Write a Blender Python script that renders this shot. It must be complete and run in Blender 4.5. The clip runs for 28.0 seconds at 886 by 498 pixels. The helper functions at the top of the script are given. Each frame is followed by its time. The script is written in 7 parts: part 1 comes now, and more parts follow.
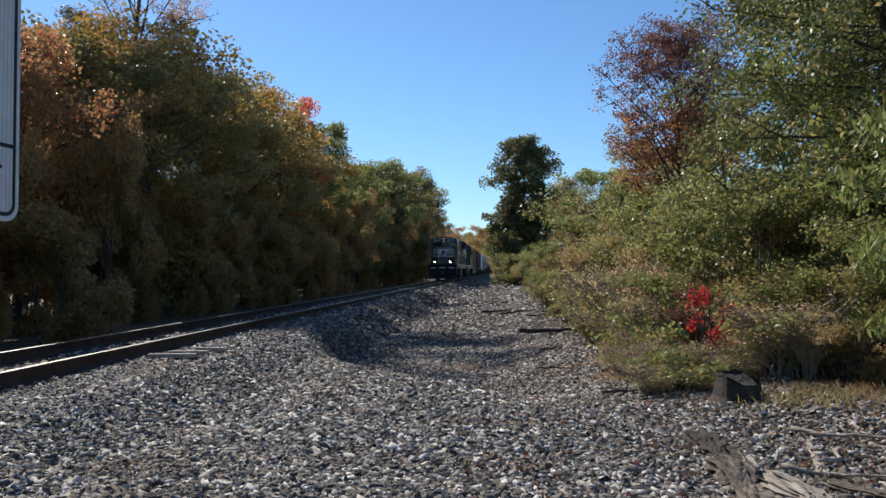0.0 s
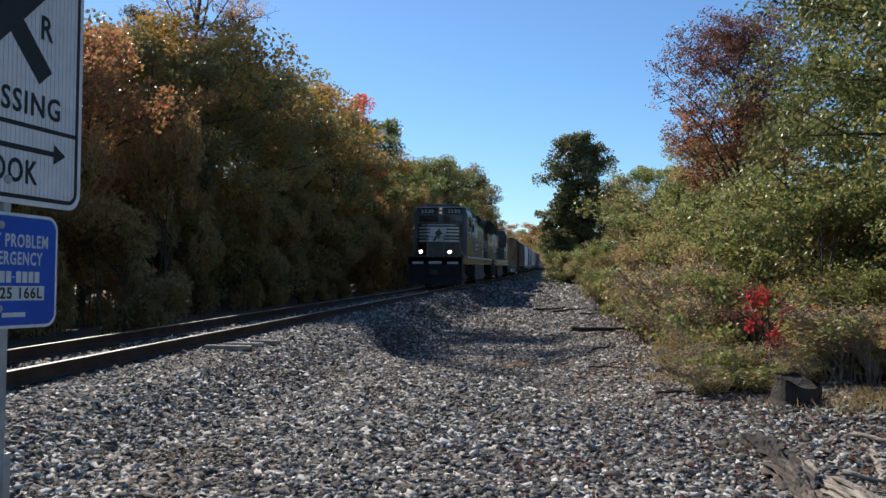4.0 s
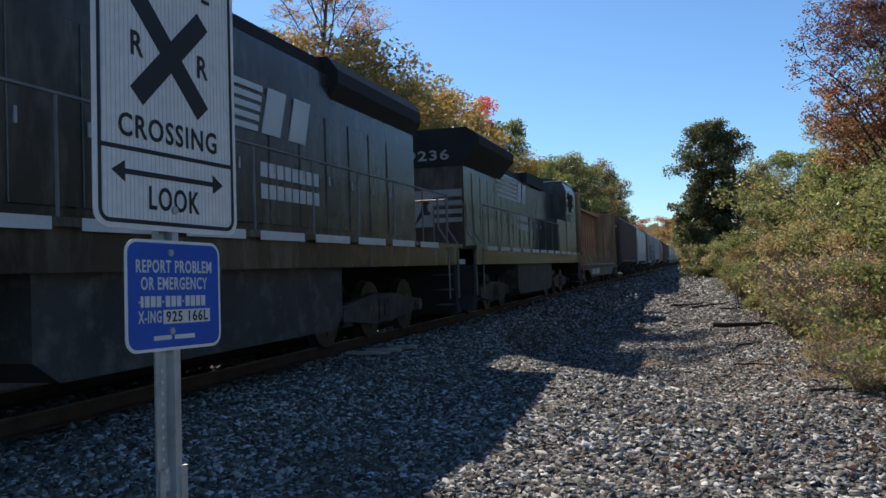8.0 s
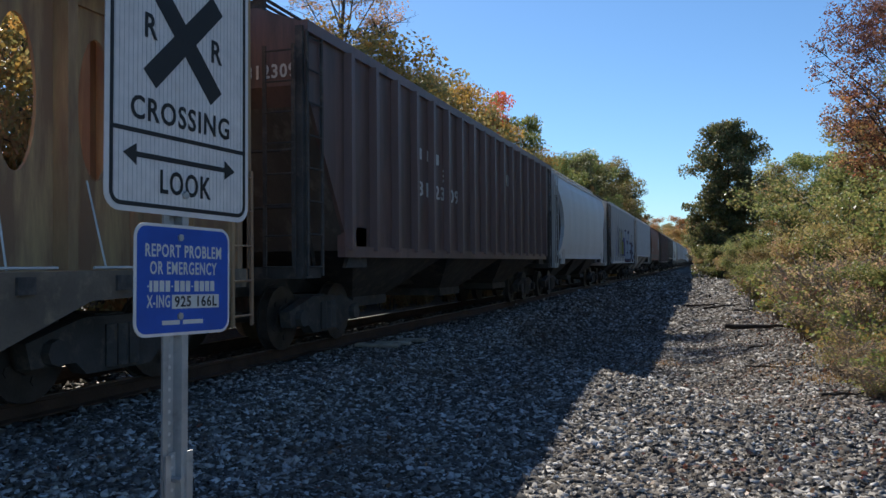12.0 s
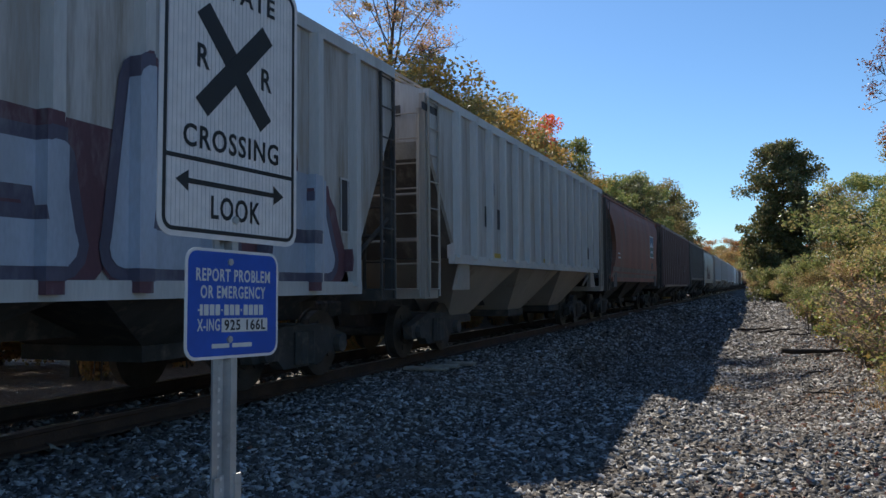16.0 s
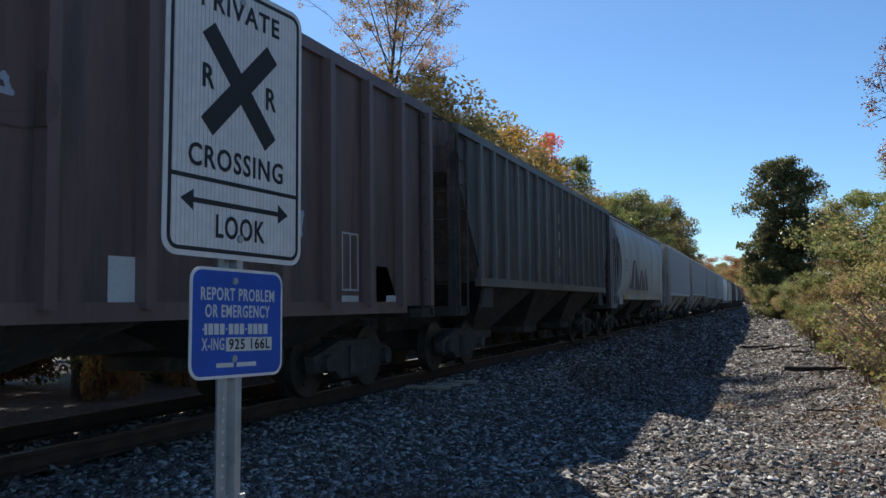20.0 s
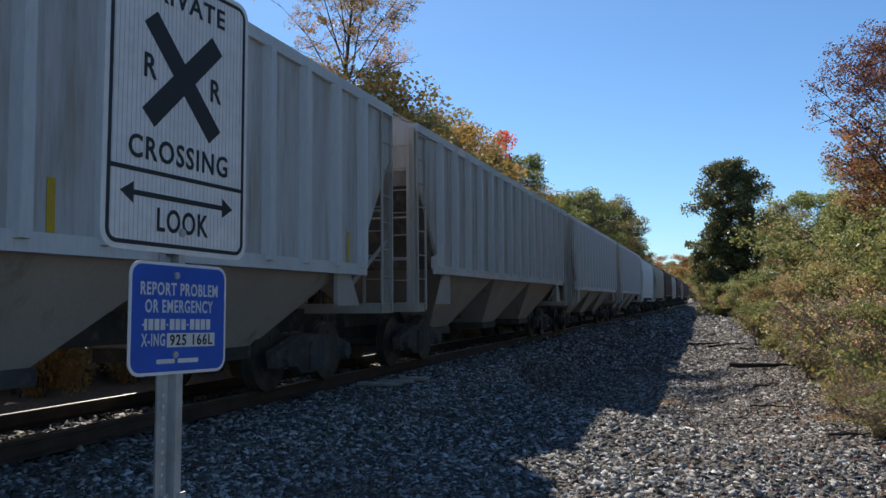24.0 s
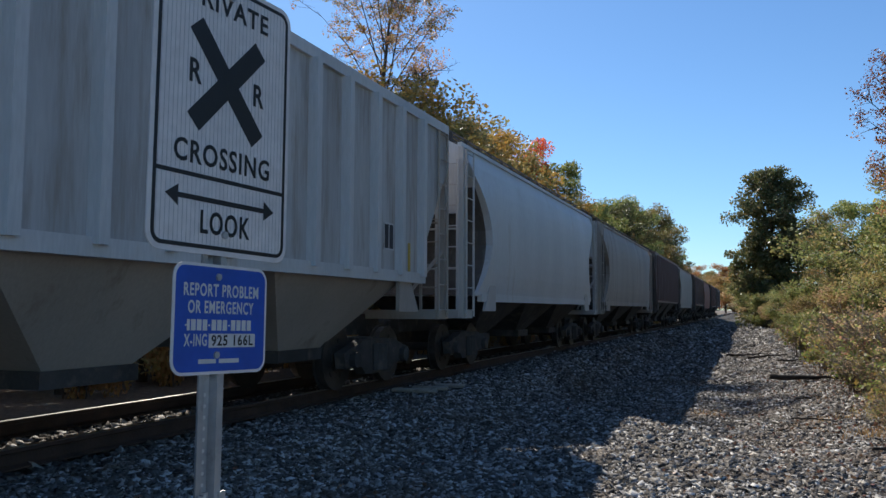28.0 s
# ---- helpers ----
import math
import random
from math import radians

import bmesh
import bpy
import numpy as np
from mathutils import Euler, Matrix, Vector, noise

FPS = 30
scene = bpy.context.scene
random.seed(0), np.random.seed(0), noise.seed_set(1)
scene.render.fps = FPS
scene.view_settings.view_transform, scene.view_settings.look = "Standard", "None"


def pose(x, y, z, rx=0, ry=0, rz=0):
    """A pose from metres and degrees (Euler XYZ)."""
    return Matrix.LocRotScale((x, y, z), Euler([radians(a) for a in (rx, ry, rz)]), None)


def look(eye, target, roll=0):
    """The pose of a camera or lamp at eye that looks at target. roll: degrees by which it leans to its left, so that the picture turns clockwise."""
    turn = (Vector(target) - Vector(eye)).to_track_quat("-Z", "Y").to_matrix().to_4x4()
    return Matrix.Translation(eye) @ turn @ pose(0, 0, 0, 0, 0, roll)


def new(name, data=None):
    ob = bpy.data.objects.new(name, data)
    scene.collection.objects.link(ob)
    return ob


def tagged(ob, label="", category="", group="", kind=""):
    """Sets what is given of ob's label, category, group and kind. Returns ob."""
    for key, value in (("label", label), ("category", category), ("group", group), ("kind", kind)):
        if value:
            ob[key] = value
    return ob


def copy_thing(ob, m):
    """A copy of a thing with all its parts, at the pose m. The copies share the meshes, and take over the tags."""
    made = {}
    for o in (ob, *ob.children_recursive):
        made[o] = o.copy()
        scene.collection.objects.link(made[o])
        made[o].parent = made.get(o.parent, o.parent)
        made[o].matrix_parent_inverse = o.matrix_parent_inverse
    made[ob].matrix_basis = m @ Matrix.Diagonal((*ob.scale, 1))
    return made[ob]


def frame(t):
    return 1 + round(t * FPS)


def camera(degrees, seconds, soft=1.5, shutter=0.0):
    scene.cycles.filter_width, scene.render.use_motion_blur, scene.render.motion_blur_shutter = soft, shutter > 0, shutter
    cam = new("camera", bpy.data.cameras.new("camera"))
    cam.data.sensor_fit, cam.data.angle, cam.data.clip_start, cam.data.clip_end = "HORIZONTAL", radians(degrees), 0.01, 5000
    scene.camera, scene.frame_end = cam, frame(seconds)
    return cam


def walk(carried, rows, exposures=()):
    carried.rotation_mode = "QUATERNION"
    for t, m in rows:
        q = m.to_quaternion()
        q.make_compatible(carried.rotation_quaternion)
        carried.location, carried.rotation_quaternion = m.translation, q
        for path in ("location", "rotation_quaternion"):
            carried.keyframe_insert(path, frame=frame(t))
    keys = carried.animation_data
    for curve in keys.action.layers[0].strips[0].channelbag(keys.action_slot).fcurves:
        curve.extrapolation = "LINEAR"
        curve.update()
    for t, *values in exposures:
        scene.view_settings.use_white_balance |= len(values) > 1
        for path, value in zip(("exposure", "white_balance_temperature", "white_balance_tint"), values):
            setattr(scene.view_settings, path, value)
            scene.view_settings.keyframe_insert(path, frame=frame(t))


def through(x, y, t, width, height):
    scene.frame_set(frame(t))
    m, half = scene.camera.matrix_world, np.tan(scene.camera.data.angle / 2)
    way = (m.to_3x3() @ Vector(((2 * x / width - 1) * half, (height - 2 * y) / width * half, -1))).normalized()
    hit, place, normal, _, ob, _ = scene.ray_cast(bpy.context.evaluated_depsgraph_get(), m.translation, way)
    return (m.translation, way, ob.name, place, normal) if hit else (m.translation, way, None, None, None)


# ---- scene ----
# World: x across the track (to the right), y ahead along the track, z up from the gravel.
# ---- camera ----
cam = camera(56.83, 28.0)
PATH = [
    (0.0, 0.017, -0.010, 1.643, 91.42, 0.29, 4.37),
    (0.5, 0.017, -0.010, 1.637, 91.53, 0.40, 5.04),
    (1.0, 0.015, -0.010, 1.636, 91.63, 0.58, 5.57),
    (1.5, 0.012, -0.013, 1.632, 89.99, -0.04, 5.61),
    (2.0, 0.016, -0.011, 1.639, 89.62, -0.36, 4.71),
    (2.5, 0.018, -0.006, 1.646, 89.93, -0.53, 5.31),
    (3.0, 0.017, 0.001, 1.639, 90.36, -0.65, 6.56),
    (3.5, 0.013, 0.010, 1.632, 90.77, -0.53, 7.70),
    (5.5, 0.029, -0.013, 1.645, 92.21, -0.30, 8.33),
    (6.0, 0.030, -0.016, 1.645, 92.34, -0.03, 8.72),
    (6.5, 0.028, -0.018, 1.648, 92.18, -0.10, 9.56),
    (7.0, 0.025, -0.018, 1.642, 91.64, -0.03, 11.56),
    (7.5, 0.009, -0.013, 1.652, 91.53, 1.34, 13.92),
    (8.0, -0.009, -0.016, 1.659, 91.37, 1.90, 17.10),
    (8.5, -0.027, -0.003, 1.656, 90.53, 1.34, 19.18),
    (9.0, -0.027, -0.002, 1.657, 90.30, 1.51, 19.82),
    (9.5, -0.011, -0.003, 1.660, 90.53, 1.50, 19.72),
    (10.0, -0.012, -0.003, 1.659, 90.69, 1.19, 20.24),
    (10.5, -0.006, -0.008, 1.656, 91.49, 0.99, 19.82),
    (11.0, -0.004, -0.003, 1.652, 91.55, 0.84, 19.07),
    (11.5, -0.005, -0.000, 1.651, 91.08, 0.73, 18.48),
    (12.0, -0.012, 0.002, 1.652, 91.00, 0.48, 17.93),
    (12.5, -0.011, 0.001, 1.652, 90.88, 0.95, 21.23),
    (13.0, -0.023, -0.014, 1.661, 91.20, 1.30, 23.07),
    (13.5, -0.006, -0.016, 1.660, 91.23, 1.31, 21.32),
    (15.5, -0.003, -0.001, 1.657, 92.57, 0.74, 20.71),
    (16.0, -0.006, 0.005, 1.654, 92.64, 0.51, 21.34),
    (16.5, -0.005, -0.004, 1.652, 92.95, 0.61, 21.80),
    (17.0, 0.008, 0.005, 1.659, 92.87, 0.73, 20.74),
    (17.5, 0.012, 0.009, 1.660, 92.42, 0.94, 20.86),
    (18.0, 0.002, 0.010, 1.655, 92.64, 0.79, 20.83),
    (18.5, -0.015, 0.005, 1.654, 93.04, 0.44, 20.88),
    (19.0, -0.014, 0.001, 1.654, 93.01, 0.53, 21.47),
    (19.5, -0.015, 0.004, 1.651, 93.17, 0.59, 21.61),
    (20.0, -0.016, 0.005, 1.654, 93.92, 0.70, 21.42),
    (20.5, -0.002, 0.011, 1.656, 94.41, 0.95, 21.24),
    (21.0, -0.003, 0.009, 1.654, 94.51, 0.73, 20.90),
    (21.5, -0.016, 0.006, 1.654, 94.40, 0.52, 20.78),
    (22.0, -0.018, 0.004, 1.652, 94.34, 0.43, 20.17),
    (22.5, -0.007, 0.022, 1.652, 94.20, 0.56, 17.74),
    (24.5, -0.000, 0.014, 1.653, 93.59, 0.42, 18.24),
    (25.0, 0.003, 0.015, 1.649, 93.80, 0.38, 18.23),
    (25.5, 0.004, 0.019, 1.647, 94.14, 0.32, 18.27),
    (26.0, -0.001, 0.017, 1.645, 94.21, 0.12, 18.64),
    (26.5, -0.001, 0.014, 1.645, 94.10, -0.08, 19.19),
    (27.0, 0.001, 0.014, 1.643, 93.99, -0.17, 19.68),
    (27.5, -0.003, 0.012, 1.643, 94.03, -0.03, 20.18),
    (28.0, -0.007, 0.010, 1.644, 94.18, -0.19, 20.62),
]
walk(cam, [(r[0], pose(*r[1:])) for r in PATH], exposures=[(0.0, 0.58), (28.0, 0.58)])

# ---- light ----
SUN_LEFT = 35.0     # degrees to the left of the track's direction
SUN_UP = 37.6
world = bpy.data.worlds.new("sky")
scene.world = world
world.use_nodes = True
wn = world.node_tree
sky = wn.nodes.new("ShaderNodeTexSky")
sky.sky_type = "NISHITA"
sky.sun_disc = False
sky.sun_elevation = radians(SUN_UP)
sky.sun_rotation = radians(-SUN_LEFT)
sky.air_density = 1.0
sky.dust_density = 0.15
sky.ozone_density = 3.5
bg = wn.nodes["Background"]
bg.inputs["Strength"].default_value = 0.0745
tint = wn.nodes.new("ShaderNodeMixRGB")
tint.blend_type = "MULTIPLY"
tint.inputs["Fac"].default_value = 1.0
tint.inputs["Color2"].default_value = (0.72, 0.95, 1.15, 1)
wn.links.new(sky.outputs["Color"], tint.inputs["Color1"])
wn.links.new(tint.outputs["Color"], bg.inputs["Color"])
sun = new("sun", bpy.data.lights.new("sun", "SUN"))
sun.data.energy = 3.6
sun.data.angle = radians(0.55)
sun.data.color = (1.0, 0.925, 0.815)
_s = Vector((-math.sin(radians(SUN_LEFT)) * math.cos(radians(SUN_UP)),
             math.cos(radians(SUN_LEFT)) * math.cos(radians(SUN_UP)), math.sin(radians(SUN_UP))))
sun.matrix_basis = look(_s * 50, (0, 0, 0))


# ---- materials ----
def node_mat(name):
    m = bpy.data.materials.new(name)
    m.use_nodes = True
    return m, m.node_tree.nodes, m.node_tree.links, m.node_tree.nodes["Principled BSDF"]


def paint(name, color, rough=0.6, metal=0.0, var=0.25, scale=1.2, bump=0.15, fine=35.0,
          wear=None, wear_amount=0.35, streak=1.0, emit=0.0, grain=1.0):
    """A surface with variation at two scales; wear is a second colour in patches, drawn out downwards by streak."""
    m, n, k, b = node_mat(name)
    tc = n.new("ShaderNodeTexCoord")
    mp = n.new("ShaderNodeMapping")
    mp.inputs["Scale"].default_value = (1 / grain, 1, 1 / streak)
    k.new(tc.outputs["Object"], mp.inputs["Vector"])
    big = n.new("ShaderNodeTexNoise")
    big.inputs["Scale"].default_value = scale
    big.inputs["Detail"].default_value = 5
    k.new(mp.outputs["Vector"], big.inputs["Vector"])
    small = n.new("ShaderNodeTexNoise")
    small.inputs["Scale"].default_value = fine
    small.inputs["Detail"].default_value = 3
    k.new(mp.outputs["Vector"], small.inputs["Vector"])
    ramp = n.new("ShaderNodeValToRGB")
    lo = [c * (1 - var) for c in color]
    hi = [min(1, c * (1 + var)) for c in color]
    ramp.color_ramp.elements[0].position, ramp.color_ramp.elements[1].position = 0.3, 0.7
    ramp.color_ramp.elements[0].color, ramp.color_ramp.elements[1].color = (*lo, 1), (*hi, 1)
    k.new(big.outputs["Fac"], ramp.inputs["Fac"])
    out = ramp.outputs["Color"]
    mixf = n.new("ShaderNodeMixRGB")
    mixf.blend_type = "MULTIPLY"
    mixf.inputs["Fac"].default_value = 0.35
    k.new(out, mixf.inputs["Color1"])
    out = mixf.outputs["Color"]
    small_bw = n.new("ShaderNodeRGBToBW")
    k.new(small.outputs["Color"], small_bw.inputs["Color"])
    k.new(small_bw.outputs["Val"], mixf.inputs["Color2"])
    if wear:
        pat = n.new("ShaderNodeTexNoise")
        pat.inputs["Scale"].default_value = scale * 2.3
        pat.inputs["Detail"].default_value = 8
        pat.inputs["Roughness"].default_value = 0.65
        k.new(mp.outputs["Vector"], pat.inputs["Vector"])
        pr = n.new("ShaderNodeValToRGB")
        pr.color_ramp.elements[0].position = max(0.0, 0.72 - wear_amount * 0.55)
        pr.color_ramp.elements[1].position = min(1.0, 0.86 - wear_amount * 0.45)
        k.new(pat.outputs["Fac"], pr.inputs["Fac"])
        mw = n.new("ShaderNodeMixRGB")
        k.new(pr.outputs["Color"], mw.inputs["Fac"])
        k.new(out, mw.inputs["Color1"])
        mw.inputs["Color2"].default_value = (*wear, 1)
        out = mw.outputs["Color"]
    k.new(out, b.inputs["Base Color"])
    b.inputs["Roughness"].default_value = rough
    b.inputs["Metallic"].default_value = metal
    if bump:
        bp = n.new("ShaderNodeBump")
        bp.inputs["Strength"].default_value = bump
        bp.inputs["Distance"].default_value = 0.02
        k.new(small.outputs["Fac"], bp.inputs["Height"])
        k.new(bp.outputs["Normal"], b.inputs["Normal"])
    if emit:
        b.inputs["Emission Color"].default_value = (*color, 1)
        b.inputs["Emission Strength"].default_value = emit
    return m


def leaf_mat(name, colors, through=0.35, gain=1.4):
    """Leaves; each takes its own tint from the list."""
    m, n, k, b = node_mat(name)
    geo = n.new("ShaderNodeNewGeometry")
    obi = n.new("ShaderNodeObjectInfo")
    ramp = n.new("ShaderNodeValToRGB")
    els = ramp.color_ramp.elements
    while len(els) < len(colors):
        els.new(0.5)
    for i, c in enumerate(colors):
        els[i].position = i / max(1, len(colors) - 1)
        els[i].color = (*[v * gain for v in c], 1)
    k.new(geo.outputs["Random Per Island"], ramp.inputs["Fac"])
    hs = n.new("ShaderNodeHueSaturation")
    mr = n.new("ShaderNodeMapRange")
    mr.inputs["To Min"].default_value, mr.inputs["To Max"].default_value = 1.0, 1.55
    k.new(obi.outputs["Random"], mr.inputs["Value"])
    k.new(mr.outputs["Result"], hs.inputs["Value"])
    k.new(ramp.outputs["Color"], hs.inputs["Color"])
    k.new(hs.outputs["Color"], b.inputs["Base Color"])
    b.inputs["Roughness"].default_value = 0.45
    b.inputs["Specular IOR Level"].default_value = 0.3
    tr = n.new("ShaderNodeBsdfTranslucent")
    k.new(hs.outputs["Color"], tr.inputs["Color"])
    mx = n.new("ShaderNodeMixShader")
    mx.inputs["Fac"].default_value = through
    k.new(b.outputs["BSDF"], mx.inputs[1])
    k.new(tr.outputs["BSDF"], mx.inputs[2])
    k.new(mx.outputs["Shader"], n["Material Output"].inputs["Surface"])
    return m


def stone_mat(name, colors, rough=0.75):
    m, n, k, b = node_mat(name)
    geo = n.new("ShaderNodeNewGeometry")
    ramp = n.new("ShaderNodeValToRGB")
    els = ramp.color_ramp.elements
    while len(els) < len(colors):
        els.new(0.5)
    for i, c in enumerate(colors):
        els[i].position = i / max(1, len(colors) - 1)
        els[i].color = (*c, 1)
    k.new(geo.outputs["Random Per Island"], ramp.inputs["Fac"])
    nz = n.new("ShaderNodeTexNoise")
    nz.inputs["Scale"].default_value = 60
    nz.inputs["Detail"].default_value = 4
    tc = n.new("ShaderNodeTexCoord")
    k.new(tc.outputs["Object"], nz.inputs["Vector"])
    mx = n.new("ShaderNodeMixRGB")
    mx.blend_type = "OVERLAY"
    mx.inputs["Fac"].default_value = 0.5
    k.new(ramp.outputs["Color"], mx.inputs["Color1"])
    k.new(nz.outputs["Fac"], mx.inputs["Color2"])
    # patches where brown soil has dusted the stones
    soil = n.new("ShaderNodeTexNoise")
    soil.inputs["Scale"].default_value = 0.55
    soil.inputs["Detail"].default_value = 7
    soil.inputs["Roughness"].default_value = 0.65
    k.new(tc.outputs["Object"], soil.inputs["Vector"])
    where = n.new("ShaderNodeMapRange")
    where.inputs["From Min"].default_value, where.inputs["From Max"].default_value = 0.5, 0.66
    where.inputs["To Max"].default_value = 0.5
    k.new(soil.outputs["Fac"], where.inputs["Value"])
    dust = n.new("ShaderNodeMixRGB")
    dust.inputs["Color2"].default_value = (0.15, 0.105, 0.072, 1)
    k.new(where.outputs["Result"], dust.inputs["Fac"])
    k.new(mx.outputs["Color"], dust.inputs["Color1"])
    k.new(dust.outputs["Color"], b.inputs["Base Color"])
    b.inputs["Roughness"].default_value = rough
    b.inputs["Specular IOR Level"].default_value = 0.2
    bp = n.new("ShaderNodeBump")
    bp.inputs["Strength"].default_value = 0.4
    bp.inputs["Distance"].default_value = 0.01
    k.new(nz.outputs["Fac"], bp.inputs["Height"])
    k.new(bp.outputs["Normal"], b.inputs["Normal"])
    return m


def ground_mat():
    """Gravel beside the track that gives way to leaf litter and dry soil under the brush."""
    m, n, k, b = node_mat("ground_cover")
    tc = n.new("ShaderNodeTexCoord")
    vor = n.new("ShaderNodeTexVoronoi")
    vor.inputs["Scale"].default_value = 17
    k.new(tc.outputs["Object"], vor.inputs["Vector"])
    crack = n.new("ShaderNodeTexVoronoi")
    crack.feature = "DISTANCE_TO_EDGE"
    crack.inputs["Scale"].default_value = 17
    k.new(tc.outputs["Object"], crack.inputs["Vector"])
    bw = n.new("ShaderNodeRGBToBW")
    k.new(vor.outputs["Color"], bw.inputs["Color"])
    gr = n.new("ShaderNodeValToRGB")
    gr.color_ramp.elements[0].color = (0.024, 0.02, 0.016, 1)
    gr.color_ramp.elements[1].color = (0.085, 0.074, 0.062, 1)
    k.new(bw.outputs["Val"], gr.inputs["Fac"])
    gap = n.new("ShaderNodeValToRGB")
    gap.color_ramp.elements[0].color = (0.25, 0.24, 0.23, 1)
    gap.color_ramp.elements[1].position = 0.18
    k.new(crack.outputs["Distance"], gap.inputs["Fac"])
    gm = n.new("ShaderNodeMixRGB")
    gm.blend_type = "MULTIPLY"
    gm.inputs["Fac"].default_value = 0.85
    k.new(gr.outputs["Color"], gm.inputs["Color1"])
    k.new(gap.outputs["Color"], gm.inputs["Color2"])
    lit = n.new("ShaderNodeTexNoise")
    lit.inputs["Scale"].default_value = 9
    lit.inputs["Detail"].default_value = 8
    lit.inputs["Roughness"].default_value = 0.75
    k.new(tc.outputs["Object"], lit.inputs["Vector"])
    lr = n.new("ShaderNodeValToRGB")
    lr.color_ramp.elements[0].position, lr.color_ramp.elements[1].position = 0.35, 0.68
    lr.color_ramp.elements[0].color = (0.05, 0.04, 0.032, 1)
    lr.color_ramp.elements[1].color = (0.25, 0.185, 0.125, 1)
    k.new(lit.outputs["Fac"], lr.inputs["Fac"])
    sep = n.new("ShaderNodeSeparateXYZ")
    k.new(tc.outputs["Object"], sep.inputs["Vector"])
    wob = n.new("ShaderNodeTexNoise")
    wob.inputs["Scale"].default_value = 0.8
    wob.inputs["Detail"].default_value = 6
    k.new(tc.outputs["Object"], wob.inputs["Vector"])
    wm = n.new("ShaderNodeMath")
    wm.operation = "MULTIPLY_ADD"
    wm.inputs[1].default_value = 4.0
    k.new(wob.outputs["Fac"], wm.inputs[0])
    k.new(sep.outputs["X"], wm.inputs[2])
    right = n.new("ShaderNodeMapRange")
    right.inputs["From Min"].default_value, right.inputs["From Max"].default_value = 3.0, 4.6
    k.new(wm.outputs["Value"], right.inputs["Value"])
    left = n.new("ShaderNodeMapRange")
    left.inputs["From Min"].default_value, left.inputs["From Max"].default_value = -8.6, -7.4
    left.inputs["To Min"].default_value, left.inputs["To Max"].default_value = 1, 0
    k.new(wm.outputs["Value"], left.inputs["Value"])
    both = n.new("ShaderNodeMath")
    both.operation = "MAXIMUM"
    k.new(right.outputs["Result"], both.inputs[0])
    k.new(left.outputs["Result"], both.inputs[1])
    fin = n.new("ShaderNodeMixRGB")
    k.new(both.outputs["Value"], fin.inputs["Fac"])
    k.new(gm.outputs["Color"], fin.inputs["Color1"])
    k.new(lr.outputs["Color"], fin.inputs["Color2"])
    k.new(fin.outputs["Color"], b.inputs["Base Color"])
    b.inputs["Roughness"].default_value = 0.85
    bp = n.new("ShaderNodeBump")
    bp.inputs["Strength"].default_value = 0.9
    bp.inputs["Distance"].default_value = 0.05
    k.new(crack.outputs["Distance"], bp.inputs["Height"])
    k.new(bp.outputs["Normal"], b.inputs["Normal"])
    return m


GROUND = ground_mat()
STONE = stone_mat("ballast_stone", [(0.032, 0.029, 0.026), (0.075, 0.069, 0.063), (0.12, 0.11, 0.1), (0.095, 0.08, 0.064), (0.58, 0.545, 0.49), (0.085, 0.08, 0.076), (0.17, 0.16, 0.145), (0.06, 0.054, 0.047), (0.14, 0.122, 0.1), (0.66, 0.645, 0.62), (0.12, 0.11, 0.098), (0.38, 0.355, 0.32)], 0.85)
STEEL_SHINY = paint("rail_head", (0.55, 0.54, 0.52), 0.28, 1.0, 0.1, 3, 0.05)
STEEL_RUST = paint("rail_rust", (0.09, 0.05, 0.033), 0.75, 0.3, 0.35, 3, 0.3)
TIE_WOOD = paint("tie_wood", (0.09, 0.07, 0.055), 0.85, 0, 0.4, 3, 0.5, wear=(0.2, 0.17, 0.14))
BARK = paint("bark", (0.1, 0.08, 0.062), 0.9, 0, 0.4, 3, 0.8, 22, streak=4)
DRIFT = paint("weathered_wood", (0.44, 0.38, 0.31), 0.85, 0, 0.4, 14, 1.0, 90, wear=(0.11, 0.082, 0.06), wear_amount=0.32, grain=9)
DRIFT_BROWN = paint("brown_driftwood", (0.24, 0.185, 0.145), 0.9, 0, 0.4, 14, 1.0, 90, wear=(0.06, 0.046, 0.035), wear_amount=0.55, grain=9)
DARKWOOD = paint("rotten_wood", (0.045, 0.035, 0.027), 0.9, 0, 0.4, 5, 0.9, 30)
L_GREEN = leaf_mat("green_leaves", [(0.065, 0.09, 0.03), (0.11, 0.135, 0.042), (0.16, 0.18, 0.06), (0.24, 0.21, 0.075), (0.085, 0.11, 0.034)], 0.48, 1.6)
L_BIG = leaf_mat("cherry_leaves", [(0.06, 0.08, 0.03), (0.09, 0.11, 0.038), (0.13, 0.14, 0.05), (0.2, 0.17, 0.06), (0.05, 0.07, 0.03), (0.08, 0.1, 0.035)], 0.35, 1.3)
L_OLIVE = leaf_mat("olive_leaves", [(0.13, 0.125, 0.045), (0.19, 0.16, 0.06), (0.22, 0.18, 0.07), (0.25, 0.17, 0.072), (0.14, 0.145, 0.05)], 0.5)
L_GOLD = leaf_mat("gold_leaves", [(0.2, 0.14, 0.04), (0.3, 0.2, 0.05), (0.34, 0.18, 0.05), (0.17, 0.16, 0.05)], 0.5)
L_ORANGE = leaf_mat("orange_brown_leaves", [(0.24, 0.135, 0.065), (0.31, 0.15, 0.065), (0.36, 0.18, 0.075), (0.33, 0.1, 0.065), (0.26, 0.18, 0.075)], 0.5)
L_RUSSET = leaf_mat("russet_leaves", [(0.2, 0.095, 0.07), (0.28, 0.11, 0.065), (0.17, 0.09, 0.08), (0.34, 0.16, 0.075)], 0.4, 1.05)
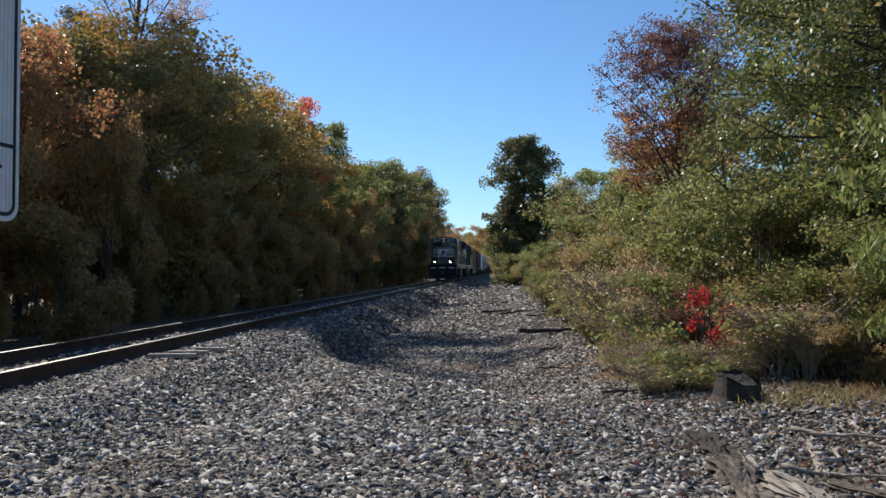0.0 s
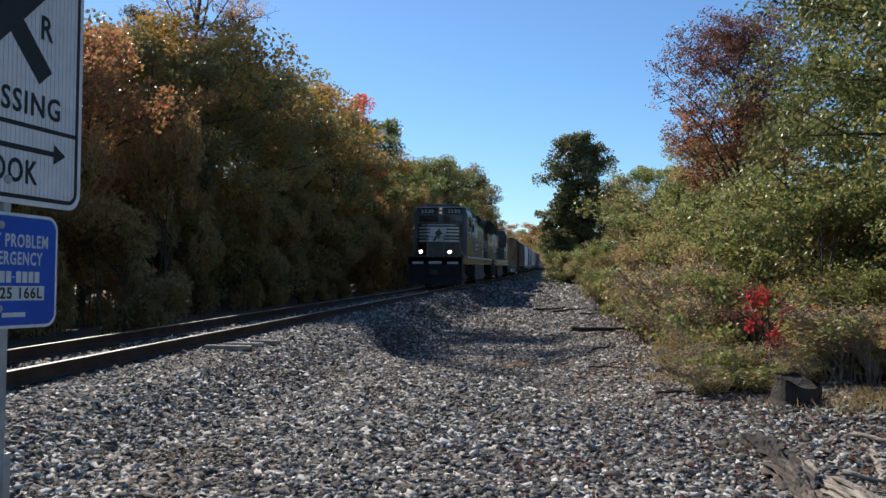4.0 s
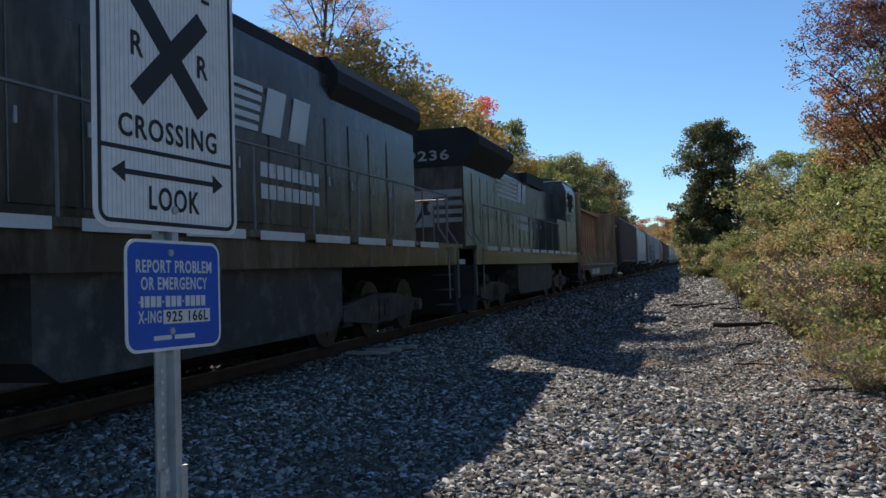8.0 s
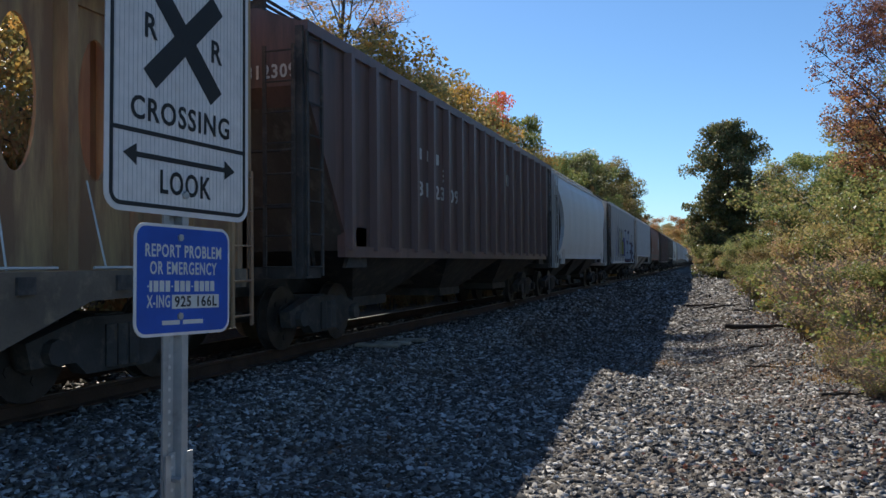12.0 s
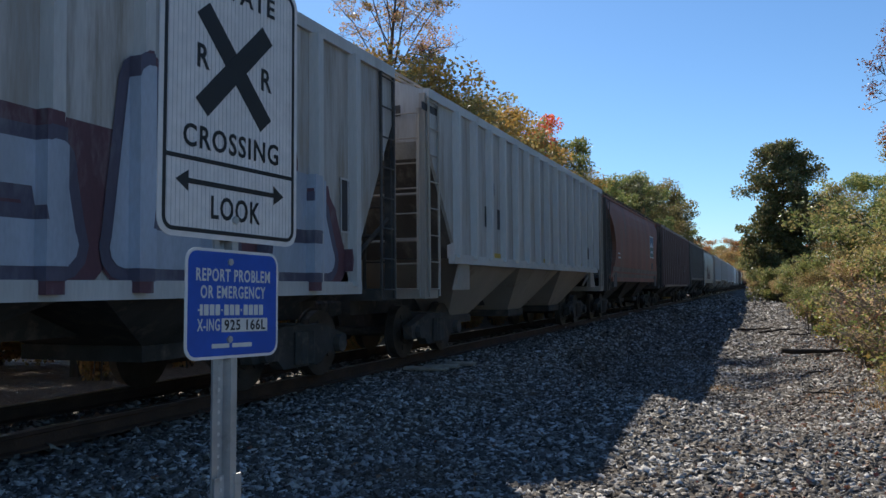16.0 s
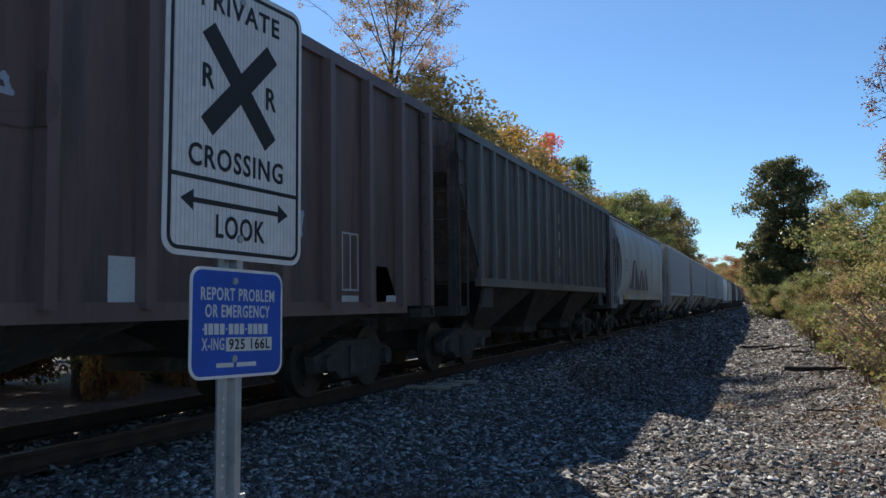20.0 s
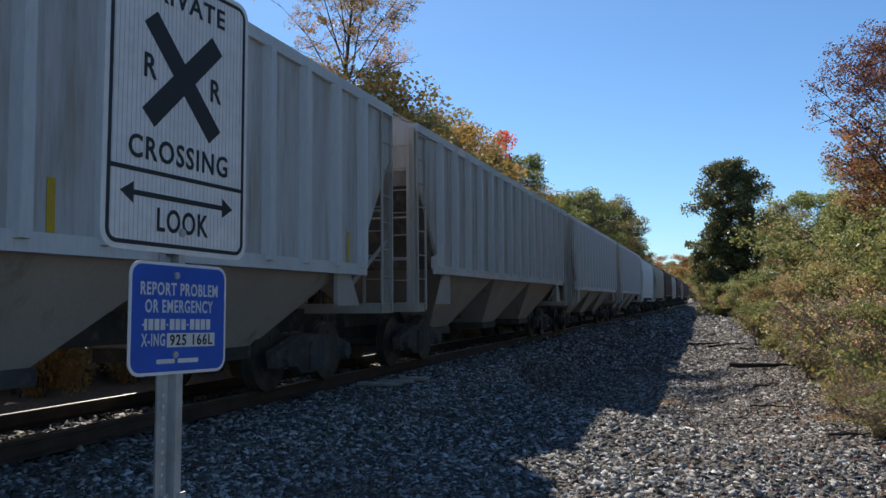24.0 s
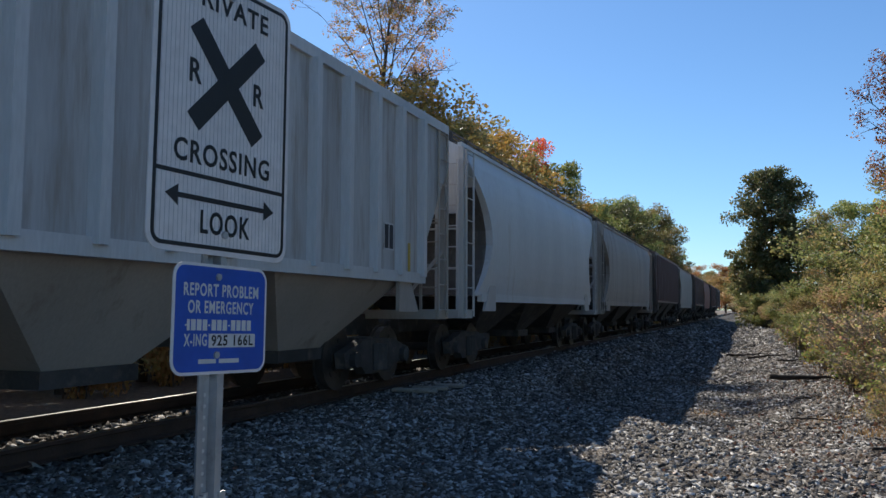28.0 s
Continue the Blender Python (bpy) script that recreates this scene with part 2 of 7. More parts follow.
L_RED = leaf_mat("red_leaves", [(0.34, 0.03, 0.035), (0.42, 0.05, 0.045), (0.25, 0.02, 0.025)], 0.45)
L_PINK = leaf_mat("red_orange_leaves", [(0.42, 0.08, 0.04), (0.5, 0.14, 0.05), (0.4, 0.06, 0.05), (0.3, 0.14, 0.04)], 0.45)
L_DARK = leaf_mat("dark_green_leaves", [(0.055, 0.07, 0.028), (0.08, 0.09, 0.035), (0.11, 0.105, 0.045), (0.1, 0.08, 0.045)], 0.4)
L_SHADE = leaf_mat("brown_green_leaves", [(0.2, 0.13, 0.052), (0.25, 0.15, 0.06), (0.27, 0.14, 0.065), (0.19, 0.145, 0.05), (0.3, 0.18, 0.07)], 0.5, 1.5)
L_TAN = leaf_mat("tan_leaves", [(0.3, 0.2, 0.09), (0.4, 0.26, 0.11), (0.34, 0.19, 0.08), (0.28, 0.21, 0.09), (0.4, 0.22, 0.11)], 0.5)
L_BRUSH = leaf_mat("dry_brush_leaves", [(0.17, 0.125, 0.075), (0.24, 0.18, 0.1), (0.2, 0.115, 0.075), (0.16, 0.17, 0.06), (0.24, 0.12, 0.08)], 0.6, 2.0)
L_GRASS = leaf_mat("dry_grass", [(0.19, 0.16, 0.08), (0.26, 0.2, 0.11), (0.14, 0.135, 0.06), (0.22, 0.16, 0.1)], 0.35, 1.1)
L_VINE = leaf_mat("lance_leaves", [(0.14, 0.17, 0.045), (0.2, 0.22, 0.07), (0.1, 0.14, 0.04), (0.25, 0.23, 0.08)], 0.45, 1.3)
STALK = paint("dry_stalk", (0.34, 0.27, 0.21), 0.85, 0, 0.3, 3, 0.2)
L_FALLEN = leaf_mat("fallen_leaf_brown", [(0.13, 0.075, 0.045), (0.19, 0.11, 0.06), (0.11, 0.065, 0.045), (0.2, 0.07, 0.05), (0.16, 0.12, 0.07)], 0.2)
RAILING = paint("dusty_railing", (0.2, 0.19, 0.18), 0.6, 0.1, 0.2, 4, 0.05)
GALV = paint("galvanised_steel", (0.5, 0.51, 0.52), 0.45, 0.55, 0.2, 8, 0.1, wear=(0.25, 0.25, 0.25), wear_amount=0.3)
BLACK_PAINT = paint("loco_black", (0.05, 0.042, 0.038), 0.26, 0, 0.35, 1.0, 0.06, wear=(0.11, 0.095, 0.085), wear_amount=0.45, streak=3)
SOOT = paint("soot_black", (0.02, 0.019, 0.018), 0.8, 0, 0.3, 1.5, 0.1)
# Brown-grey grime, toned darker so the open car ends look shaded.
END_GRIME_SHADE = paint("slope_sheet_grime_shade", (0.14, 0.12, 0.105), 0.8, 0, 0.35, 1.4, 0.15, wear=(0.25, 0.215, 0.185), wear_amount=0.35, streak=4)
UNDER = paint("underframe_black", (0.075, 0.066, 0.06), 0.8, 0, 0.4, 2, 0.3, wear=(0.15, 0.12, 0.095), wear_amount=0.35)
WHITE_PAINT = paint("white_paint", (0.72, 0.72, 0.7), 0.5, 0, 0.08, 2, 0.03)
GLASS_DARK = paint("cab_glass", (0.02, 0.025, 0.03), 0.06, 0, 0.1, 2, 0)
LAMP_ON = paint("lit_lamp", (1.0, 0.82, 0.55), 0.3, 0, 0, 1, 0, emit=14.0)
LAMP_DIM = paint("dim_lamp", (0.8, 0.75, 0.65), 0.2, 0, 0.1, 1, 0, emit=0.12)
WHEEL = paint("wheel_steel", (0.1, 0.085, 0.075), 0.55, 0.6, 0.3, 4, 0.2)
YELLOW_STRIPE = paint("yellow_reflector", (0.65, 0.42, 0.03), 0.4, 0, 0.1, 2, 0)
SIGN_WHITE = paint("sign_sheeting", (0.86, 0.82, 0.8), 0.4, 0, 0.06, 6, 0.0)
SIGN_BLUE = paint("sign_blue", (0.018, 0.1, 0.52), 0.4, 0, 0.12, 6, 0)
SIGN_BLACK = paint("sign_black", (0.02, 0.02, 0.022), 0.45, 0, 0.1, 6, 0)


# ---- mesh helpers ----
def mesh_of(name, verts, faces, material, smooth=False):
    me = bpy.data.meshes.new(name)
    me.from_pydata([tuple(v) for v in verts], [], [tuple(f) for f in faces])
    me.materials.append(material)
    if smooth:
        me.polygons.foreach_set("use_smooth", [True] * len(me.polygons))
    me.update()
    return me


def part(name, bm, material, parent=None, label=""):
    """Link a bmesh as one mesh object, under a thing or a part."""
    me = bpy.data.meshes.new(name)
    bm.normal_update()
    bm.to_mesh(me)
    bm.free()
    me.materials.append(material)
    ob = new(name, me)
    ob.parent = parent
    if label:
        tagged(ob, label)
    return ob


def box(bm, x0, x1, y0, y1, z0, z1, bevel=0.0):
    v = [bm.verts.new(p) for p in ((x0, y0, z0), (x1, y0, z0), (x1, y1, z0), (x0, y1, z0), (x0, y0, z1), (x1, y0, z1), (x1, y1, z1), (x0, y1, z1))]
    fs = [bm.faces.new([v[i] for i in f]) for f in ((3, 2, 1, 0), (4, 5, 6, 7), (0, 1, 5, 4), (1, 2, 6, 5), (2, 3, 7, 6), (3, 0, 4, 7))]
    if bevel:
        es = list({e for f in fs for e in f.edges})
        bmesh.ops.bevel(bm, geom=es, offset=bevel, segments=1, affect="EDGES")
    return bm


def boxm(*a, bevel=0.0):
    return box(bmesh.new(), *a, bevel=bevel)


def tube(bm, p0, p1, r0, r1=None, seg=6):
    p0, p1 = Vector(p0), Vector(p1)
    r1 = r0 if r1 is None else r1
    d = (p1 - p0).normalized()
    a = d.orthogonal().normalized()
    b = d.cross(a)
    ring = []
    for p, r in ((p0, r0), (p1, r1)):
        ring.append([bm.verts.new(p + (a * math.cos(2 * math.pi * i / seg) + b * math.sin(2 * math.pi * i / seg)) * r) for i in range(seg)])
    for i in range(seg):
        j = (i + 1) % seg
        bm.faces.new((ring[0][i], ring[0][j], ring[1][j], ring[1][i]))
    bm.faces.new(ring[0][::-1])
    bm.faces.new(ring[1])
    return bm


def tubem(*a, **k):
    return tube(bmesh.new(), *a, **k)


def prism_x(bm, poly, x0, x1):
    """A polygon in (y, z), run out from x0 to x1."""
    a = [bm.verts.new((x0, y, z)) for y, z in poly]
    b = [bm.verts.new((x1, y, z)) for y, z in poly]
    n = len(poly)
    for i in range(n):
        j = (i + 1) % n
        bm.faces.new((a[i], a[j], b[j], b[i]))
    bm.faces.new(a[::-1])
    bm.faces.new(b)
    bmesh.ops.recalc_face_normals(bm, faces=bm.faces)
    return bm


def loft_y(bm, profile, ends, steps=1):
    """A closed profile in (x, z), run along y; ends(z) gives where it begins and stops."""
    rows = []
    for s in range(steps + 1):
        row = []
        for x, z in profile:
            y0, y1 = ends(z)
            row.append(bm.verts.new((x, y0 + (y1 - y0) * s / steps, z)))
        rows.append(row)
    n = len(profile)
    for r0, r1 in zip(rows, rows[1:]):
        for i in range(n):
            j = (i + 1) % n
            bm.faces.new((r0[i], r0[j], r1[j], r1[i]))
    paired = n % 2 == 0 and all(abs(profile[i][0] + profile[n - 1 - i][0]) < 1e-6 for i in range(n // 2))
    for row in (rows[0], rows[-1]):
        if paired:
            for i in range(n // 2 - 1):
                bm.faces.new((row[i], row[i + 1], row[n - 2 - i], row[n - 1 - i]))
        else:
            bm.faces.new(row)
    bmesh.ops.recalc_face_normals(bm, faces=bm.faces)
    return bm


def thing(name, label, category, group="", kind="", at=None):
    ob = new(name)
    ob.empty_display_size = 0.2
    tagged(ob, label, category, group, kind)
    if at is not None:
        ob.matrix_basis = at
    return ob


def lettering(name, text, size, material, parent, m, depth=0.0, label="", width=None):
    """Raised letters in the built-in font, centred on m; width squeezes them to that many metres."""
    cu = bpy.data.curves.new(name, "FONT")
    cu.body, cu.size, cu.align_x, cu.align_y, cu.extrude = text, size, "CENTER", "CENTER", depth
    cu.offset = size * 0.02
    cu.space_character = 1.14
    cu.resolution_u = 3
    tmp = bpy.data.objects.new(name, cu)
    scene.collection.objects.link(tmp)
    bpy.context.view_layer.update()
    me = bpy.data.meshes.new_from_object(tmp)
    bpy.data.objects.remove(tmp)
    bpy.data.curves.remove(cu)
    xs = [v.co.x for v in me.vertices]
    if width and xs:
        f = width / (max(xs) - min(xs))
        me.transform(Matrix.Diagonal((f, 1, 1, 1)))
    me.transform(m)
    me.materials.clear()
    me.materials.append(material)
    ob = new(name, me)
    ob.parent = parent
    if label:
        tagged(ob, label)
    return ob


TRACK_X = -6.55
RAIL_Z = 0.45


# ---- ground ----
def smooth(a, b, x):
    t = min(1.0, max(0.0, (x - a) / (b - a)))
    return t * t * (3 - 2 * t)


def pad_edge(x):
    """How far ahead the raised gravel pad of the crossing reaches, for each distance across."""
    if x < -2.45:
        return 13.0 + (-2.45 - x) * 2.2
    if x < -1.5:
        return 11.4 + (-1.5 - x) * 1.7
    return max(9.5, 11.4 - 0.8 * (x + 1.5))


def ground_z(x, y):
    d = x - TRACK_X
    if d <= 0:
        z = 0.24 - 0.5 * smooth(1.8, 4.0, -d)
        z += 0.05 * noise.noise((x * 0.45, y * 0.45, 1.3)) * smooth(1.9, 3.2, -d)
    else:
        fade = 1 - smooth(-1.6, 0.6, x)
        wob = 0.5 * noise.noise((x * 0.6, y * 0.5, 4.0))
        s = y - pad_edge(x) + wob
        pad = 0.14 * fade * (1 - 0.85 * smooth(2.3, 3.3, -x)) * smooth(-4.5, -0.2, s)
        near = max(pad, 0.24 * (1 - smooth(1.75, 3.3, d)))
        low = -0.42 * (1 - 0.5 * smooth(35, 90, y)) * (1 - smooth(-0.4, 1.5, x))
        low -= 0.22 * math.exp(-((x + 3.6) / 1.1) ** 2 - ((y - 18.6) / 2.2) ** 2)
        far = low + (0.24 - low) * (1 - smooth(1.7, 3.15, d))
        z = near + (far - near) * smooth(0.0, 2.4, s)
        z += 0.05 * noise.noise((x * 0.45, y * 0.45, 1.3)) * smooth(1.9, 3.2, d)
        z += 0.012 * noise.noise((x * 1.7, y * 1.7, 9.0)) * smooth(1.7, 2.4, d)
    z += 0.18 * smooth(1.5, 5.0, x)
    z += 0.3 * noise.noise((x * 0.03, y * 0.03, 7.0)) * smooth(25, 80, abs(x) + abs(y) * 0.2)
    return z


def build_ground():
    xs = [-1500, -700, -300, -140, -80, -50, -35, -25, -20] + [-16 + 0.25 * i for i in range(97)] + [9, 10.5, 13, 17, 25, 40, 70, 140, 300, 700, 1500]
    ys = [-1500, -500, -200, -90, -40, -20, -10, -5, -2] + [0.3 * i for i in range(101)] + [31 + 1.2 * i for i in range(60)] + [105, 115, 130, 150, 180, 220, 280, 360, 480, 700, 1100, 2000, 3500]
    verts = [(x, y, ground_z(x, y)) for y in ys for x in xs]
    w = len(xs)
    faces = [(j * w + i, j * w + i + 1, (j + 1) * w + i + 1, (j + 1) * w + i) for j in range(len(ys) - 1) for i in range(w - 1)]
    g = new("ground", mesh_of("ground", verts, faces, GROUND, True))
    tagged(g, "grey ballast gravel ground with leaf litter under the brush", "ground", kind="structure")


build_ground()


def build_gravel():
    """Loose ballast stones, each a broken six-sided lump with its own size and turn."""
    rng = np.random.default_rng(5)
    pts = []
    for y0, y1, x0, x1, dens, s0, s1 in ((3.4, 8.5, -5.6, 4.2, 1700, 0.007, 0.021), (8.5, 14, -5.8, 4.0, 1200, 0.008, 0.022), (14, 24, -6.0, 2.6, 560, 0.011, 0.025), (24, 45, -5.6, 2.0, 120, 0.019, 0.036), (45, 75, -5.4, 1.4, 26, 0.035, 0.06), (75, 120, -5.2, 0.8, 9, 0.05, 0.09), (4, 22, -8.3, -5.6, 190, 0.015, 0.034), (22, 60, -8.3, -5.6, 45, 0.025, 0.05), (-6, 3.4, -8.3, 4.8, 260, 0.014, 0.034)):
        cnt = int((y1 - y0) * (x1 - x0) * dens)
        a = np.column_stack([rng.uniform(x0, x1, cnt), rng.uniform(y0, y1, cnt), rng.uniform(s0, s1, cnt)])
        pts.append(a)
    p = np.concatenate(pts)
    keep = rng.uniform(0, 1, len(p)) > np.clip((p[:, 0] - 2.0) / 3.0 + np.clip((p[:, 1] - 8) * 0.1, 0, 0.3) * (p[:, 0] > 1.8), 0, 0.8)
    p = p[keep]
    n = len(p)
    base = np.array([(-1, -1, -1), (1, -1, -1), (1, 1, -1), (-1, 1, -1), (-1, -1, 1), (1, -1, 1), (1, 1, 1), (-1, 1, 1)], float)
    v = np.repeat(base[None], n, 0) + rng.uniform(-0.85, 0.85, (n, 8, 3))
    v *= (p[:, 2, None] * rng.uniform(0.5, 1.7, (n, 3)))[:, None, :] * np.array([1.35, 0.95, 0.52])
    ax = rng.normal(size=(n, 3))
    ax /= np.linalg.norm(ax, axis=1)[:, None]
    ang = rng.uniform(0, 0.95, n)
    yaw = rng.uniform(0, 6.28, n)
    c, s = np.cos(ang)[:, None, None], np.sin(ang)[:, None, None]
    k = ax[:, None, :]
    v = v * c + np.cross(np.broadcast_to(k, v.shape), v) * s + k * (v * k).sum(2, keepdims=True) * (1 - c)
    cy, sy = np.cos(yaw)[:, None], np.sin(yaw)[:, None]
    v = np.stack([v[..., 0] * cy - v[..., 1] * sy, v[..., 0] * sy + v[..., 1] * cy, v[..., 2]], -1)
    gz = np.array([ground_z(a, b) for a, b in p[:, :2]])
    v += np.stack([p[:, 0], p[:, 1], gz + p[:, 2] * 0.42], -1)[:, None, :]
    f = np.array([(4, 5, 6, 7), (0, 1, 5, 4), (1, 2, 6, 5), (2, 3, 7, 6), (3, 0, 4, 7)])
    faces = (f[None] + 8 * np.arange(n)[:, None, None]).reshape(-1, 4)
    me = bpy.data.meshes.new("gravel")
    me.vertices.add(n * 8)
    me.vertices.foreach_set("co", v.reshape(-1))
    me.loops.add(faces.size)
    me.loops.foreach_set("vertex_index", faces.reshape(-1).astype(np.int32))
    me.polygons.add(len(faces))
    me.polygons.foreach_set("loop_start", np.arange(0, faces.size, 4, dtype=np.int32))
    me.materials.append(STONE)
    me.update(calc_edges=True)
    tagged(new("gravel", me), "loose grey crushed ballast stones covering the ground", "gravel", kind="stuff")


build_gravel()


# ---- railway track ----
def build_track():
    track = thing("railway_track", "single railway track with shiny worn rail heads on wooden ties", "railway track", kind="structure")
    prof = [(-0.075, -0.18), (0.075, -0.18), (0.075, -0.165), (0.012, -0.145), (0.012, -0.05), (0.037, -0.04), (0.037, -0.006), (-0.037, -0.006), (-0.037, -0.04), (-0.012, -0.05), (-0.012, -0.145), (-0.075, -0.165)]
    top = RAIL_Z + 0.02
    for side in (-0.745, 0.7):
        x = TRACK_X + side
        rail = part("rail", loft_y(bmesh.new(), [(x + a, top + b) for a, b in prof], lambda z: (-70, 460), 1), STEEL_RUST, track)
        part("rail_head", box(bmesh.new(), x - 0.034, x + 0.034, -70, 460, top - 0.006, top), STEEL_SHINY, rail, "polished steel running surface")
    bm = boxm(-1.3, 1.3, -0.11, 0.11, -0.16, 0.0, bevel=0.012)
    first = part("tie", bm, TIE_WOOD, track)
    first.matrix_basis = pose(TRACK_X, -4, RAIL_Z - 0.2)
    rnd = random.Random(4)
    for i in range(1, 150):
        t = new("tie", first.data)
        t.parent = track
        t.matrix_basis = pose(TRACK_X + rnd.uniform(-0.05, 0.05), -4 + 0.53 * i, RAIL_Z - 0.2 + rnd.uniform(-0.012, 0.004), 0, 0, rnd.uniform(-1.2, 1.2))


build_track()


# ---- trees and brush ----
def leaves(centers, radii, count, size, seed, flat=0.0, hang=0.0, narrow=1.0):
    """Leaf blades scattered round the centres; hang turns their tips down."""
    rng = np.random.default_rng(seed)
    c = np.asarray(centers, float)
    r = np.asarray(radii, float)
    vol = r ** 1.6
    idx = rng.choice(len(c), count, p=vol / vol.sum())
    off = rng.normal(size=(count, 3))
    off /= np.linalg.norm(off, axis=1)[:, None]
    off *= (rng.uniform(0.1, 1, count) ** 0.5)[:, None]
    off[:, 2] *= 0.75
    p = c[idx] + off * r[idx, None]
    a = rng.normal(size=(count, 3))
    a[:, 2] = a[:, 2] * (1 - flat) - hang
    a /= np.linalg.norm(a, axis=1)[:, None]
    b = rng.normal(size=(count, 3))
    b = np.cross(a, b)
    b /= np.linalg.norm(b, axis=1)[:, None]
    s = size * rng.uniform(0.6, 1.35, count)[:, None]
    w = s * 0.36 * narrow
    v = np.stack([p - a * s * 0.5, p + b * w, p + a * s * 0.5, p - b * w], 1).reshape(-1, 3)
    return v


def leaf_mesh(name, v, material):
    n = len(v) // 4
    me = bpy.data.meshes.new(name)
    me.vertices.add(n * 4)
    me.vertices.foreach_set("co", v.astype(np.float32).reshape(-1))
    me.loops.add(n * 4)
    me.loops.foreach_set("vertex_index", np.arange(n * 4, dtype=np.int32))
    me.polygons.add(n)
    me.polygons.foreach_set("loop_start", np.arange(0, n * 4, 4, dtype=np.int32))
    me.materials.append(material)
    me.update(calc_edges=True)
    return me


def skeleton_of(h, spread, seed, limbs=12, low=0.2, up=0.6, twigs=4, lean=0.03, stems=1, thin=1.0, sub=0, even=False):
    """Tapered limbs of a tree: a list of (p0, p1, r0, r1), and the tips that carry leaves."""
    rnd = random.Random(seed)
    segs, tips = [], []
    for st in range(stems):
        base = Vector((rnd.uniform(-1, 1), rnd.uniform(-1, 1), 0)) * (0.25 * spread if stems > 1 else 0)
        d = Vector((rnd.uniform(-1, 1), rnd.uniform(-1, 1), 0)) * (lean if stems == 1 else 0.25)
        r0 = h * 0.016 / (stems ** 0.5) * (0.7 + 0.3 * thin)
        if stems > 1:
            segs.append((Vector((0, 0, -0.03)), base, r0, r0))
        pts = [base]
        n = 6
        for i in range(n):
            pts.append(pts[-1] + Vector((d.x + rnd.uniform(-0.04, 0.04), d.y + rnd.uniform(-0.04, 0.04), 1)) * (h * 0.9 / n))
        for i in range(n):
            segs.append((pts[i], pts[i + 1], r0 * (1 - i / n) + 0.012, r0 * (1 - (i + 1) / n) + 0.012))
        tips.append((pts[-1], 0.16 * spread + 0.2))
        for i in range(max(3, limbs // stems)):
            f = low + (0.97 - low) * (i + rnd.random()) / max(3, limbs // stems)
            k = min(n - 1, int(f * n))
            p = pts[k].lerp(pts[k + 1], f * n - k)
            az = i * 2.4 + rnd.uniform(-0.5, 0.5)
            shape = math.sin(math.pi * min(0.98, max(0.12, (f - low * 0.4) / (1.08 - low * 0.4)))) ** 0.7
            if even:
                shape = (0.5 + 0.5 * math.sin(math.pi * (0.75 * f + 0.1))) * rnd.uniform(0.6, 1.2) * min(1.0, (1.05 - f) / 0.22)
            ln = spread * shape * rnd.uniform(0.7, 1.15)
            rise = up + (f - 0.5) * 0.8 + rnd.uniform(-0.2, 0.2)
            q = p + Vector((math.cos(az), math.sin(az), rise)) * ln * 0.55
            e = q + Vector((math.cos(az + rnd.uniform(-0.4, 0.4)), math.sin(az + rnd.uniform(-0.4, 0.4)), rise * 0.6)) * ln * 0.5
            rl = r0 * (1 - f) * 0.55 * thin + 0.012
            segs.append((p, q, rl, rl * 0.6))
            segs.append((q, e, rl * 0.6, 0.008))
            tips.append((e, 0.2 * spread + 0.15))
            tips.append((q.lerp(e, 0.4), 0.22 * spread + 0.1))
            for j in range(twigs):
                g = rnd.uniform(0.25, 1.0)
                s = p.lerp(q, g * 2) if g < 0.5 else q.lerp(e, g * 2 - 1)
                w = s + Vector((rnd.uniform(-1, 1), rnd.uniform(-1, 1), rnd.uniform(-0.2, 0.9))) * ln * 0.38
                segs.append((s, w, rl * 0.35 + 0.004, 0.005))
                tips.append((w, 0.13 * spread + 0.12))
                for _ in range(sub):
                    a = s.lerp(w, rnd.uniform(0.25, 0.95))
                    c = a + Vector((rnd.uniform(-1, 1), rnd.uniform(-1, 1), rnd.uniform(-0.3, 0.9))) * ln * 0.2
                    segs.append((a, c, rl * 0.15 + 0.004, 0.004))
                    tips.append((c, 0.07 * spread + 0.1))
    return segs, tips


def limb_mesh(name, segs, material, seg=5):
    verts, faces = [], []
    for p0, p1, r0, r1 in segs:
        d = (p1 - p0)
        if d.length < 1e-4:
            continue
        d.normalize()
        a = d.orthogonal().normalized()
        b = d.cross(a)
        o = len(verts)
        for p, r in ((p0, r0), (p1, r1)):
            for i in range(seg):
                t = 2 * math.pi * i / seg
                verts.append(p + (a * math.cos(t) + b * math.sin(t)) * r)
        for i in range(seg):
            j = (i + 1) % seg
            faces.append((o + i, o + j, o + seg + j, o + seg + i))
    return mesh_of(name, verts, faces, material, True)


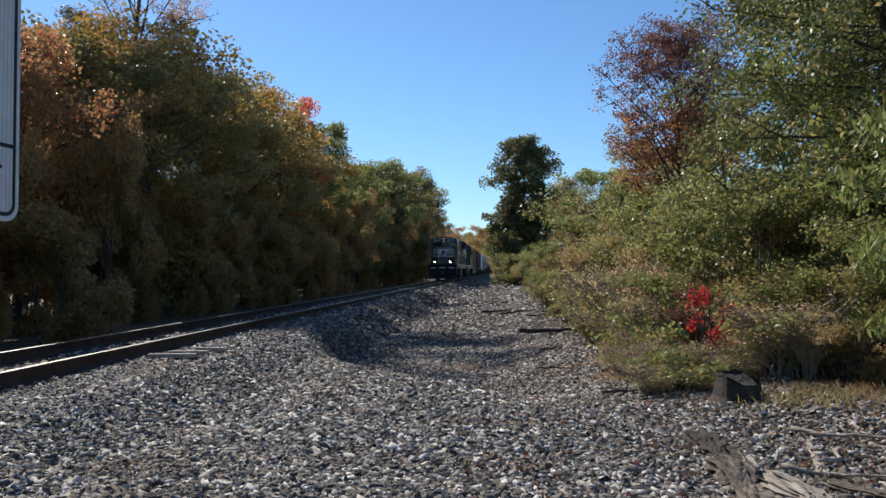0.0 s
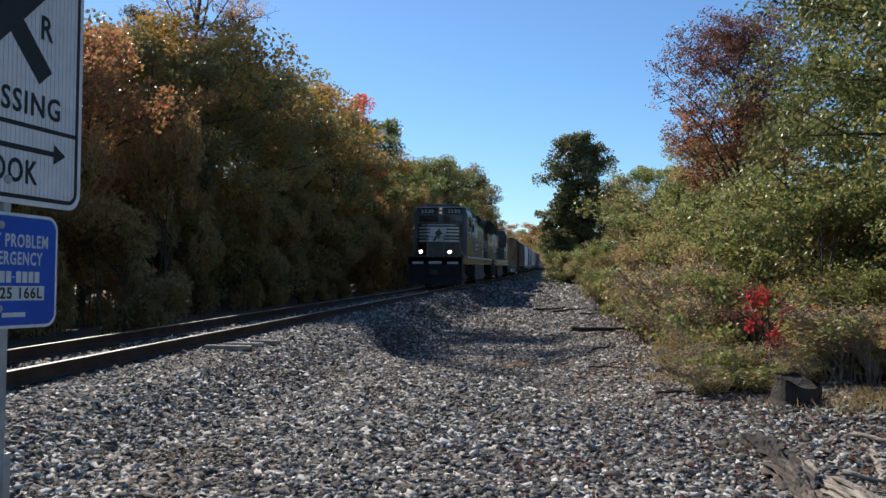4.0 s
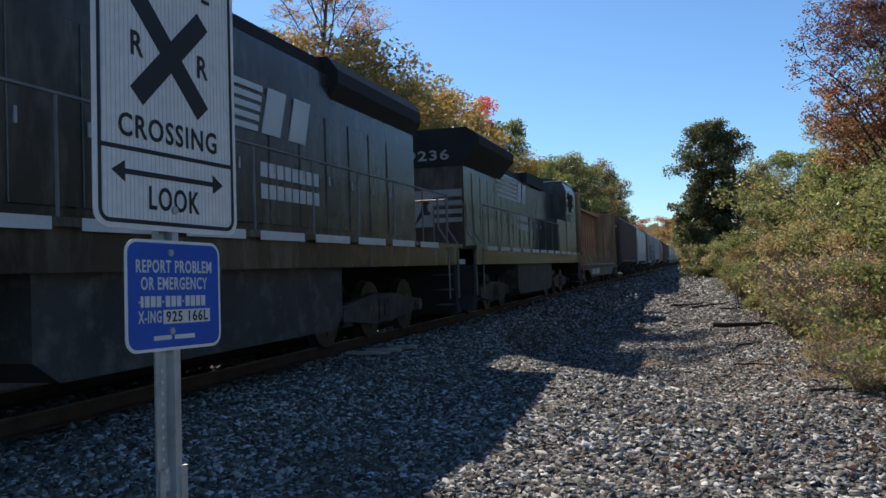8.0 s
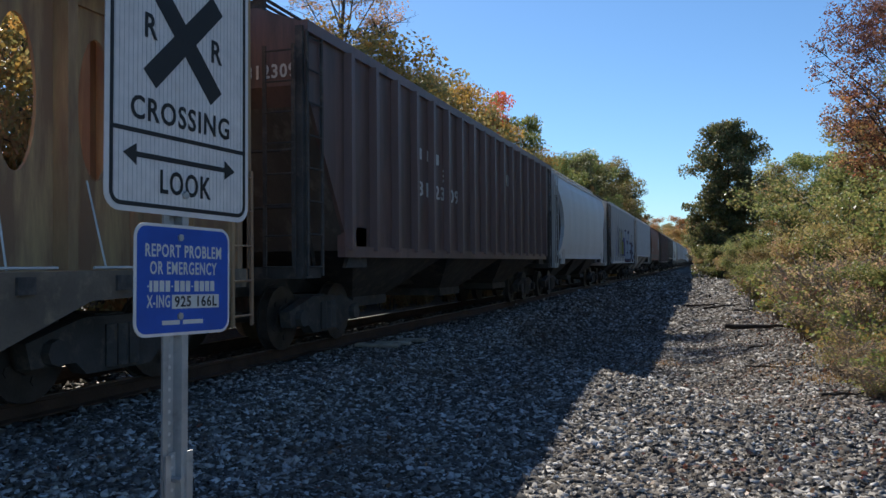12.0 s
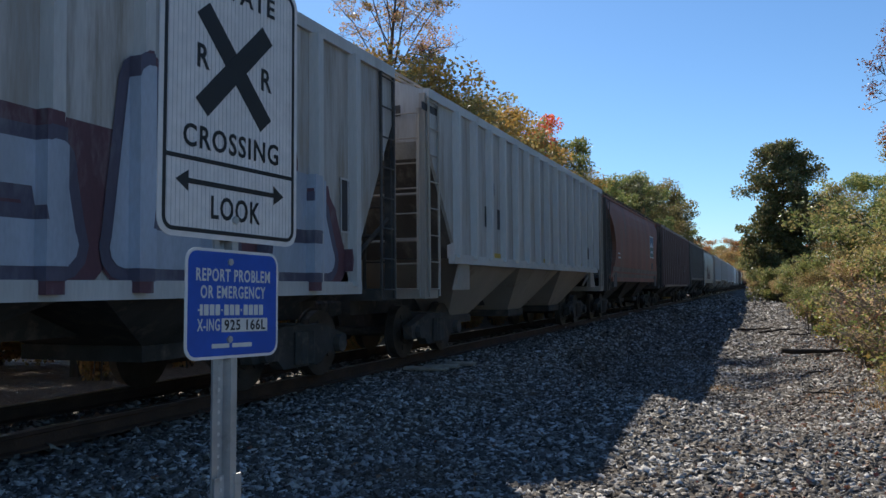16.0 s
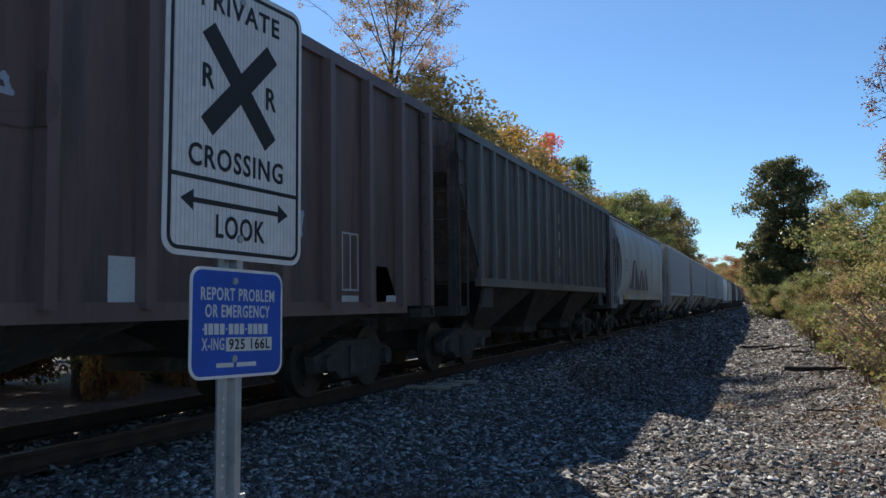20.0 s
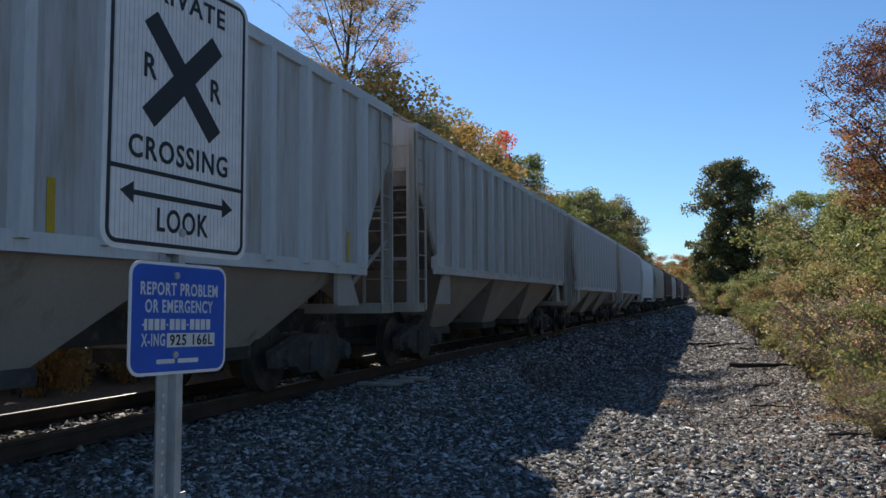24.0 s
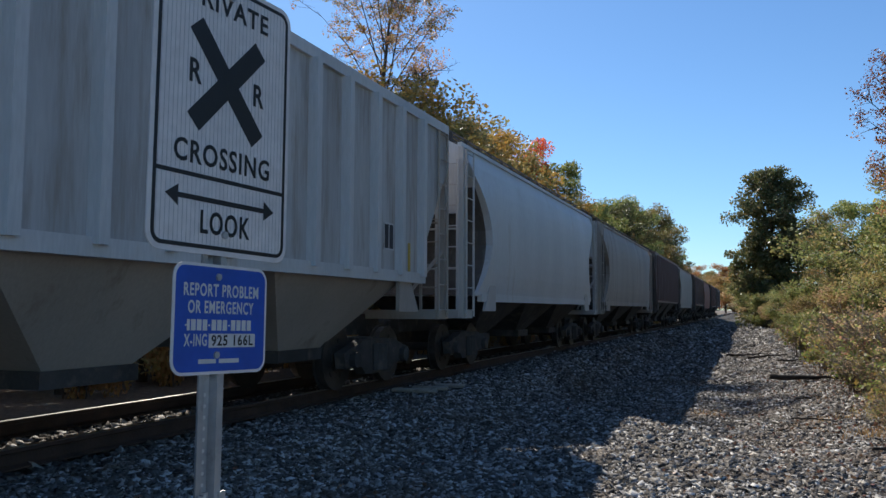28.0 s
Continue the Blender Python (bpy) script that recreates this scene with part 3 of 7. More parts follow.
def make_tree(name, label, category, group, h, spread, seed, leaf, count, size, bark=BARK, limbs=13, low=0.2, up=0.6,
              twigs=4, stems=1, fill=1.0, hang=0.0, narrow=1.0, extra=(), thin=1.0, sub=0, bare=0.0, even=False):
    segs, tips = skeleton_of(h, spread, seed, limbs, low, up, twigs, stems=stems, thin=thin, sub=sub, even=even)
    if bare:
        pick = random.Random(seed + 7)
        clumps = [t for t in tips if pick.random() < 0.12]
        tips = [t for t in tips if min((t[0] - c[0]).length for c in clumps) < spread * (0.34 - 0.2 * bare) or pick.random() < 0.12]
    ob = thing(name, label, category, group)
    new("trunk", limb_mesh("trunk", segs, bark)).parent = ob
    v = leaves([t[0] for t in tips], [t[1] * fill for t in tips], count, size, seed, 0.2, hang, narrow)
    new("crown", leaf_mesh("crown", v, leaf)).parent = ob
    for k, (mat2, cnt2, lo, hi) in enumerate(extra):
        sel = [t for t in tips if lo * h <= t[0].z <= hi * h]
        v = leaves([t[0] for t in sel], [t[1] * fill for t in sel], cnt2, size, seed + 50 + k, 0.2, hang, narrow)
        new("crown", leaf_mesh("crown", v, mat2)).parent = ob
    return ob


def set_at(ob, x, y, turn, s=1.0, sz=None):
    m = pose(x, y, ground_z(x, y) - 0.05, 0, 0, turn) @ Matrix.Diagonal((s, s, sz or s, 1))
    ob.matrix_basis = m
    return ob


def plant(ob, x, y, turn, s=1.0, sz=None, label=""):
    c = copy_thing(ob, pose(x, y, ground_z(x, y) - 0.05, 0, 0, turn))
    c.matrix_basis = pose(x, y, ground_z(x, y) - 0.05, 0, 0, turn) @ Matrix.Diagonal((s, s, sz or s, 1))
    if label:
        tagged(c, label)
    return c


WOOD = "autumn woods along the track"
BRUSH = "brush beside the gravel"
rnd = random.Random(11)

# kinds, each ten metres high (brush: two), first one planted where it is made
olive = set_at(make_tree("tree", "broad olive and brown autumn tree in the dense wood", "tree", WOOD, 10, 3.0, 1, L_OLIVE, 19000, 0.15, twigs=6, fill=1.25, limbs=18, low=0.08), -14.5, 36, 10, 1.15)
orange = set_at(make_tree("tree", "orange-brown autumn tree in the dense wood", "tree", WOOD, 10, 2.8, 2, L_ORANGE, 11000, 0.145, twigs=6, fill=1.25, limbs=18, low=0.08, extra=((L_SHADE, 9000, 0, 0.95),)), -15.2, 24.5, 80, 0.95)
gold = set_at(make_tree("tree", "golden olive autumn tree in the dense wood", "tree", WOOD, 10, 3.0, 3, L_GOLD, 14000, 0.15, twigs=6, fill=1.25, limbs=18, low=0.082, extra=((L_OLIVE, 9500, 0, 0.75),)), -15.0, 47, 200, 1.2)
green = set_at(make_tree("tree", "leafy green tree with yellowing leaves", "tree", WOOD, 10, 2.9, 4, L_GREEN, 19000, 0.15, limbs=16, low=0.08), -14.0, 57, 120, 1.25)
pink = set_at(make_tree("tree", "tree with red and orange leaves in its top", "tree", WOOD, 10, 2.6, 5, L_PINK, 12000, 0.13, limbs=14, low=0.2, extra=((L_GOLD, 5000, 0, 0.6),)), -16.0, 56, 30, 1.4)
dark = set_at(make_tree("bush", "brownish green shrub at the foot of the wood", "bush", WOOD, 3.0, 1.7, 6, L_SHADE, 12500, 0.1, limbs=18, low=0.04, stems=5, extra=((L_OLIVE, 4000, 0.2, 1.0),)), -11.5, 20, 0, 1.0)

deep = set_at(make_tree("tree", "dark green tree not yet turned", "tree", WOOD, 10, 2.9, 7, L_DARK, 16000, 0.15, limbs=18, low=0.06), -15.5, 92, 0, 1.3)

# wood to the left: front row, then a second row behind it
FRONT = [(-14.6, -12, olive, 0.8), (-15.0, -6, orange, 0.8), (-14.2, 0, olive, 0.85), (-15, 5.5, orange, 0.8), (-14.6, 10, gold, 0.8), (-14.2, 14, olive, 0.8), (-15.0, 17.5, orange, .86), (-14.2, 20.5, orange, .88), (-15.0, 28.5, olive, 1.05), (-14.4, 32, gold, 1.16), (-15.2, 40.5, gold, 1.22), (-14.4, 44, gold, 1.15),
         (-14.6, 51.5, olive, 1.22), (-15.4, 66, gold, 1.15), (-14.2, 70.5, green, 1.1), (-14.5, 79, green, 1.25), (-14.0, 88, deep, 1.35), (-14.2, 97, green, 1.5),
         (-13.6, 107, olive, 1.55), (-14.6, 118, green, 1.65), (-13.8, 128, deep, 1.5), (-14.4, 139, deep, 1.4), (-15.6, 152, orange, 1.2), (-13.6, 168, orange, 1.1), (-17.0, 190, green, 1.5), (-15, 225, orange, 1.2)]
for x, y, k, s in FRONT:
    plant(k, x, y, rnd.uniform(0, 360), s * rnd.uniform(0.95, 1.05), s)
BACK = [(-19, -9, olive, 1.0), (-20, -1, orange, 1.1), (-19, 7, gold, 1.0), (-19.5, 14, olive, 1.0), (-19, 21, orange, 1.1), (-20, 27, orange, 1.15), (-19, 33.5, orange, 1.25), (-20, 41, gold, 1.35), (-19.5, 48, orange, 1.4), (-20, 56, olive, 1.5), (-20, 62, pink, 1.5), (-19.5, 75, gold, 1.2), (-19, 86, green, 1.25),
        (-19, 99, green, 1.45), (-18.5, 113, olive, 1.6), (-18.5, 134, deep, 1.6), (-19, 155, gold, 1.4), (-22, 178, green, 1.3), (-20, 235, orange, 1.5), (-18, 280, olive, 1.3), (-26, 30, olive, 1.35), (-27, 44, orange, 1.6), (-27, 60, gold, 1.7)]
for x, y, k, s in BACK:
    plant(k, x, y, rnd.uniform(0, 360), s * rnd.uniform(0.95, 1.1), s * rnd.uniform(0.94, 1.03))
for i in range(60):
    y = -14 + i * 2.3 + rnd.uniform(-1, 1)
    s = rnd.uniform(0.45, 1.0) * (1 + max(0, y) / 150)
    plant(dark, -12.2 - rnd.uniform(0, 1.6), y, rnd.uniform(0, 360), s * 0.8, s * rnd.uniform(0.9, 2.0))
for i in range(30):
    y = -10 + i * 3.6 + rnd.uniform(-1, 1)
    s = rnd.uniform(1.0, 1.4) * (1 + max(0, y) / 150)
    plant(dark, -16.5 - rnd.uniform(0, 3.5), y, rnd.uniform(0, 360), s, s * rnd.uniform(0.8, 1.1))
# closing the far end of the line
for x, y, k, s in ((-22, 330, orange, 1.9), (-15, 300, olive, 1.5), (3, 300, green, 1.5), (12, 330, orange, 1.6), (24, 320, olive, 2.0), (-34, 320, olive, 2.2), (0.5, 240, dark, 3.5), (2, 270, dark, 4.0), (-9, 500, olive, 2.6), (-2, 490, gold, 2.4), (4, 500, dark, 6.0), (-14, 495, orange, 2.8), (-7, 485, dark, 5.0), (10, 480, olive, 2.8)):
    plant(k, x, y, rnd.uniform(0, 360), s * 1.3, s)

# a tall half-bare tree that stands over the wood
# Its dense top, mostly above the view, is added to shade the gravel.
tall = make_tree("tree", "very tall tree with sparse tan leaves below an unseen crown added for shade", "tree", WOOD, 31, 5.6, 21, L_TAN, 17000, 0.14, BARK, limbs=30, low=0.28, up=1.5, twigs=8, fill=0.7, thin=0.55, sub=5, bare=0.5,
                 extra=((L_ORANGE, 7000, 0, 0.9), (L_SHADE, 9000, 0.2, 0.4), (L_DARK, 22000, 0.26, 0.62), (L_OLIVE, 12000, 0.74, 1.1)))
set_at(tall, -23.4, 48.0, 70, 1.0, 0.87)
tall.matrix_basis = Matrix.Translation(tall.matrix_basis.translation) @ Matrix.Rotation(radians(3.5), 4, "Y") @ Matrix.Translation(-tall.matrix_basis.translation) @ tall.matrix_basis
# dark vine-hung tree to the right of the line
tower = make_tree("tree", "tall dark tree overgrown with vines", "tree", WOOD, 16, 3.1, 31, L_DARK, 36000, 0.24, limbs=80, low=0.01, up=0.05, even=True, twigs=5, fill=1.25, extra=((L_OLIVE, 6000, 0, 0.95), (L_DARK, 16000, 0.02, 0.55)))
set_at(tower, 2.2, 85, 40, 1.0, 1.04)
# russet tree with open branches
russet = make_tree("tree", "russet open-branched autumn tree", "tree", WOOD, 10.5, 2.6, 41, L_RUSSET, 34000, 0.088, BARK, limbs=54, low=0.2, up=1.55, twigs=9, fill=0.75, thin=0.6, sub=3, extra=((L_ORANGE, 5000, 0.35, 0.8), (L_SHADE, 6000, 0.2, 0.7)))
set_at(russet, 6.5, 31, 150, 1.0, 0.95)
# leafy green trees by the gravel
bigleaf = make_tree("tree", "leafy green cherry-like tree with a few yellow leaves", "tree", WOOD, 11.5, 3.5, 51, L_BIG, 56000, 0.096, limbs=46, low=0.04, up=0.3, twigs=8, fill=0.78, hang=0.6, narrow=0.8, thin=0.55, even=True, extra=((L_VINE, 9000, 0, 0.8), (L_OLIVE, 3500, 0.1, 0.6)))
set_at(bigleaf, 7.1, 15.8, 140)
lance = make_tree("tree", "sapling with drooping yellow-green lance-shaped leaves", "sapling", BRUSH, 3.4, 0.95, 71, L_VINE, 2600, 0.15, BARK, limbs=15, low=0.2, up=0.3, twigs=4, hang=1.9, narrow=0.36, fill=0.8)
set_at(lance, 4.6, 8.9, 0, 1.0)
plant(bigleaf, 8.6, 11.4, 130, 1.0)
plant(bigleaf, 8.6, 20.5, 220, 1.05)
plant(deep, 11.5, 16.5, 60, 0.95)
plant(green, 10.5, 26, 40, 1.0)
plant(olive, 9.5, 37, 90, 0.8)
plant(green, 12.5, 48, 10, 1.1)
plant(olive, 10.5, 62, 300, 1.1)
plant(green, 9.0, 78, 200, 1.1)
plant(olive, 8.0, 100, 100, 1.2)
plant(orange, 9.0, 125, 0, 1.3)

# shrubs and weeds to the right of the gravel
shrub = make_tree("bush", "light green roadside shrub", "bush", BRUSH, 3.4, 1.7, 61, L_GREEN, 5200, 0.085, limbs=22, low=0.1, stems=5, twigs=5, fill=0.85, extra=((L_OLIVE, 2200, 0, 1.0), (L_BIG, 2200, 0, 1.0), (L_VINE, 900, 0, 1.0)))
set_at(shrub, 4.4, 27, 0, 1.0)
shrub2 = make_tree("bush", "olive shrub with dry brown leaves", "bush", BRUSH, 3.0, 1.6, 62, L_OLIVE, 5500, 0.08, limbs=22, low=0.08, stems=5, twigs=5, fill=0.85, extra=((L_BRUSH, 5000, 0, 0.8),))
set_at(shrub2, 3.8, 34, 0, 1.0)
weed = make_tree("bush", "dry reddish-brown weeds beside the gravel", "bush", BRUSH, 1.35, 0.7, 63, L_BRUSH, 900, 0.05, STALK, limbs=30, low=0.25, stems=15, twigs=4, fill=1.0, up=1.8, thin=0.35, extra=((L_GREEN, 380, 0, 1.0), (L_RUSSET, 220, 0.2, 1.0), (L_VINE, 120, 0.3, 1.0)))
set_at(weed, 2.3, 14.2, 0, 0.6)
broad = make_tree("bush", "low yellow-green broad-leaved weeds in the gravel", "bush", BRUSH, 0.9, 0.5, 66, L_VINE, 420, 0.085, STALK, limbs=12, low=0.1, stems=7, twigs=3, up=0.9, thin=0.4, fill=1.1, extra=((L_OLIVE, 260, 0, 1.0), (L_GOLD, 90, 0.2, 1.0)))
set_at(broad, 2.25, 11.3, 0, 0.6, 0.5)
for x, y, w, h in ((1.95, 11.0, .7, .4), (2.45, 10.9, .7, .36), (2.3, 11.9, .8, .5), (3.5, 11.9, .8, .5), (3.95, 11.5, .9, .8), (4.3, 12.2, 1.0, .9), (3.75, 12.6, 1.0, 1.0), (2.0, 13.2, .8, .8), (2.3, 12.7, .6, .7),
                   (2.05, 14.6, .9, .9), (2.9, 14.4, .9, 1.1), (2.2, 16.4, 1.0, 1.0), (1.9, 18.2, .9, .8), (2.5, 19.6, 1.2, 1.3), (2.1, 21.8, 1.0, 1.1), (1.8, 24.5, 1.1, 1.1), (2.2, 28, 1.3, 1.3), (1.5, 31, 1.1, 1.1)):
    plant(broad, x, y, rnd.uniform(0, 360), w * rnd.uniform(0.9, 1.1), h)
for x, y, k, s in ((5.0, 20, shrub, .8), (4.4, 23.5, shrub2, .8), (5.6, 30, shrub, 1.2), (3.9, 39, shrub, 1.1), (3.2, 45, shrub2, .8), (5.0, 47, shrub, 1.3), (2.8, 53, shrub, .8), (3.8, 59, shrub2, 1.0), (2.0, 62, shrub, .8),
                   (2.9, 69, shrub, .85), (1.6, 73, shrub2, .8), (1.2, 81, shrub, .8), (2.9, 80, shrub2, .9), (0.7, 92, shrub2, .9), (0.4, 103, shrub, 1.0), (1.5, 112, shrub, 1.8), (-0.2, 125, shrub2, 1.6), (-0.4, 145, shrub, 1.8), (-0.6, 170, shrub2, 2.0), (-0.5, 200, shrub, 2.2)):
    plant(k, x, y, rnd.uniform(0, 360), s * rnd.uniform(0.95, 1.1), s)
# undergrowth below the leafy trees
for x, y, k, s in ((5.6, 12.4, shrub, .6), (6.2, 11.2, shrub, .7), (7.0, 12.8, shrub, .9), (4.6, 15.0, shrub, .8), (5.0, 17.2, shrub, .95), (5.4, 16.2, shrub, .75), (6.4, 17.6, shrub2, 1.0), (7.6, 15.0, shrub, 1.1), (6.0, 21.2, shrub2, 1.0), (7.4, 22.5, shrub2, 1.2), (6.6, 26.5, shrub, 1.1), (8.4, 8.2, shrub, 1.0), (7.2, 9.4, shrub2, 0.9), (10.5, 13, shrub, 1.5), (11.5, 19, shrub2, 1.6), (6.8, 36, shrub, 1.5), (7.5, 42, shrub2, 1.7), (6.4, 52, shrub, 1.8)):
    plant(k, x, y, rnd.uniform(0, 360), s * rnd.uniform(0.95, 1.1), s)
for i in range(40):
    y = rnd.uniform(15, 50)
    x = 2.3 + rnd.uniform(0.2, 2.4) - max(0, y - 22) * 0.03
    s = rnd.uniform(0.25, 0.45)
    plant(rnd.choice((shrub, shrub2, shrub2)), x, y, rnd.uniform(0, 360), s * rnd.uniform(1.0, 1.5), s)
for x, y, s in ((4.6, 11.0, .3), (5.4, 10.6, .35), (6.2, 10.4, .4), (4.7, 12.2, .4), (5.3, 11.7, .45), (6.9, 11.2, .55), (5.0, 13.4, .5), (7.6, 10.6, .5)):
    plant(rnd.choice((shrub, shrub2, shrub2)), x, y, rnd.uniform(0, 360), s * 1.3, s)
for i in range(34):
    y = 11.5 + 14 * rnd.random() ** 1.3
    x = 1.9 + rnd.uniform(0.0, 2.9) - max(0, y - 22) * 0.03
    tall_weed = rnd.uniform(0.3, 0.62) if y < 16 else rnd.uniform(0.45, 0.9)
    if y > 12.7 or not 0.17 < x / y < 0.31:
        plant(weed, x, y, rnd.uniform(0, 360), rnd.uniform(0.7, 1.3), tall_weed)
for i in range(16):
    y = rnd.uniform(10.6, 13.2)
    x = 1.75 + rnd.uniform(0.0, 3.4) * (0.55 + 0.15 * (y - 10.3))
    if not (y < 11.2 and 0.19 < x / y < 0.33):
        plant(weed, x, y, rnd.uniform(0, 360), rnd.uniform(0.3, 0.6), rnd.uniform(0.14, 0.42))
rust = make_tree("bush", "low rust-red weeds and brambles beside the gravel", "bush", BRUSH, 1.2, 0.75, 65, L_RUSSET, 1700, 0.055, BARK, limbs=24, low=0.15, stems=9, twigs=5, thin=0.6)
set_at(rust, 3.3, 15.2, 0, 0.9)
for x, y, s in ((3.9, 14.2, .9), (2.2, 12.9, .55), (3.1, 13.7, .8), (4.3, 13.0, .9), (2.6, 15.4, .7), (3.4, 16.2, 1.1), (4.2, 18.0, 1.3), (3.0, 19.0, 1.1), (3.9, 21.5, 1.4), (2.9, 17.0, .8), (3.6, 18.4, 1.0), (2.8, 20.5, .9), (3.3, 24.0, 1.0), (2.4, 27.5, .9), (2.7, 31, 1.0), (4.3, 16.6, 1.0), (2.0, 36, 1.0), (1.9, 43, 1.1), (4.8, 13.4, .7)):
    plant(rust, x, y, rnd.uniform(0, 360), s * rnd.uniform(0.9, 1.3), s * rnd.uniform(0.6, 0.9))
redbush = make_tree("bush", "small bright red sumac shrub", "bush", BRUSH, 1.2, 0.62, 64, L_RED, 560, 0.07, limbs=12, low=0.4, stems=3, twigs=3, fill=0.7, bare=0.4)
set_at(redbush, 3.0, 12.1, 40, 0.66, 0.95)
plant(redbush, 3.75, 12.9, 200, 0.45, 0.75, "thin sumac sprout with a few red leaves")


# ---- crossing sign ----
def plate(w0, w1, h0, h1, r, thick, y=0.0):
    """A thin plate with round corners in the x-z plane, its face at y."""
    bm = bmesh.new()
    pts = []
    for cx, cz, a0 in ((w1 - r, h1 - r, 0), (w0 + r, h1 - r, 90), (w0 + r, h0 + r, 180), (w1 - r, h0 + r, 270)):
        for i in range(7):
            a = radians(a0 + 15 * i)
            pts.append((cx + r * math.cos(a), cz + r * math.sin(a)))
    a = [bm.verts.new((x, y, z)) for x, z in pts]
    b = [bm.verts.new((x, y + thick, z)) for x, z in pts]
    n = len(pts)
    for i in range(n):
        bm.faces.new((a[i], a[(i + 1) % n], b[(i + 1) % n], b[i]))
    bm.faces.new(a)
    bm.faces.new(b[::-1])
    bmesh.ops.recalc_face_normals(bm, faces=bm.faces)
    return bm


def border(w0, w1, h0, h1, r, wide, y, thick):
    bm = bmesh.new()
    loops = []
    for inset in (0, wide):
        pts = []
        rr = max(0.004, r - inset)
        for cx, cz, a0 in ((w1 - inset - rr, h1 - inset - rr, 0), (w0 + inset + rr, h1 - inset - rr, 90), (w0 + inset + rr, h0 + inset + rr, 180), (w1 - inset - rr, h0 + inset + rr, 270)):
            for i in range(7):
                a = radians(a0 + 15 * i)
                pts.append((cx + rr * math.cos(a), cz + rr * math.sin(a)))
        loops.append([[bm.verts.new((x, yy, z)) for x, z in pts] for yy in (y, y + thick)])
    n = len(loops[0][0])
    for i in range(n):
        j = (i + 1) % n
        bm.faces.new((loops[0][0][i], loops[0][0][j], loops[1][0][j], loops[1][0][i]))
        bm.faces.new((loops[0][0][i], loops[0][1][i], loops[0][1][j], loops[0][0][j]))
        bm.faces.new((loops[1][0][i], loops[1][0][j], loops[1][1][j], loops[1][1][i]))
    bmesh.ops.recalc_face_normals(bm, faces=bm.faces)
    return bm


def flat_poly(pts, y, thick=0.0006):
    bm = bmesh.new()
    a = [bm.verts.new((x, y - thick, z)) for x, z in pts]
    b = [bm.verts.new((x, y, z)) for x, z in pts]
    n = len(pts)
    bm.faces.new(a)
    for i in range(n):
        bm.faces.new((a[i], a[(i + 1) % n], b[(i + 1) % n], b[i]))
    bmesh.ops.recalc_face_normals(bm, faces=bm.faces)
    return bm


def bar(p, q, w):
    (x0, z0), (x1, z1) = p, q
    d = math.hypot(x1 - x0, z1 - z0)
    nx, nz = -(z1 - z0) / d * w / 2, (x1 - x0) / d * w / 2
    return [(x0 + nx, z0 + nz), (x0 - nx, z0 - nz), (x1 - nx, z1 - nz), (x1 + nx, z1 + nz)]


def face(x, z, y):
    """Lettering on a plate: upright, seen from the plate's front."""
    return Matrix.Translation((x, y, z)) @ Matrix.Rotation(radians(90), 4, "X")


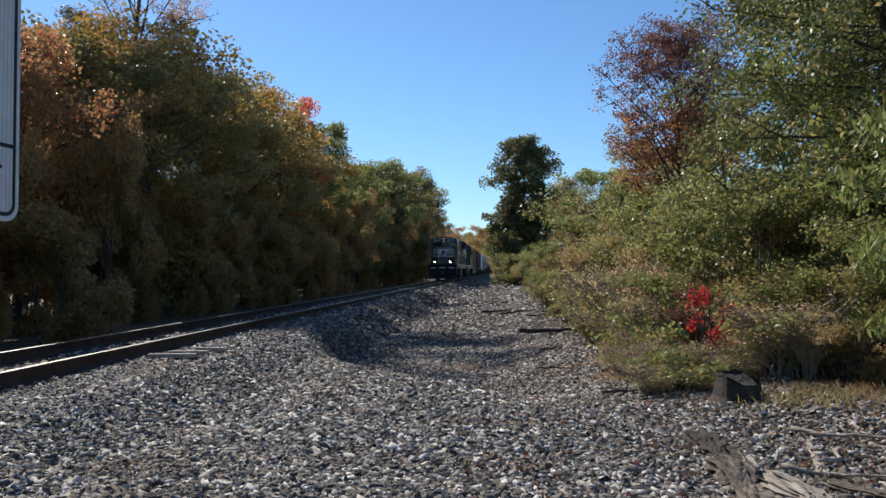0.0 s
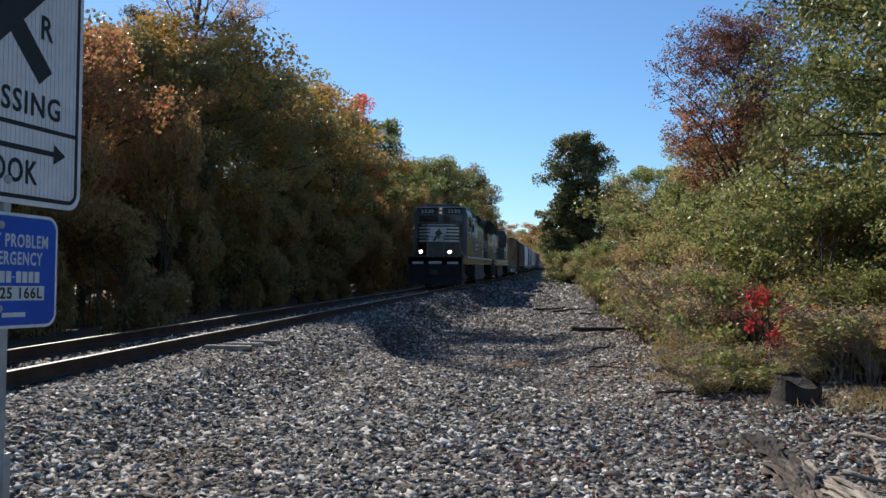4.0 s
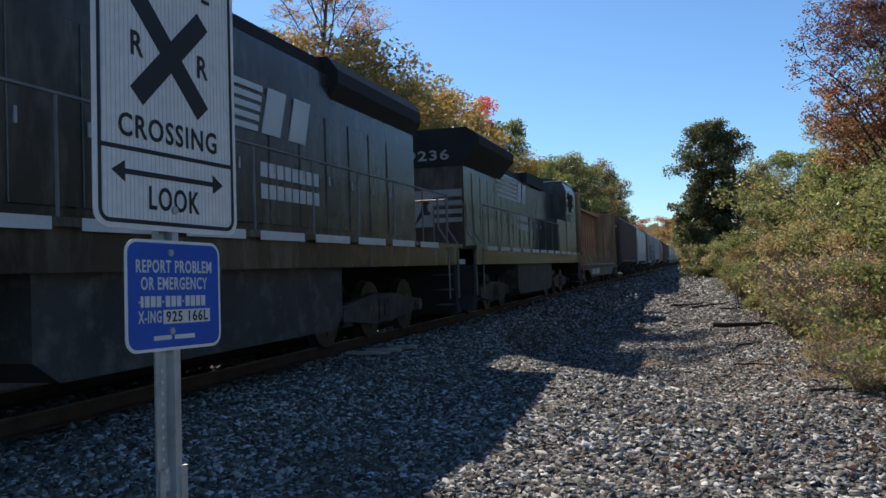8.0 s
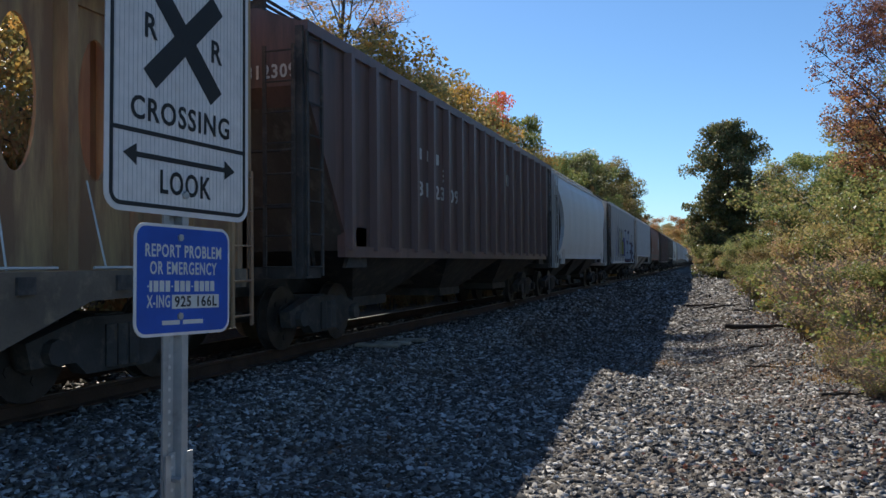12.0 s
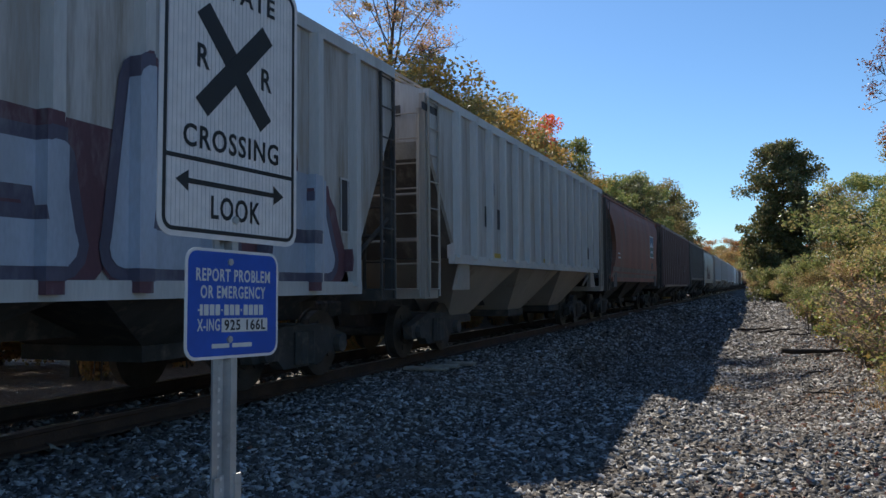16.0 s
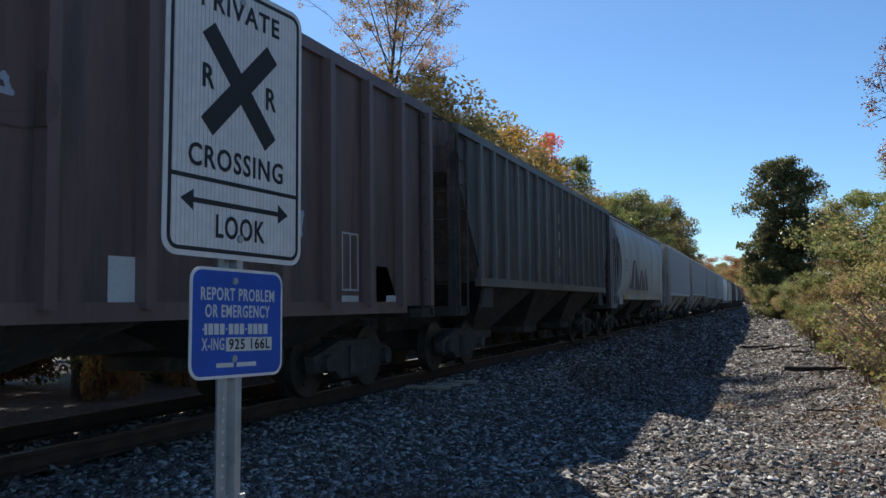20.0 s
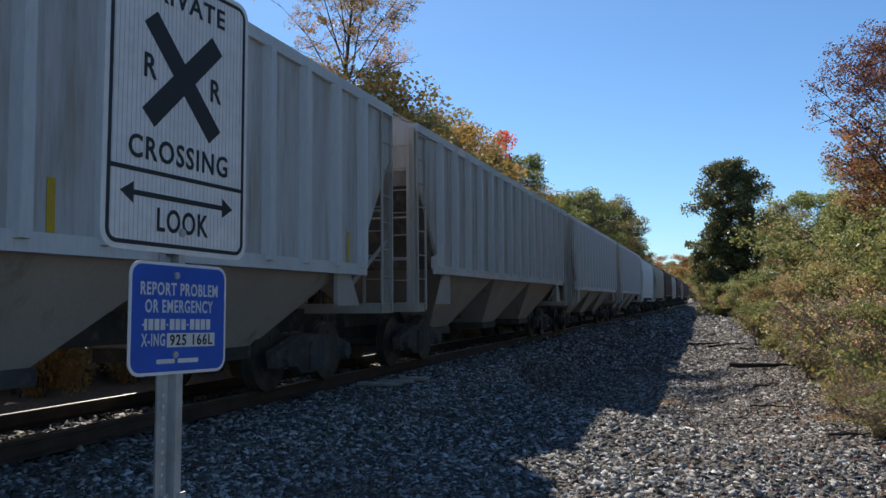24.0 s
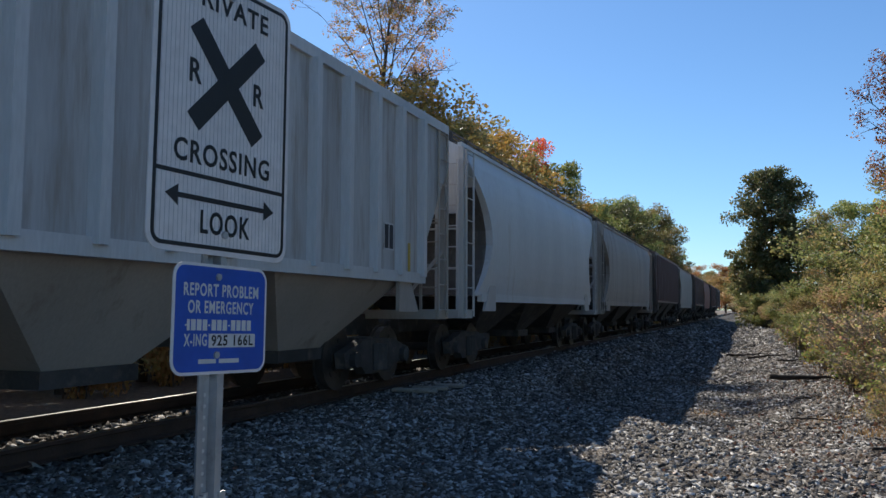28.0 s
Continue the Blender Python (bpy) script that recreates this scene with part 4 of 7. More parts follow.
def build_sign():
    at = pose(-1.2013, 1.4219, 1.9493, -0.91, 1.59, 82.3)
    group = "private crossing sign post"
    post = thing("sign_post", "galvanised perforated U-channel sign post", "sign post", group, at=at)
    zb = -2.02
    prof = [(0.156, 0.005), (0.172, 0.005), (0.178, 0.025), (0.208, 0.025), (0.214, 0.005), (0.234, 0.005), (0.234, 0.009), (0.218, 0.009), (0.212, 0.029), (0.174, 0.029), (0.168, 0.009), (0.156, 0.009)]
    bm = bmesh.new()
    a = [bm.verts.new((x, y, zb)) for x, y in prof]
    b = [bm.verts.new((x, y, 0.47)) for x, y in prof]
    for i in range(len(prof)):
        j = (i + 1) % len(prof)
        bm.faces.new((a[i], a[j], b[j], b[i]))
    bm.faces.new(b)
    bmesh.ops.recalc_face_normals(bm, faces=bm.faces)
    part("channel", bm, GALV, post)
    # White discs paint in the daylight that shows through the punched holes.
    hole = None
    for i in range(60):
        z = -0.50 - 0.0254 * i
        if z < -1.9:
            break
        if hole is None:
            hole = part("hole", flat_poly([(0.0046 * math.cos(0.785 * k), 0.0046 * math.sin(0.785 * k)) for k in range(8)], 0.0, 0.0008), WHITE_PAINT, post, "white disc painted for daylight through a punched hole")
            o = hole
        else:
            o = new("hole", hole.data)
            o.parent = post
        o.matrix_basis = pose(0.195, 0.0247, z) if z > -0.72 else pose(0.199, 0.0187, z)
    bm = bmesh.new()
    prof2 = [(x + (0.011 if x > 0.19 else 0.003), y - 0.006) for x, y in prof]
    a = [bm.verts.new((x, y, zb)) for x, y in prof2]
    b = [bm.verts.new((x, y, -0.72)) for x, y in prof2]
    for i in range(len(prof2)):
        j = (i + 1) % len(prof2)
        bm.faces.new((a[i], a[j], b[j], b[i]))
    bm.faces.new(b)
    bmesh.ops.recalc_face_normals(bm, faces=bm.faces)
    part("ground_stake", bm, GALV, post, "stake spliced to the foot of the post")
    part("splice_bolt", tubem((0.2, -0.012, -0.78), (0.2, 0.03, -0.78), 0.008, seg=6), GALV, post)

    sign = thing("crossing_sign", "white private railroad crossing sign with black border and arrow", "sign", group, at=at)
    part("panel", plate(-0.018, 0.443, -0.178, 0.495, 0.04, 0.003), SIGN_WHITE, sign)
    y = -0.0004
    part("border", border(-0.006, 0.431, -0.166, 0.483, 0.03, 0.0095, y - 0.0006, 0.0006), SIGN_BLACK, sign)
    part("divider", flat_poly([(0.003, -0.005), (0.422, -0.005), (0.422, 0.005), (0.003, 0.005)], y), SIGN_BLACK, sign)
    part("cross_arm", flat_poly(bar((0.1066, 0.3565), (0.3213, 0.1193), 0.0525), y), SIGN_BLACK, sign)
    part("cross_arm", flat_poly(bar((0.3247, 0.3518), (0.1046, 0.1221), 0.0525), y - 0.0004), SIGN_BLACK, sign)
    part("arrow", flat_poly([(0.03, -0.052), (0.068, -0.028), (0.068, -0.046), (0.352, -0.046), (0.352, -0.028), (0.39, -0.052), (0.352, -0.076), (0.352, -0.058), (0.068, -0.058), (0.068, -0.076)], y), SIGN_BLACK, sign)
    for text, x, z, size, w in (("PRIVATE", 0.215, 0.424, 0.068, 0.27), ("R", 0.105, 0.238, 0.078, 0.038), ("R", 0.319, 0.2325, 0.078, 0.038), ("CROSSING", 0.21, 0.049, 0.072, 0.318), ("LOOK", 0.217, -0.107, 0.074, 0.165)):
        lettering("lettering", text, size, SIGN_BLACK, sign, face(x, z, y - 0.001), 0.0003, width=w)
    for z in (0.452, -0.128):
        part("bolt", tubem((0.215, -0.007, z), (0.215, 0.0, z), 0.0095, seg=6), GALV, sign)
    rib = part("rib", flat_poly([(0, -0.16), (0.0012, -0.16), (0.0012, 0.477), (0, 0.477)], 0, 0.0003), GALV, sign, "faint vertical seam of the sheeting")
    for i in range(1, 33):
        o = new("rib", rib.data)
        o.parent = sign
        o.matrix_basis = pose(0.006 + i * 0.0127, 0, 0)
    rib.matrix_basis = pose(0.006, 0, 0)

    ens = thing("emergency_sign", "small blue emergency notice sign with white border and letters", "sign", group, at=at)
    part("panel", plate(0.0645, 0.372, -0.452, -0.199, 0.032, 0.003), SIGN_WHITE, ens)
    part("blue_field", plate(0.0715, 0.365, -0.445, -0.206, 0.026, 0.0008, -0.0008), SIGN_BLUE, ens, "blue field")
    yb = -0.0012
    lettering("lettering", "REPORT PROBLEM", 0.04, WHITE_PAINT, ens, face(0.217, -0.261, yb - 0.0003), 0.0003, width=0.245)
    lettering("lettering", "OR EMERGENCY", 0.04, WHITE_PAINT, ens, face(0.215, -0.300, yb - 0.0003), 0.0003, width=0.215)
    lettering("lettering", "X-ING", 0.038, WHITE_PAINT, ens, face(0.135, -0.375, yb - 0.0003), 0.0003, width=0.07)
    x = 0.101
    for w in (0.006, 0.012, 0.018, 0.018, 0.018, 0.01, 0.018, 0.018, 0.018, 0.01, 0.018, 0.018, 0.018, 0.018):
        part("number_bar", flat_poly([(x, -0.352), (x + w - 0.004, -0.352), (x + w - 0.004, -0.327), (x, -0.327)] if w > 0.011 else [(x, -0.342), (x + 0.005, -0.342), (x + 0.005, -0.338), (x, -0.338)], yb), WHITE_PAINT, ens)
        x += w
    part("number_field", flat_poly([(0.175, -0.391), (0.331, -0.391), (0.331, -0.359), (0.175, -0.359)], yb), WHITE_PAINT, ens, "white strip with black characters")
    lettering("lettering", "925 166L", 0.034, SIGN_BLACK, ens, face(0.253, -0.376, yb - 0.001), 0.0003, width=0.14)
    part("owner_bar", flat_poly([(0.145, -0.427), (0.2, -0.427), (0.2, -0.417), (0.145, -0.417)], yb), WHITE_PAINT, ens)
    part("owner_bar", flat_poly([(0.21, -0.427), (0.276, -0.427), (0.276, -0.417), (0.21, -0.417)], yb), WHITE_PAINT, ens)
    for z in (-0.228, -0.408):
        part("bolt", tubem((0.2, -0.006, z), (0.2, 0.0, z), 0.0085, seg=6), GALV, ens)


build_sign()


# ---- train ----
TRAIN = "freight train"
WHEEL_MESH = {}
CARS = []       # (thing, distance of its front behind the head of the train)


def wheel_mesh(r):
    if r not in WHEEL_MESH:
        bm = bmesh.new()
        tube(bm, (-0.065, 0, 0), (0.065, 0, 0), r, seg=20)
        tube(bm, (-0.085, 0, 0), (-0.06, 0, 0), r + 0.03, seg=20)
        tube(bm, (0.06, 0, 0), (0.1, 0, 0), r * 0.45, seg=10)
        for i in range(5):
            a = 2 * math.pi * i / 5
            tube(bm, (0.064, 0.6 * r * math.cos(a), 0.6 * r * math.sin(a)), (0.08, 0.6 * r * math.cos(a), 0.6 * r * math.sin(a)), 0.05, seg=6)
        me = bpy.data.meshes.new("wheel")
        bm.to_mesh(me)
        bm.free()
        me.materials.append(WHEEL)
        WHEEL_MESH[r] = me
    return WHEEL_MESH[r]


def truck(parent, yc, axles=2, base=1.78, r=0.45):
    ys = [yc + base * (i - (axles - 1) / 2) for i in range(axles)]
    bm = bmesh.new()
    box(bm, -0.95, 0.95, yc - 0.2, yc + 0.2, r - 0.05, r + 0.3)
    t = part("truck", bm, UNDER, parent, "dark cast steel truck")
    for s in (-1, 1):
        x = s * 1.0
        bm = bmesh.new()
        prism_x(bm, [(ys[0] - 0.28, r + 0.1), (ys[0] - 0.22, r - 0.12), (ys[0] + 0.3, r - 0.12), (yc - 0.45, r - 0.24), (yc + 0.45, r - 0.24), (ys[-1] - 0.3, r - 0.12), (ys[-1] + 0.22, r - 0.12), (ys[-1] + 0.28, r + 0.1), (yc + 0.5, r + 0.28), (yc - 0.5, r + 0.28)], x - 0.08, x + 0.08)
        part("side_frame", bm, UNDER, t)
        for y in ys:
            bm = bmesh.new()
            tube(bm, (x + s * 0.02, y, r), (x + s * 0.17, y, r), 0.12, seg=8)
            part("bearing_cap", bm, UNDER, t)
        for d in (-0.16, 0.0, 0.16):
            bm = bmesh.new()
            tube(bm, (x + s * 0.09, yc + d, r - 0.2), (x + s * 0.09, yc + d, r + 0.2), 0.065, seg=6)
            part("spring", bm, UNDER, t)
    for y in ys:
        bm = bmesh.new()
        tube(bm, (-0.75, y, r), (0.75, y, r), 0.08, seg=8)
        part("axle", bm, UNDER, t)
        for s in (-1, 1):
            w = new("wheel", wheel_mesh(r))
            w.parent = t
            w.matrix_basis = pose(s * 0.76, y, r, 0, 0, 0 if s > 0 else 180)
    return t


def coupler(parent, y, back):
    bm = bmesh.new()
    s = -1 if back else 1
    box(bm, -0.1, 0.1, min(y, y + s * 0.5), max(y, y + s * 0.5), 0.75, 0.98, 0.02)
    box(bm, -0.19, 0.19, min(y - s * 0.02, y + s * 0.16), max(y - s * 0.02, y + s * 0.16), 0.72, 1.0, 0.04)
    part("coupler", bm, UNDER, parent)


RUNGS = {}


def ladder(parent, x, y0, y1, z0, z1, material, rungs=6, along="y"):
    """Two stiles and their rungs, standing along a side or across an end."""
    if along == "y":
        stiles = [(x - 0.013, x + 0.013, y - 0.025, y + 0.025) for y in (y0, y1)]
        a, b = Vector((x + 0.012, y0, 0)), Vector((x + 0.012, y1, 0))
    else:
        stiles = [(xx - 0.025, xx + 0.025, y0 - 0.013, y0 + 0.013) for xx in (x, x - 0.42)]
        a, b = Vector((x, y0 - 0.012, 0)), Vector((x - 0.42, y0 - 0.012, 0))
    lad = part("ladder", boxm(*stiles[0], z0, z1), material, parent)
    part("stile", boxm(*stiles[1], z0, z1), material, lad)
    key = (along, round((b - a).y, 3), material.name)
    if key not in RUNGS:
        me = bpy.data.meshes.new("rung")
        bm = tubem((0, 0, 0), b - a, 0.013, seg=5)
        bm.to_mesh(me)
        bm.free()
        me.materials.append(material)
        RUNGS[key] = me
    for i in range(rungs):
        o = new("rung", RUNGS[key])
        o.parent = lad
        o.matrix_basis = Matrix.Translation((a.x, a.y, z0 + 0.12 + (z1 - z0 - 0.2) * i / max(1, rungs - 1)))


def running_board(parent, y0, y1, z, material):
    bm = bmesh.new()
    for x in (-0.62, 0.62):
        for k in range(5):
            box(bm, x - 0.25 + k * 0.125 - 0.02, x - 0.25 + k * 0.125 + 0.02, y0, y1, z, z + 0.03)
        for y in np.arange(y0 + 0.2, y1, 0.9):
            box(bm, x - 0.28, x + 0.28, y - 0.02, y + 0.02, z - 0.22, z)
    part("running_board", bm, material, parent, "open steel walkway along the roof")


def end_cage(parent, y_end, inward, hw, z_eave, material):
    """Platform, corner posts, brace and ladders at a hopper's open end."""
    s = inward
    deck = part("end_platform", boxm(-hw, hw, min(y_end, y_end + s * 0.55), max(y_end, y_end + s * 0.55), 1.02, 1.17), material, parent)
    for x in (-hw + 0.06, hw - 0.06):
        part("corner_post", boxm(x - 0.05, x + 0.05, y_end + s * 0.1 - 0.05, y_end + s * 0.1 + 0.05, 1.15, z_eave - 0.05), material, deck)
        part("brace", tubem((x, y_end + s * 0.12, 2.2), (x * 0.75, y_end + s * 1.2, 1.2), 0.035, seg=5), material, deck)
    for z in (1.95, 2.7):
        part("cross_rail", tubem((-hw + 0.06, y_end + s * 0.1, z), (hw - 0.06, y_end + s * 0.1, z), 0.022, seg=5), material, deck)
    bm = bmesh.new()
    prism_x(bm, [(y_end + s * 1.35, 1.15), (y_end + s * 2.1, 1.15), (y_end + s * 2.1, 1.75), (y_end + s * 1.75, 1.75)], hw - 0.06, hw)
    part("bolster_web", bm, material, parent)
    ladder(parent, hw + 0.03, y_end + s * 0.12, y_end + s * 0.54, 1.05, z_eave - 0.1, material, 8)
    ladder(parent, hw - 0.1, y_end - s * 0.02, 0, 1.05, z_eave - 0.3, material, 8, along="x")


def clip_y(pts, lo, hi):
    """Cut a convex outline of (y, z) to the band lo..hi."""
    for side, lim in ((1, lo), (-1, hi)):
        res = []
        for i in range(len(pts)):
            p, q = pts[i], pts[(i + 1) % len(pts)]
            dp, dq = side * (p[0] - lim), side * (q[0] - lim)
            if dp >= 0:
                res.append(p)
            if dp * dq < 0:
                f = dp / (dp - dq)
                res.append((lim, p[1] + (q[1] - p[1]) * f))
        pts = res
        if len(pts) < 3:
            return []
    return pts


def spray_patch(parent, x, pts, material, ribs=(), proud=0.0, lift=0.0):
    """One sprayed shape on a side: it runs over the plates and up and over the ribs."""
    lo, hi = min(p[0] for p in pts), max(p[0] for p in pts)
    cuts = [(-99.0, 0.0)]
    for y in ribs:
        cuts += [(y - 0.078 - lift, proud), (y + 0.078 + lift, 0.0)]
    cuts.append((99.0, 0.0))
    bm = bmesh.new()
    for (ya, up), (yb, _) in zip(cuts, cuts[1:]):
        poly = clip_y(pts, ya, yb)
        if len(poly) >= 3:
            bm.faces.new([bm.verts.new((x + lift + up, p, q)) for p, q in poly])
    for y, _ in cuts[1:-1]:
        if lo + 1e-3 < y < hi - 1e-3:
            zs = [p[1] + (q[1] - p[1]) * (y - p[0]) / (q[0] - p[0]) for p, q in zip(pts, pts[1:] + pts[:1]) if (p[0] - y) * (q[0] - y) < 0]
            if len(zs) == 2:
                bm.faces.new([bm.verts.new(v) for v in ((x + lift, y, zs[0]), (x + lift, y, zs[1]), (x + lift + proud, y, zs[1]), (x + lift + proud, y, zs[0]))])
    bmesh.ops.remove_doubles(bm, verts=bm.verts, dist=1e-4)
    bmesh.ops.recalc_face_normals(bm, faces=bm.faces)
    part("graffiti_patch", bm, material, parent)


def stroke(p, q, w):
    """A sprayed stroke: a bar with round ends."""
    a0 = math.atan2(q[1] - p[1], q[0] - p[0])
    return [(c[0] + w / 2 * math.cos(a0 + o + math.pi * i / 6), c[1] + w / 2 * math.sin(a0 + o + math.pi * i / 6)) for c, o in ((q, -math.pi / 2), (p, math.pi / 2)) for i in range(7)]


def graffiti(parent, x, y0, y1, z0, z1, seed, fill, edge, shadow, ribs=(), proud=0.0, wide=1.2, thick=0.27):
    """Block-letter strokes with a dark edge and a drop shade, sprayed over one another."""
    r = random.Random(seed)
    y = y0
    while y + wide * 0.6 < y1:
        w = wide * r.uniform(0.8, 1.15)
        h = (z1 - z0) * r.uniform(0.82, 1.0)
        p = [(y + w * a + r.uniform(-0.06, 0.06), z0 + h * b) for a, b in ((0.12, 0.1), (0.2, 0.95), (0.85, 0.9), (0.8, 0.5), (0.15, 0.5), (0.9, 0.12))]
        form = r.choice((((0, 1), (1, 2), (2, 3), (3, 4)), ((0, 1), (4, 3), (3, 5), (0, 5)), ((1, 2), (1, 4), (4, 3), (3, 5), (0, 5)), ((0, 1), (1, 3), (3, 2)), ((0, 2), (1, 5)), ((1, 0), (0, 5), (5, 2))))
        for grow, dy, dz, lift, mat2 in ((0.42, 0.1, -0.06, 0.003, shadow), (0.22, 0, 0, 0.011, edge), (0, 0, 0, 0.019, fill)):
            for m, (i, j) in enumerate(form):
                (ya, za), (yb, zb) = p[i], p[j]
                d = math.hypot(yb - ya, zb - za)
                e = 0.02 / d
                a2 = (ya + dy - (yb - ya) * e, max(z0 + 0.25, za + dz - (zb - za) * e))
                b2 = (yb + dy + (yb - ya) * e, max(z0 + 0.25, zb + dz + (zb - za) * e))
                spray_patch(parent, x, stroke(a2, b2, thick + grow), mat2, ribs, proud, lift + 0.0014 * m)
        y += w + 0.36


def data_panel(parent, x, y, z, w, h, dark, light):
    """A stencilled data box: dark plate, light frame, two rows of bars."""
    p = part("data_panel", boxm(x, x + 0.003, y, y + w, z, z + h), dark, parent)
    bm = bmesh.new()
    for a, b, c, d in ((0, w, 0, 0.025), (0, w, h - 0.025, h), (0, 0.025, 0.025, h - 0.025), (w - 0.025, w, 0.025, h - 0.025), (w / 2 - 0.012, w / 2 + 0.012, 0.025, h - 0.025)):
        box(bm, x + 0.003, x + 0.006, y + a, y + b, z + c, z + d)
    part("panel_frame", bm, light, p)


def marks(parent, x, items, material):
    """Plain painted bars for lettering on the side: (y, z, length, height)."""
    for y, z, l, h in items:
        part("marking", boxm(x, x + 0.004, y, y + l, z, z + h), material, parent)


def side_face(x, y, z):
    """Lettering on a car's side, read from beside the track."""
    return Matrix.Translation((x, y, z)) @ Matrix.Rotation(radians(90), 4, "Z") @ Matrix.Rotation(radians(90), 4, "X")


def prism_z(poly, z0, z1):
    bm = bmesh.new()
    a = [bm.verts.new((x, y, z0)) for x, y in poly]
    b = [bm.verts.new((x, y, z1)) for x, y in poly]
    n = len(poly)
    for i in range(n):
        bm.faces.new((a[i], a[(i + 1) % n], b[(i + 1) % n], b[i]))
    bm.faces.new(a[::-1])
    bm.faces.new(b)
    bmesh.ops.recalc_face_normals(bm, faces=bm.faces)
    return bm


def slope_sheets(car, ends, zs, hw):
    """Grimy sheets, coloured darker to suggest shade, that close the two sloped ends of a hopper's body."""
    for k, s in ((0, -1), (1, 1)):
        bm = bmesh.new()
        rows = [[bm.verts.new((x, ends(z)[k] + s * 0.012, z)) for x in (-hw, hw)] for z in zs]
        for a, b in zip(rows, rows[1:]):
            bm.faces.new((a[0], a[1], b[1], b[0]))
        part("slope_sheet", bm, END_GRIME_SHADE, car, "grimy sloped end sheet, its colour darkened for shade")


def hopper(label, u, L, paint_body, frame_paint=None, plates=None, z1=1.7, z2=4.36, ribs=15, rib=0.12, cut=True, bays=3, hw=1.58, peak=4.62, roof_paint=None, number=""):
    """A covered hopper with ribbed steel sides, sloped ends and bays below."""
    frame_paint = frame_paint or paint_body
    car = thing("hopper_car", label, "hopper car", TRAIN)
    y0, y1 = 0.5, L - 0.5
    lo = 1.35 if cut else 0.15

    def ends(z):
        f = min(1.0, max(0.0, (3.55 - z) / (3.55 - z1)))
        return y0 + 0.12 + lo * f, y1 - 0.12 - lo * f
    zs = [z1, (z1 + 3.55) / 2, 3.55, z2]
    prof = [(hw, z) for z in zs] + [(hw * 0.55, peak), (-hw * 0.55, peak)] + [(-hw, z) for z in zs[::-1]]
    part("body", loft_y(bmesh.new(), prof, ends), plates or paint_body, car)
    for s in (-1, 1):
        part("top_chord", boxm(s * hw - 0.05, s * hw + 0.05, y0 + 0.1, y1 - 0.1, z2 - 0.12, z2 + 0.03), paint_body, car)
        part("side_sill", boxm(s * hw - 0.06, s * hw + 0.06, y0 + 1.2, y1 - 1.2, z1 - 0.1, z1 + 0.06), paint_body, car)
    rib_me = None
    a, b = ends(z1 + 0.3)
    for i in range(ribs):
        y = a + 0.1 + (b - a - 0.2) * i / (ribs - 1)
        for s in (-1, 1):
            if rib_me is None:
                o = part("rib", prism_z([(-rib, -0.06), (0, -0.075), (rib, -0.06), (rib, 0.06), (0, 0.075), (-rib, 0.06)], z1, z2 - 0.12), paint_body, car)
                rib_me = o.data
            else:
                o = new("rib", rib_me)
                o.parent = car
            o.matrix_basis = pose(s * hw, y, 0)
    if cut:
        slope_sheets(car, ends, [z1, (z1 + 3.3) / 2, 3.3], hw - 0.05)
    # bays
    span = (y1 - y0 - 3.4) / bays
    for i in range(bays):
        c0 = y0 + 1.7 + span * i
        bm = bmesh.new()
        top = [(-hw * 0.97, c0, z1), (hw * 0.97, c0, z1), (hw * 0.97, c0 + span, z1), (-hw * 0.97, c0 + span, z1)]
        bot = [(-0.75, c0 + span * 0.36, 0.62), (0.75, c0 + span * 0.36, 0.62), (0.75, c0 + span * 0.64, 0.62), (-0.75, c0 + span * 0.64, 0.62)]
        va, vb = [bm.verts.new(p) for p in top], [bm.verts.new(p) for p in bot]
        for j in range(4):
            bm.faces.new((va[j], va[(j + 1) % 4], vb[(j + 1) % 4], vb[j]))
        bm.faces.new(vb)
        bmesh.ops.recalc_face_normals(bm, faces=bm.faces)
        part("hopper_bay", bm, frame_paint, car)
        part("outlet_gate", boxm(-0.8, 0.8, c0 + span * 0.34, c0 + span * 0.66, 0.48, 0.64), UNDER, car)
    part("centre_sill", boxm(-0.25, 0.25, 0.5, L - 0.5, 0.75, 1.1), UNDER, car)
    for ye, s in ((y0, 1), (y1, -1)):
        end_cage(car, ye, s, hw, z2, frame_paint)
        truck(car, ye + s * 1.75)
        coupler(car, ye - s * 0.5, s < 0)
    if number:
        lettering("end_number", number, 0.25, WHITE_PAINT, car, face(1.08, 3.74, y0 + 0.1), 0.003, width=0.74)
    for i in range(4 if number else 6):
        part("end_marking", boxm(0.15 + 0.17 * i, 0.27 + 0.17 * i, y0 + 0.112, y0 + 0.118, 3.98, 4.16), UNDER, car)
    running_board(car, y0 + 0.1, y1 - 0.1, peak + 0.17, frame_paint)
    for i in range(6):
        y = y0 + 1.2 + (y1 - y0 - 2.4) * i / 5
        part("roof_hatch", boxm(-0.3, 0.3, y - 0.6, y + 0.6, peak, peak + 0.12, bevel=0.03), roof_paint or paint_body, car)
    CARS.append((car, u))
    return car


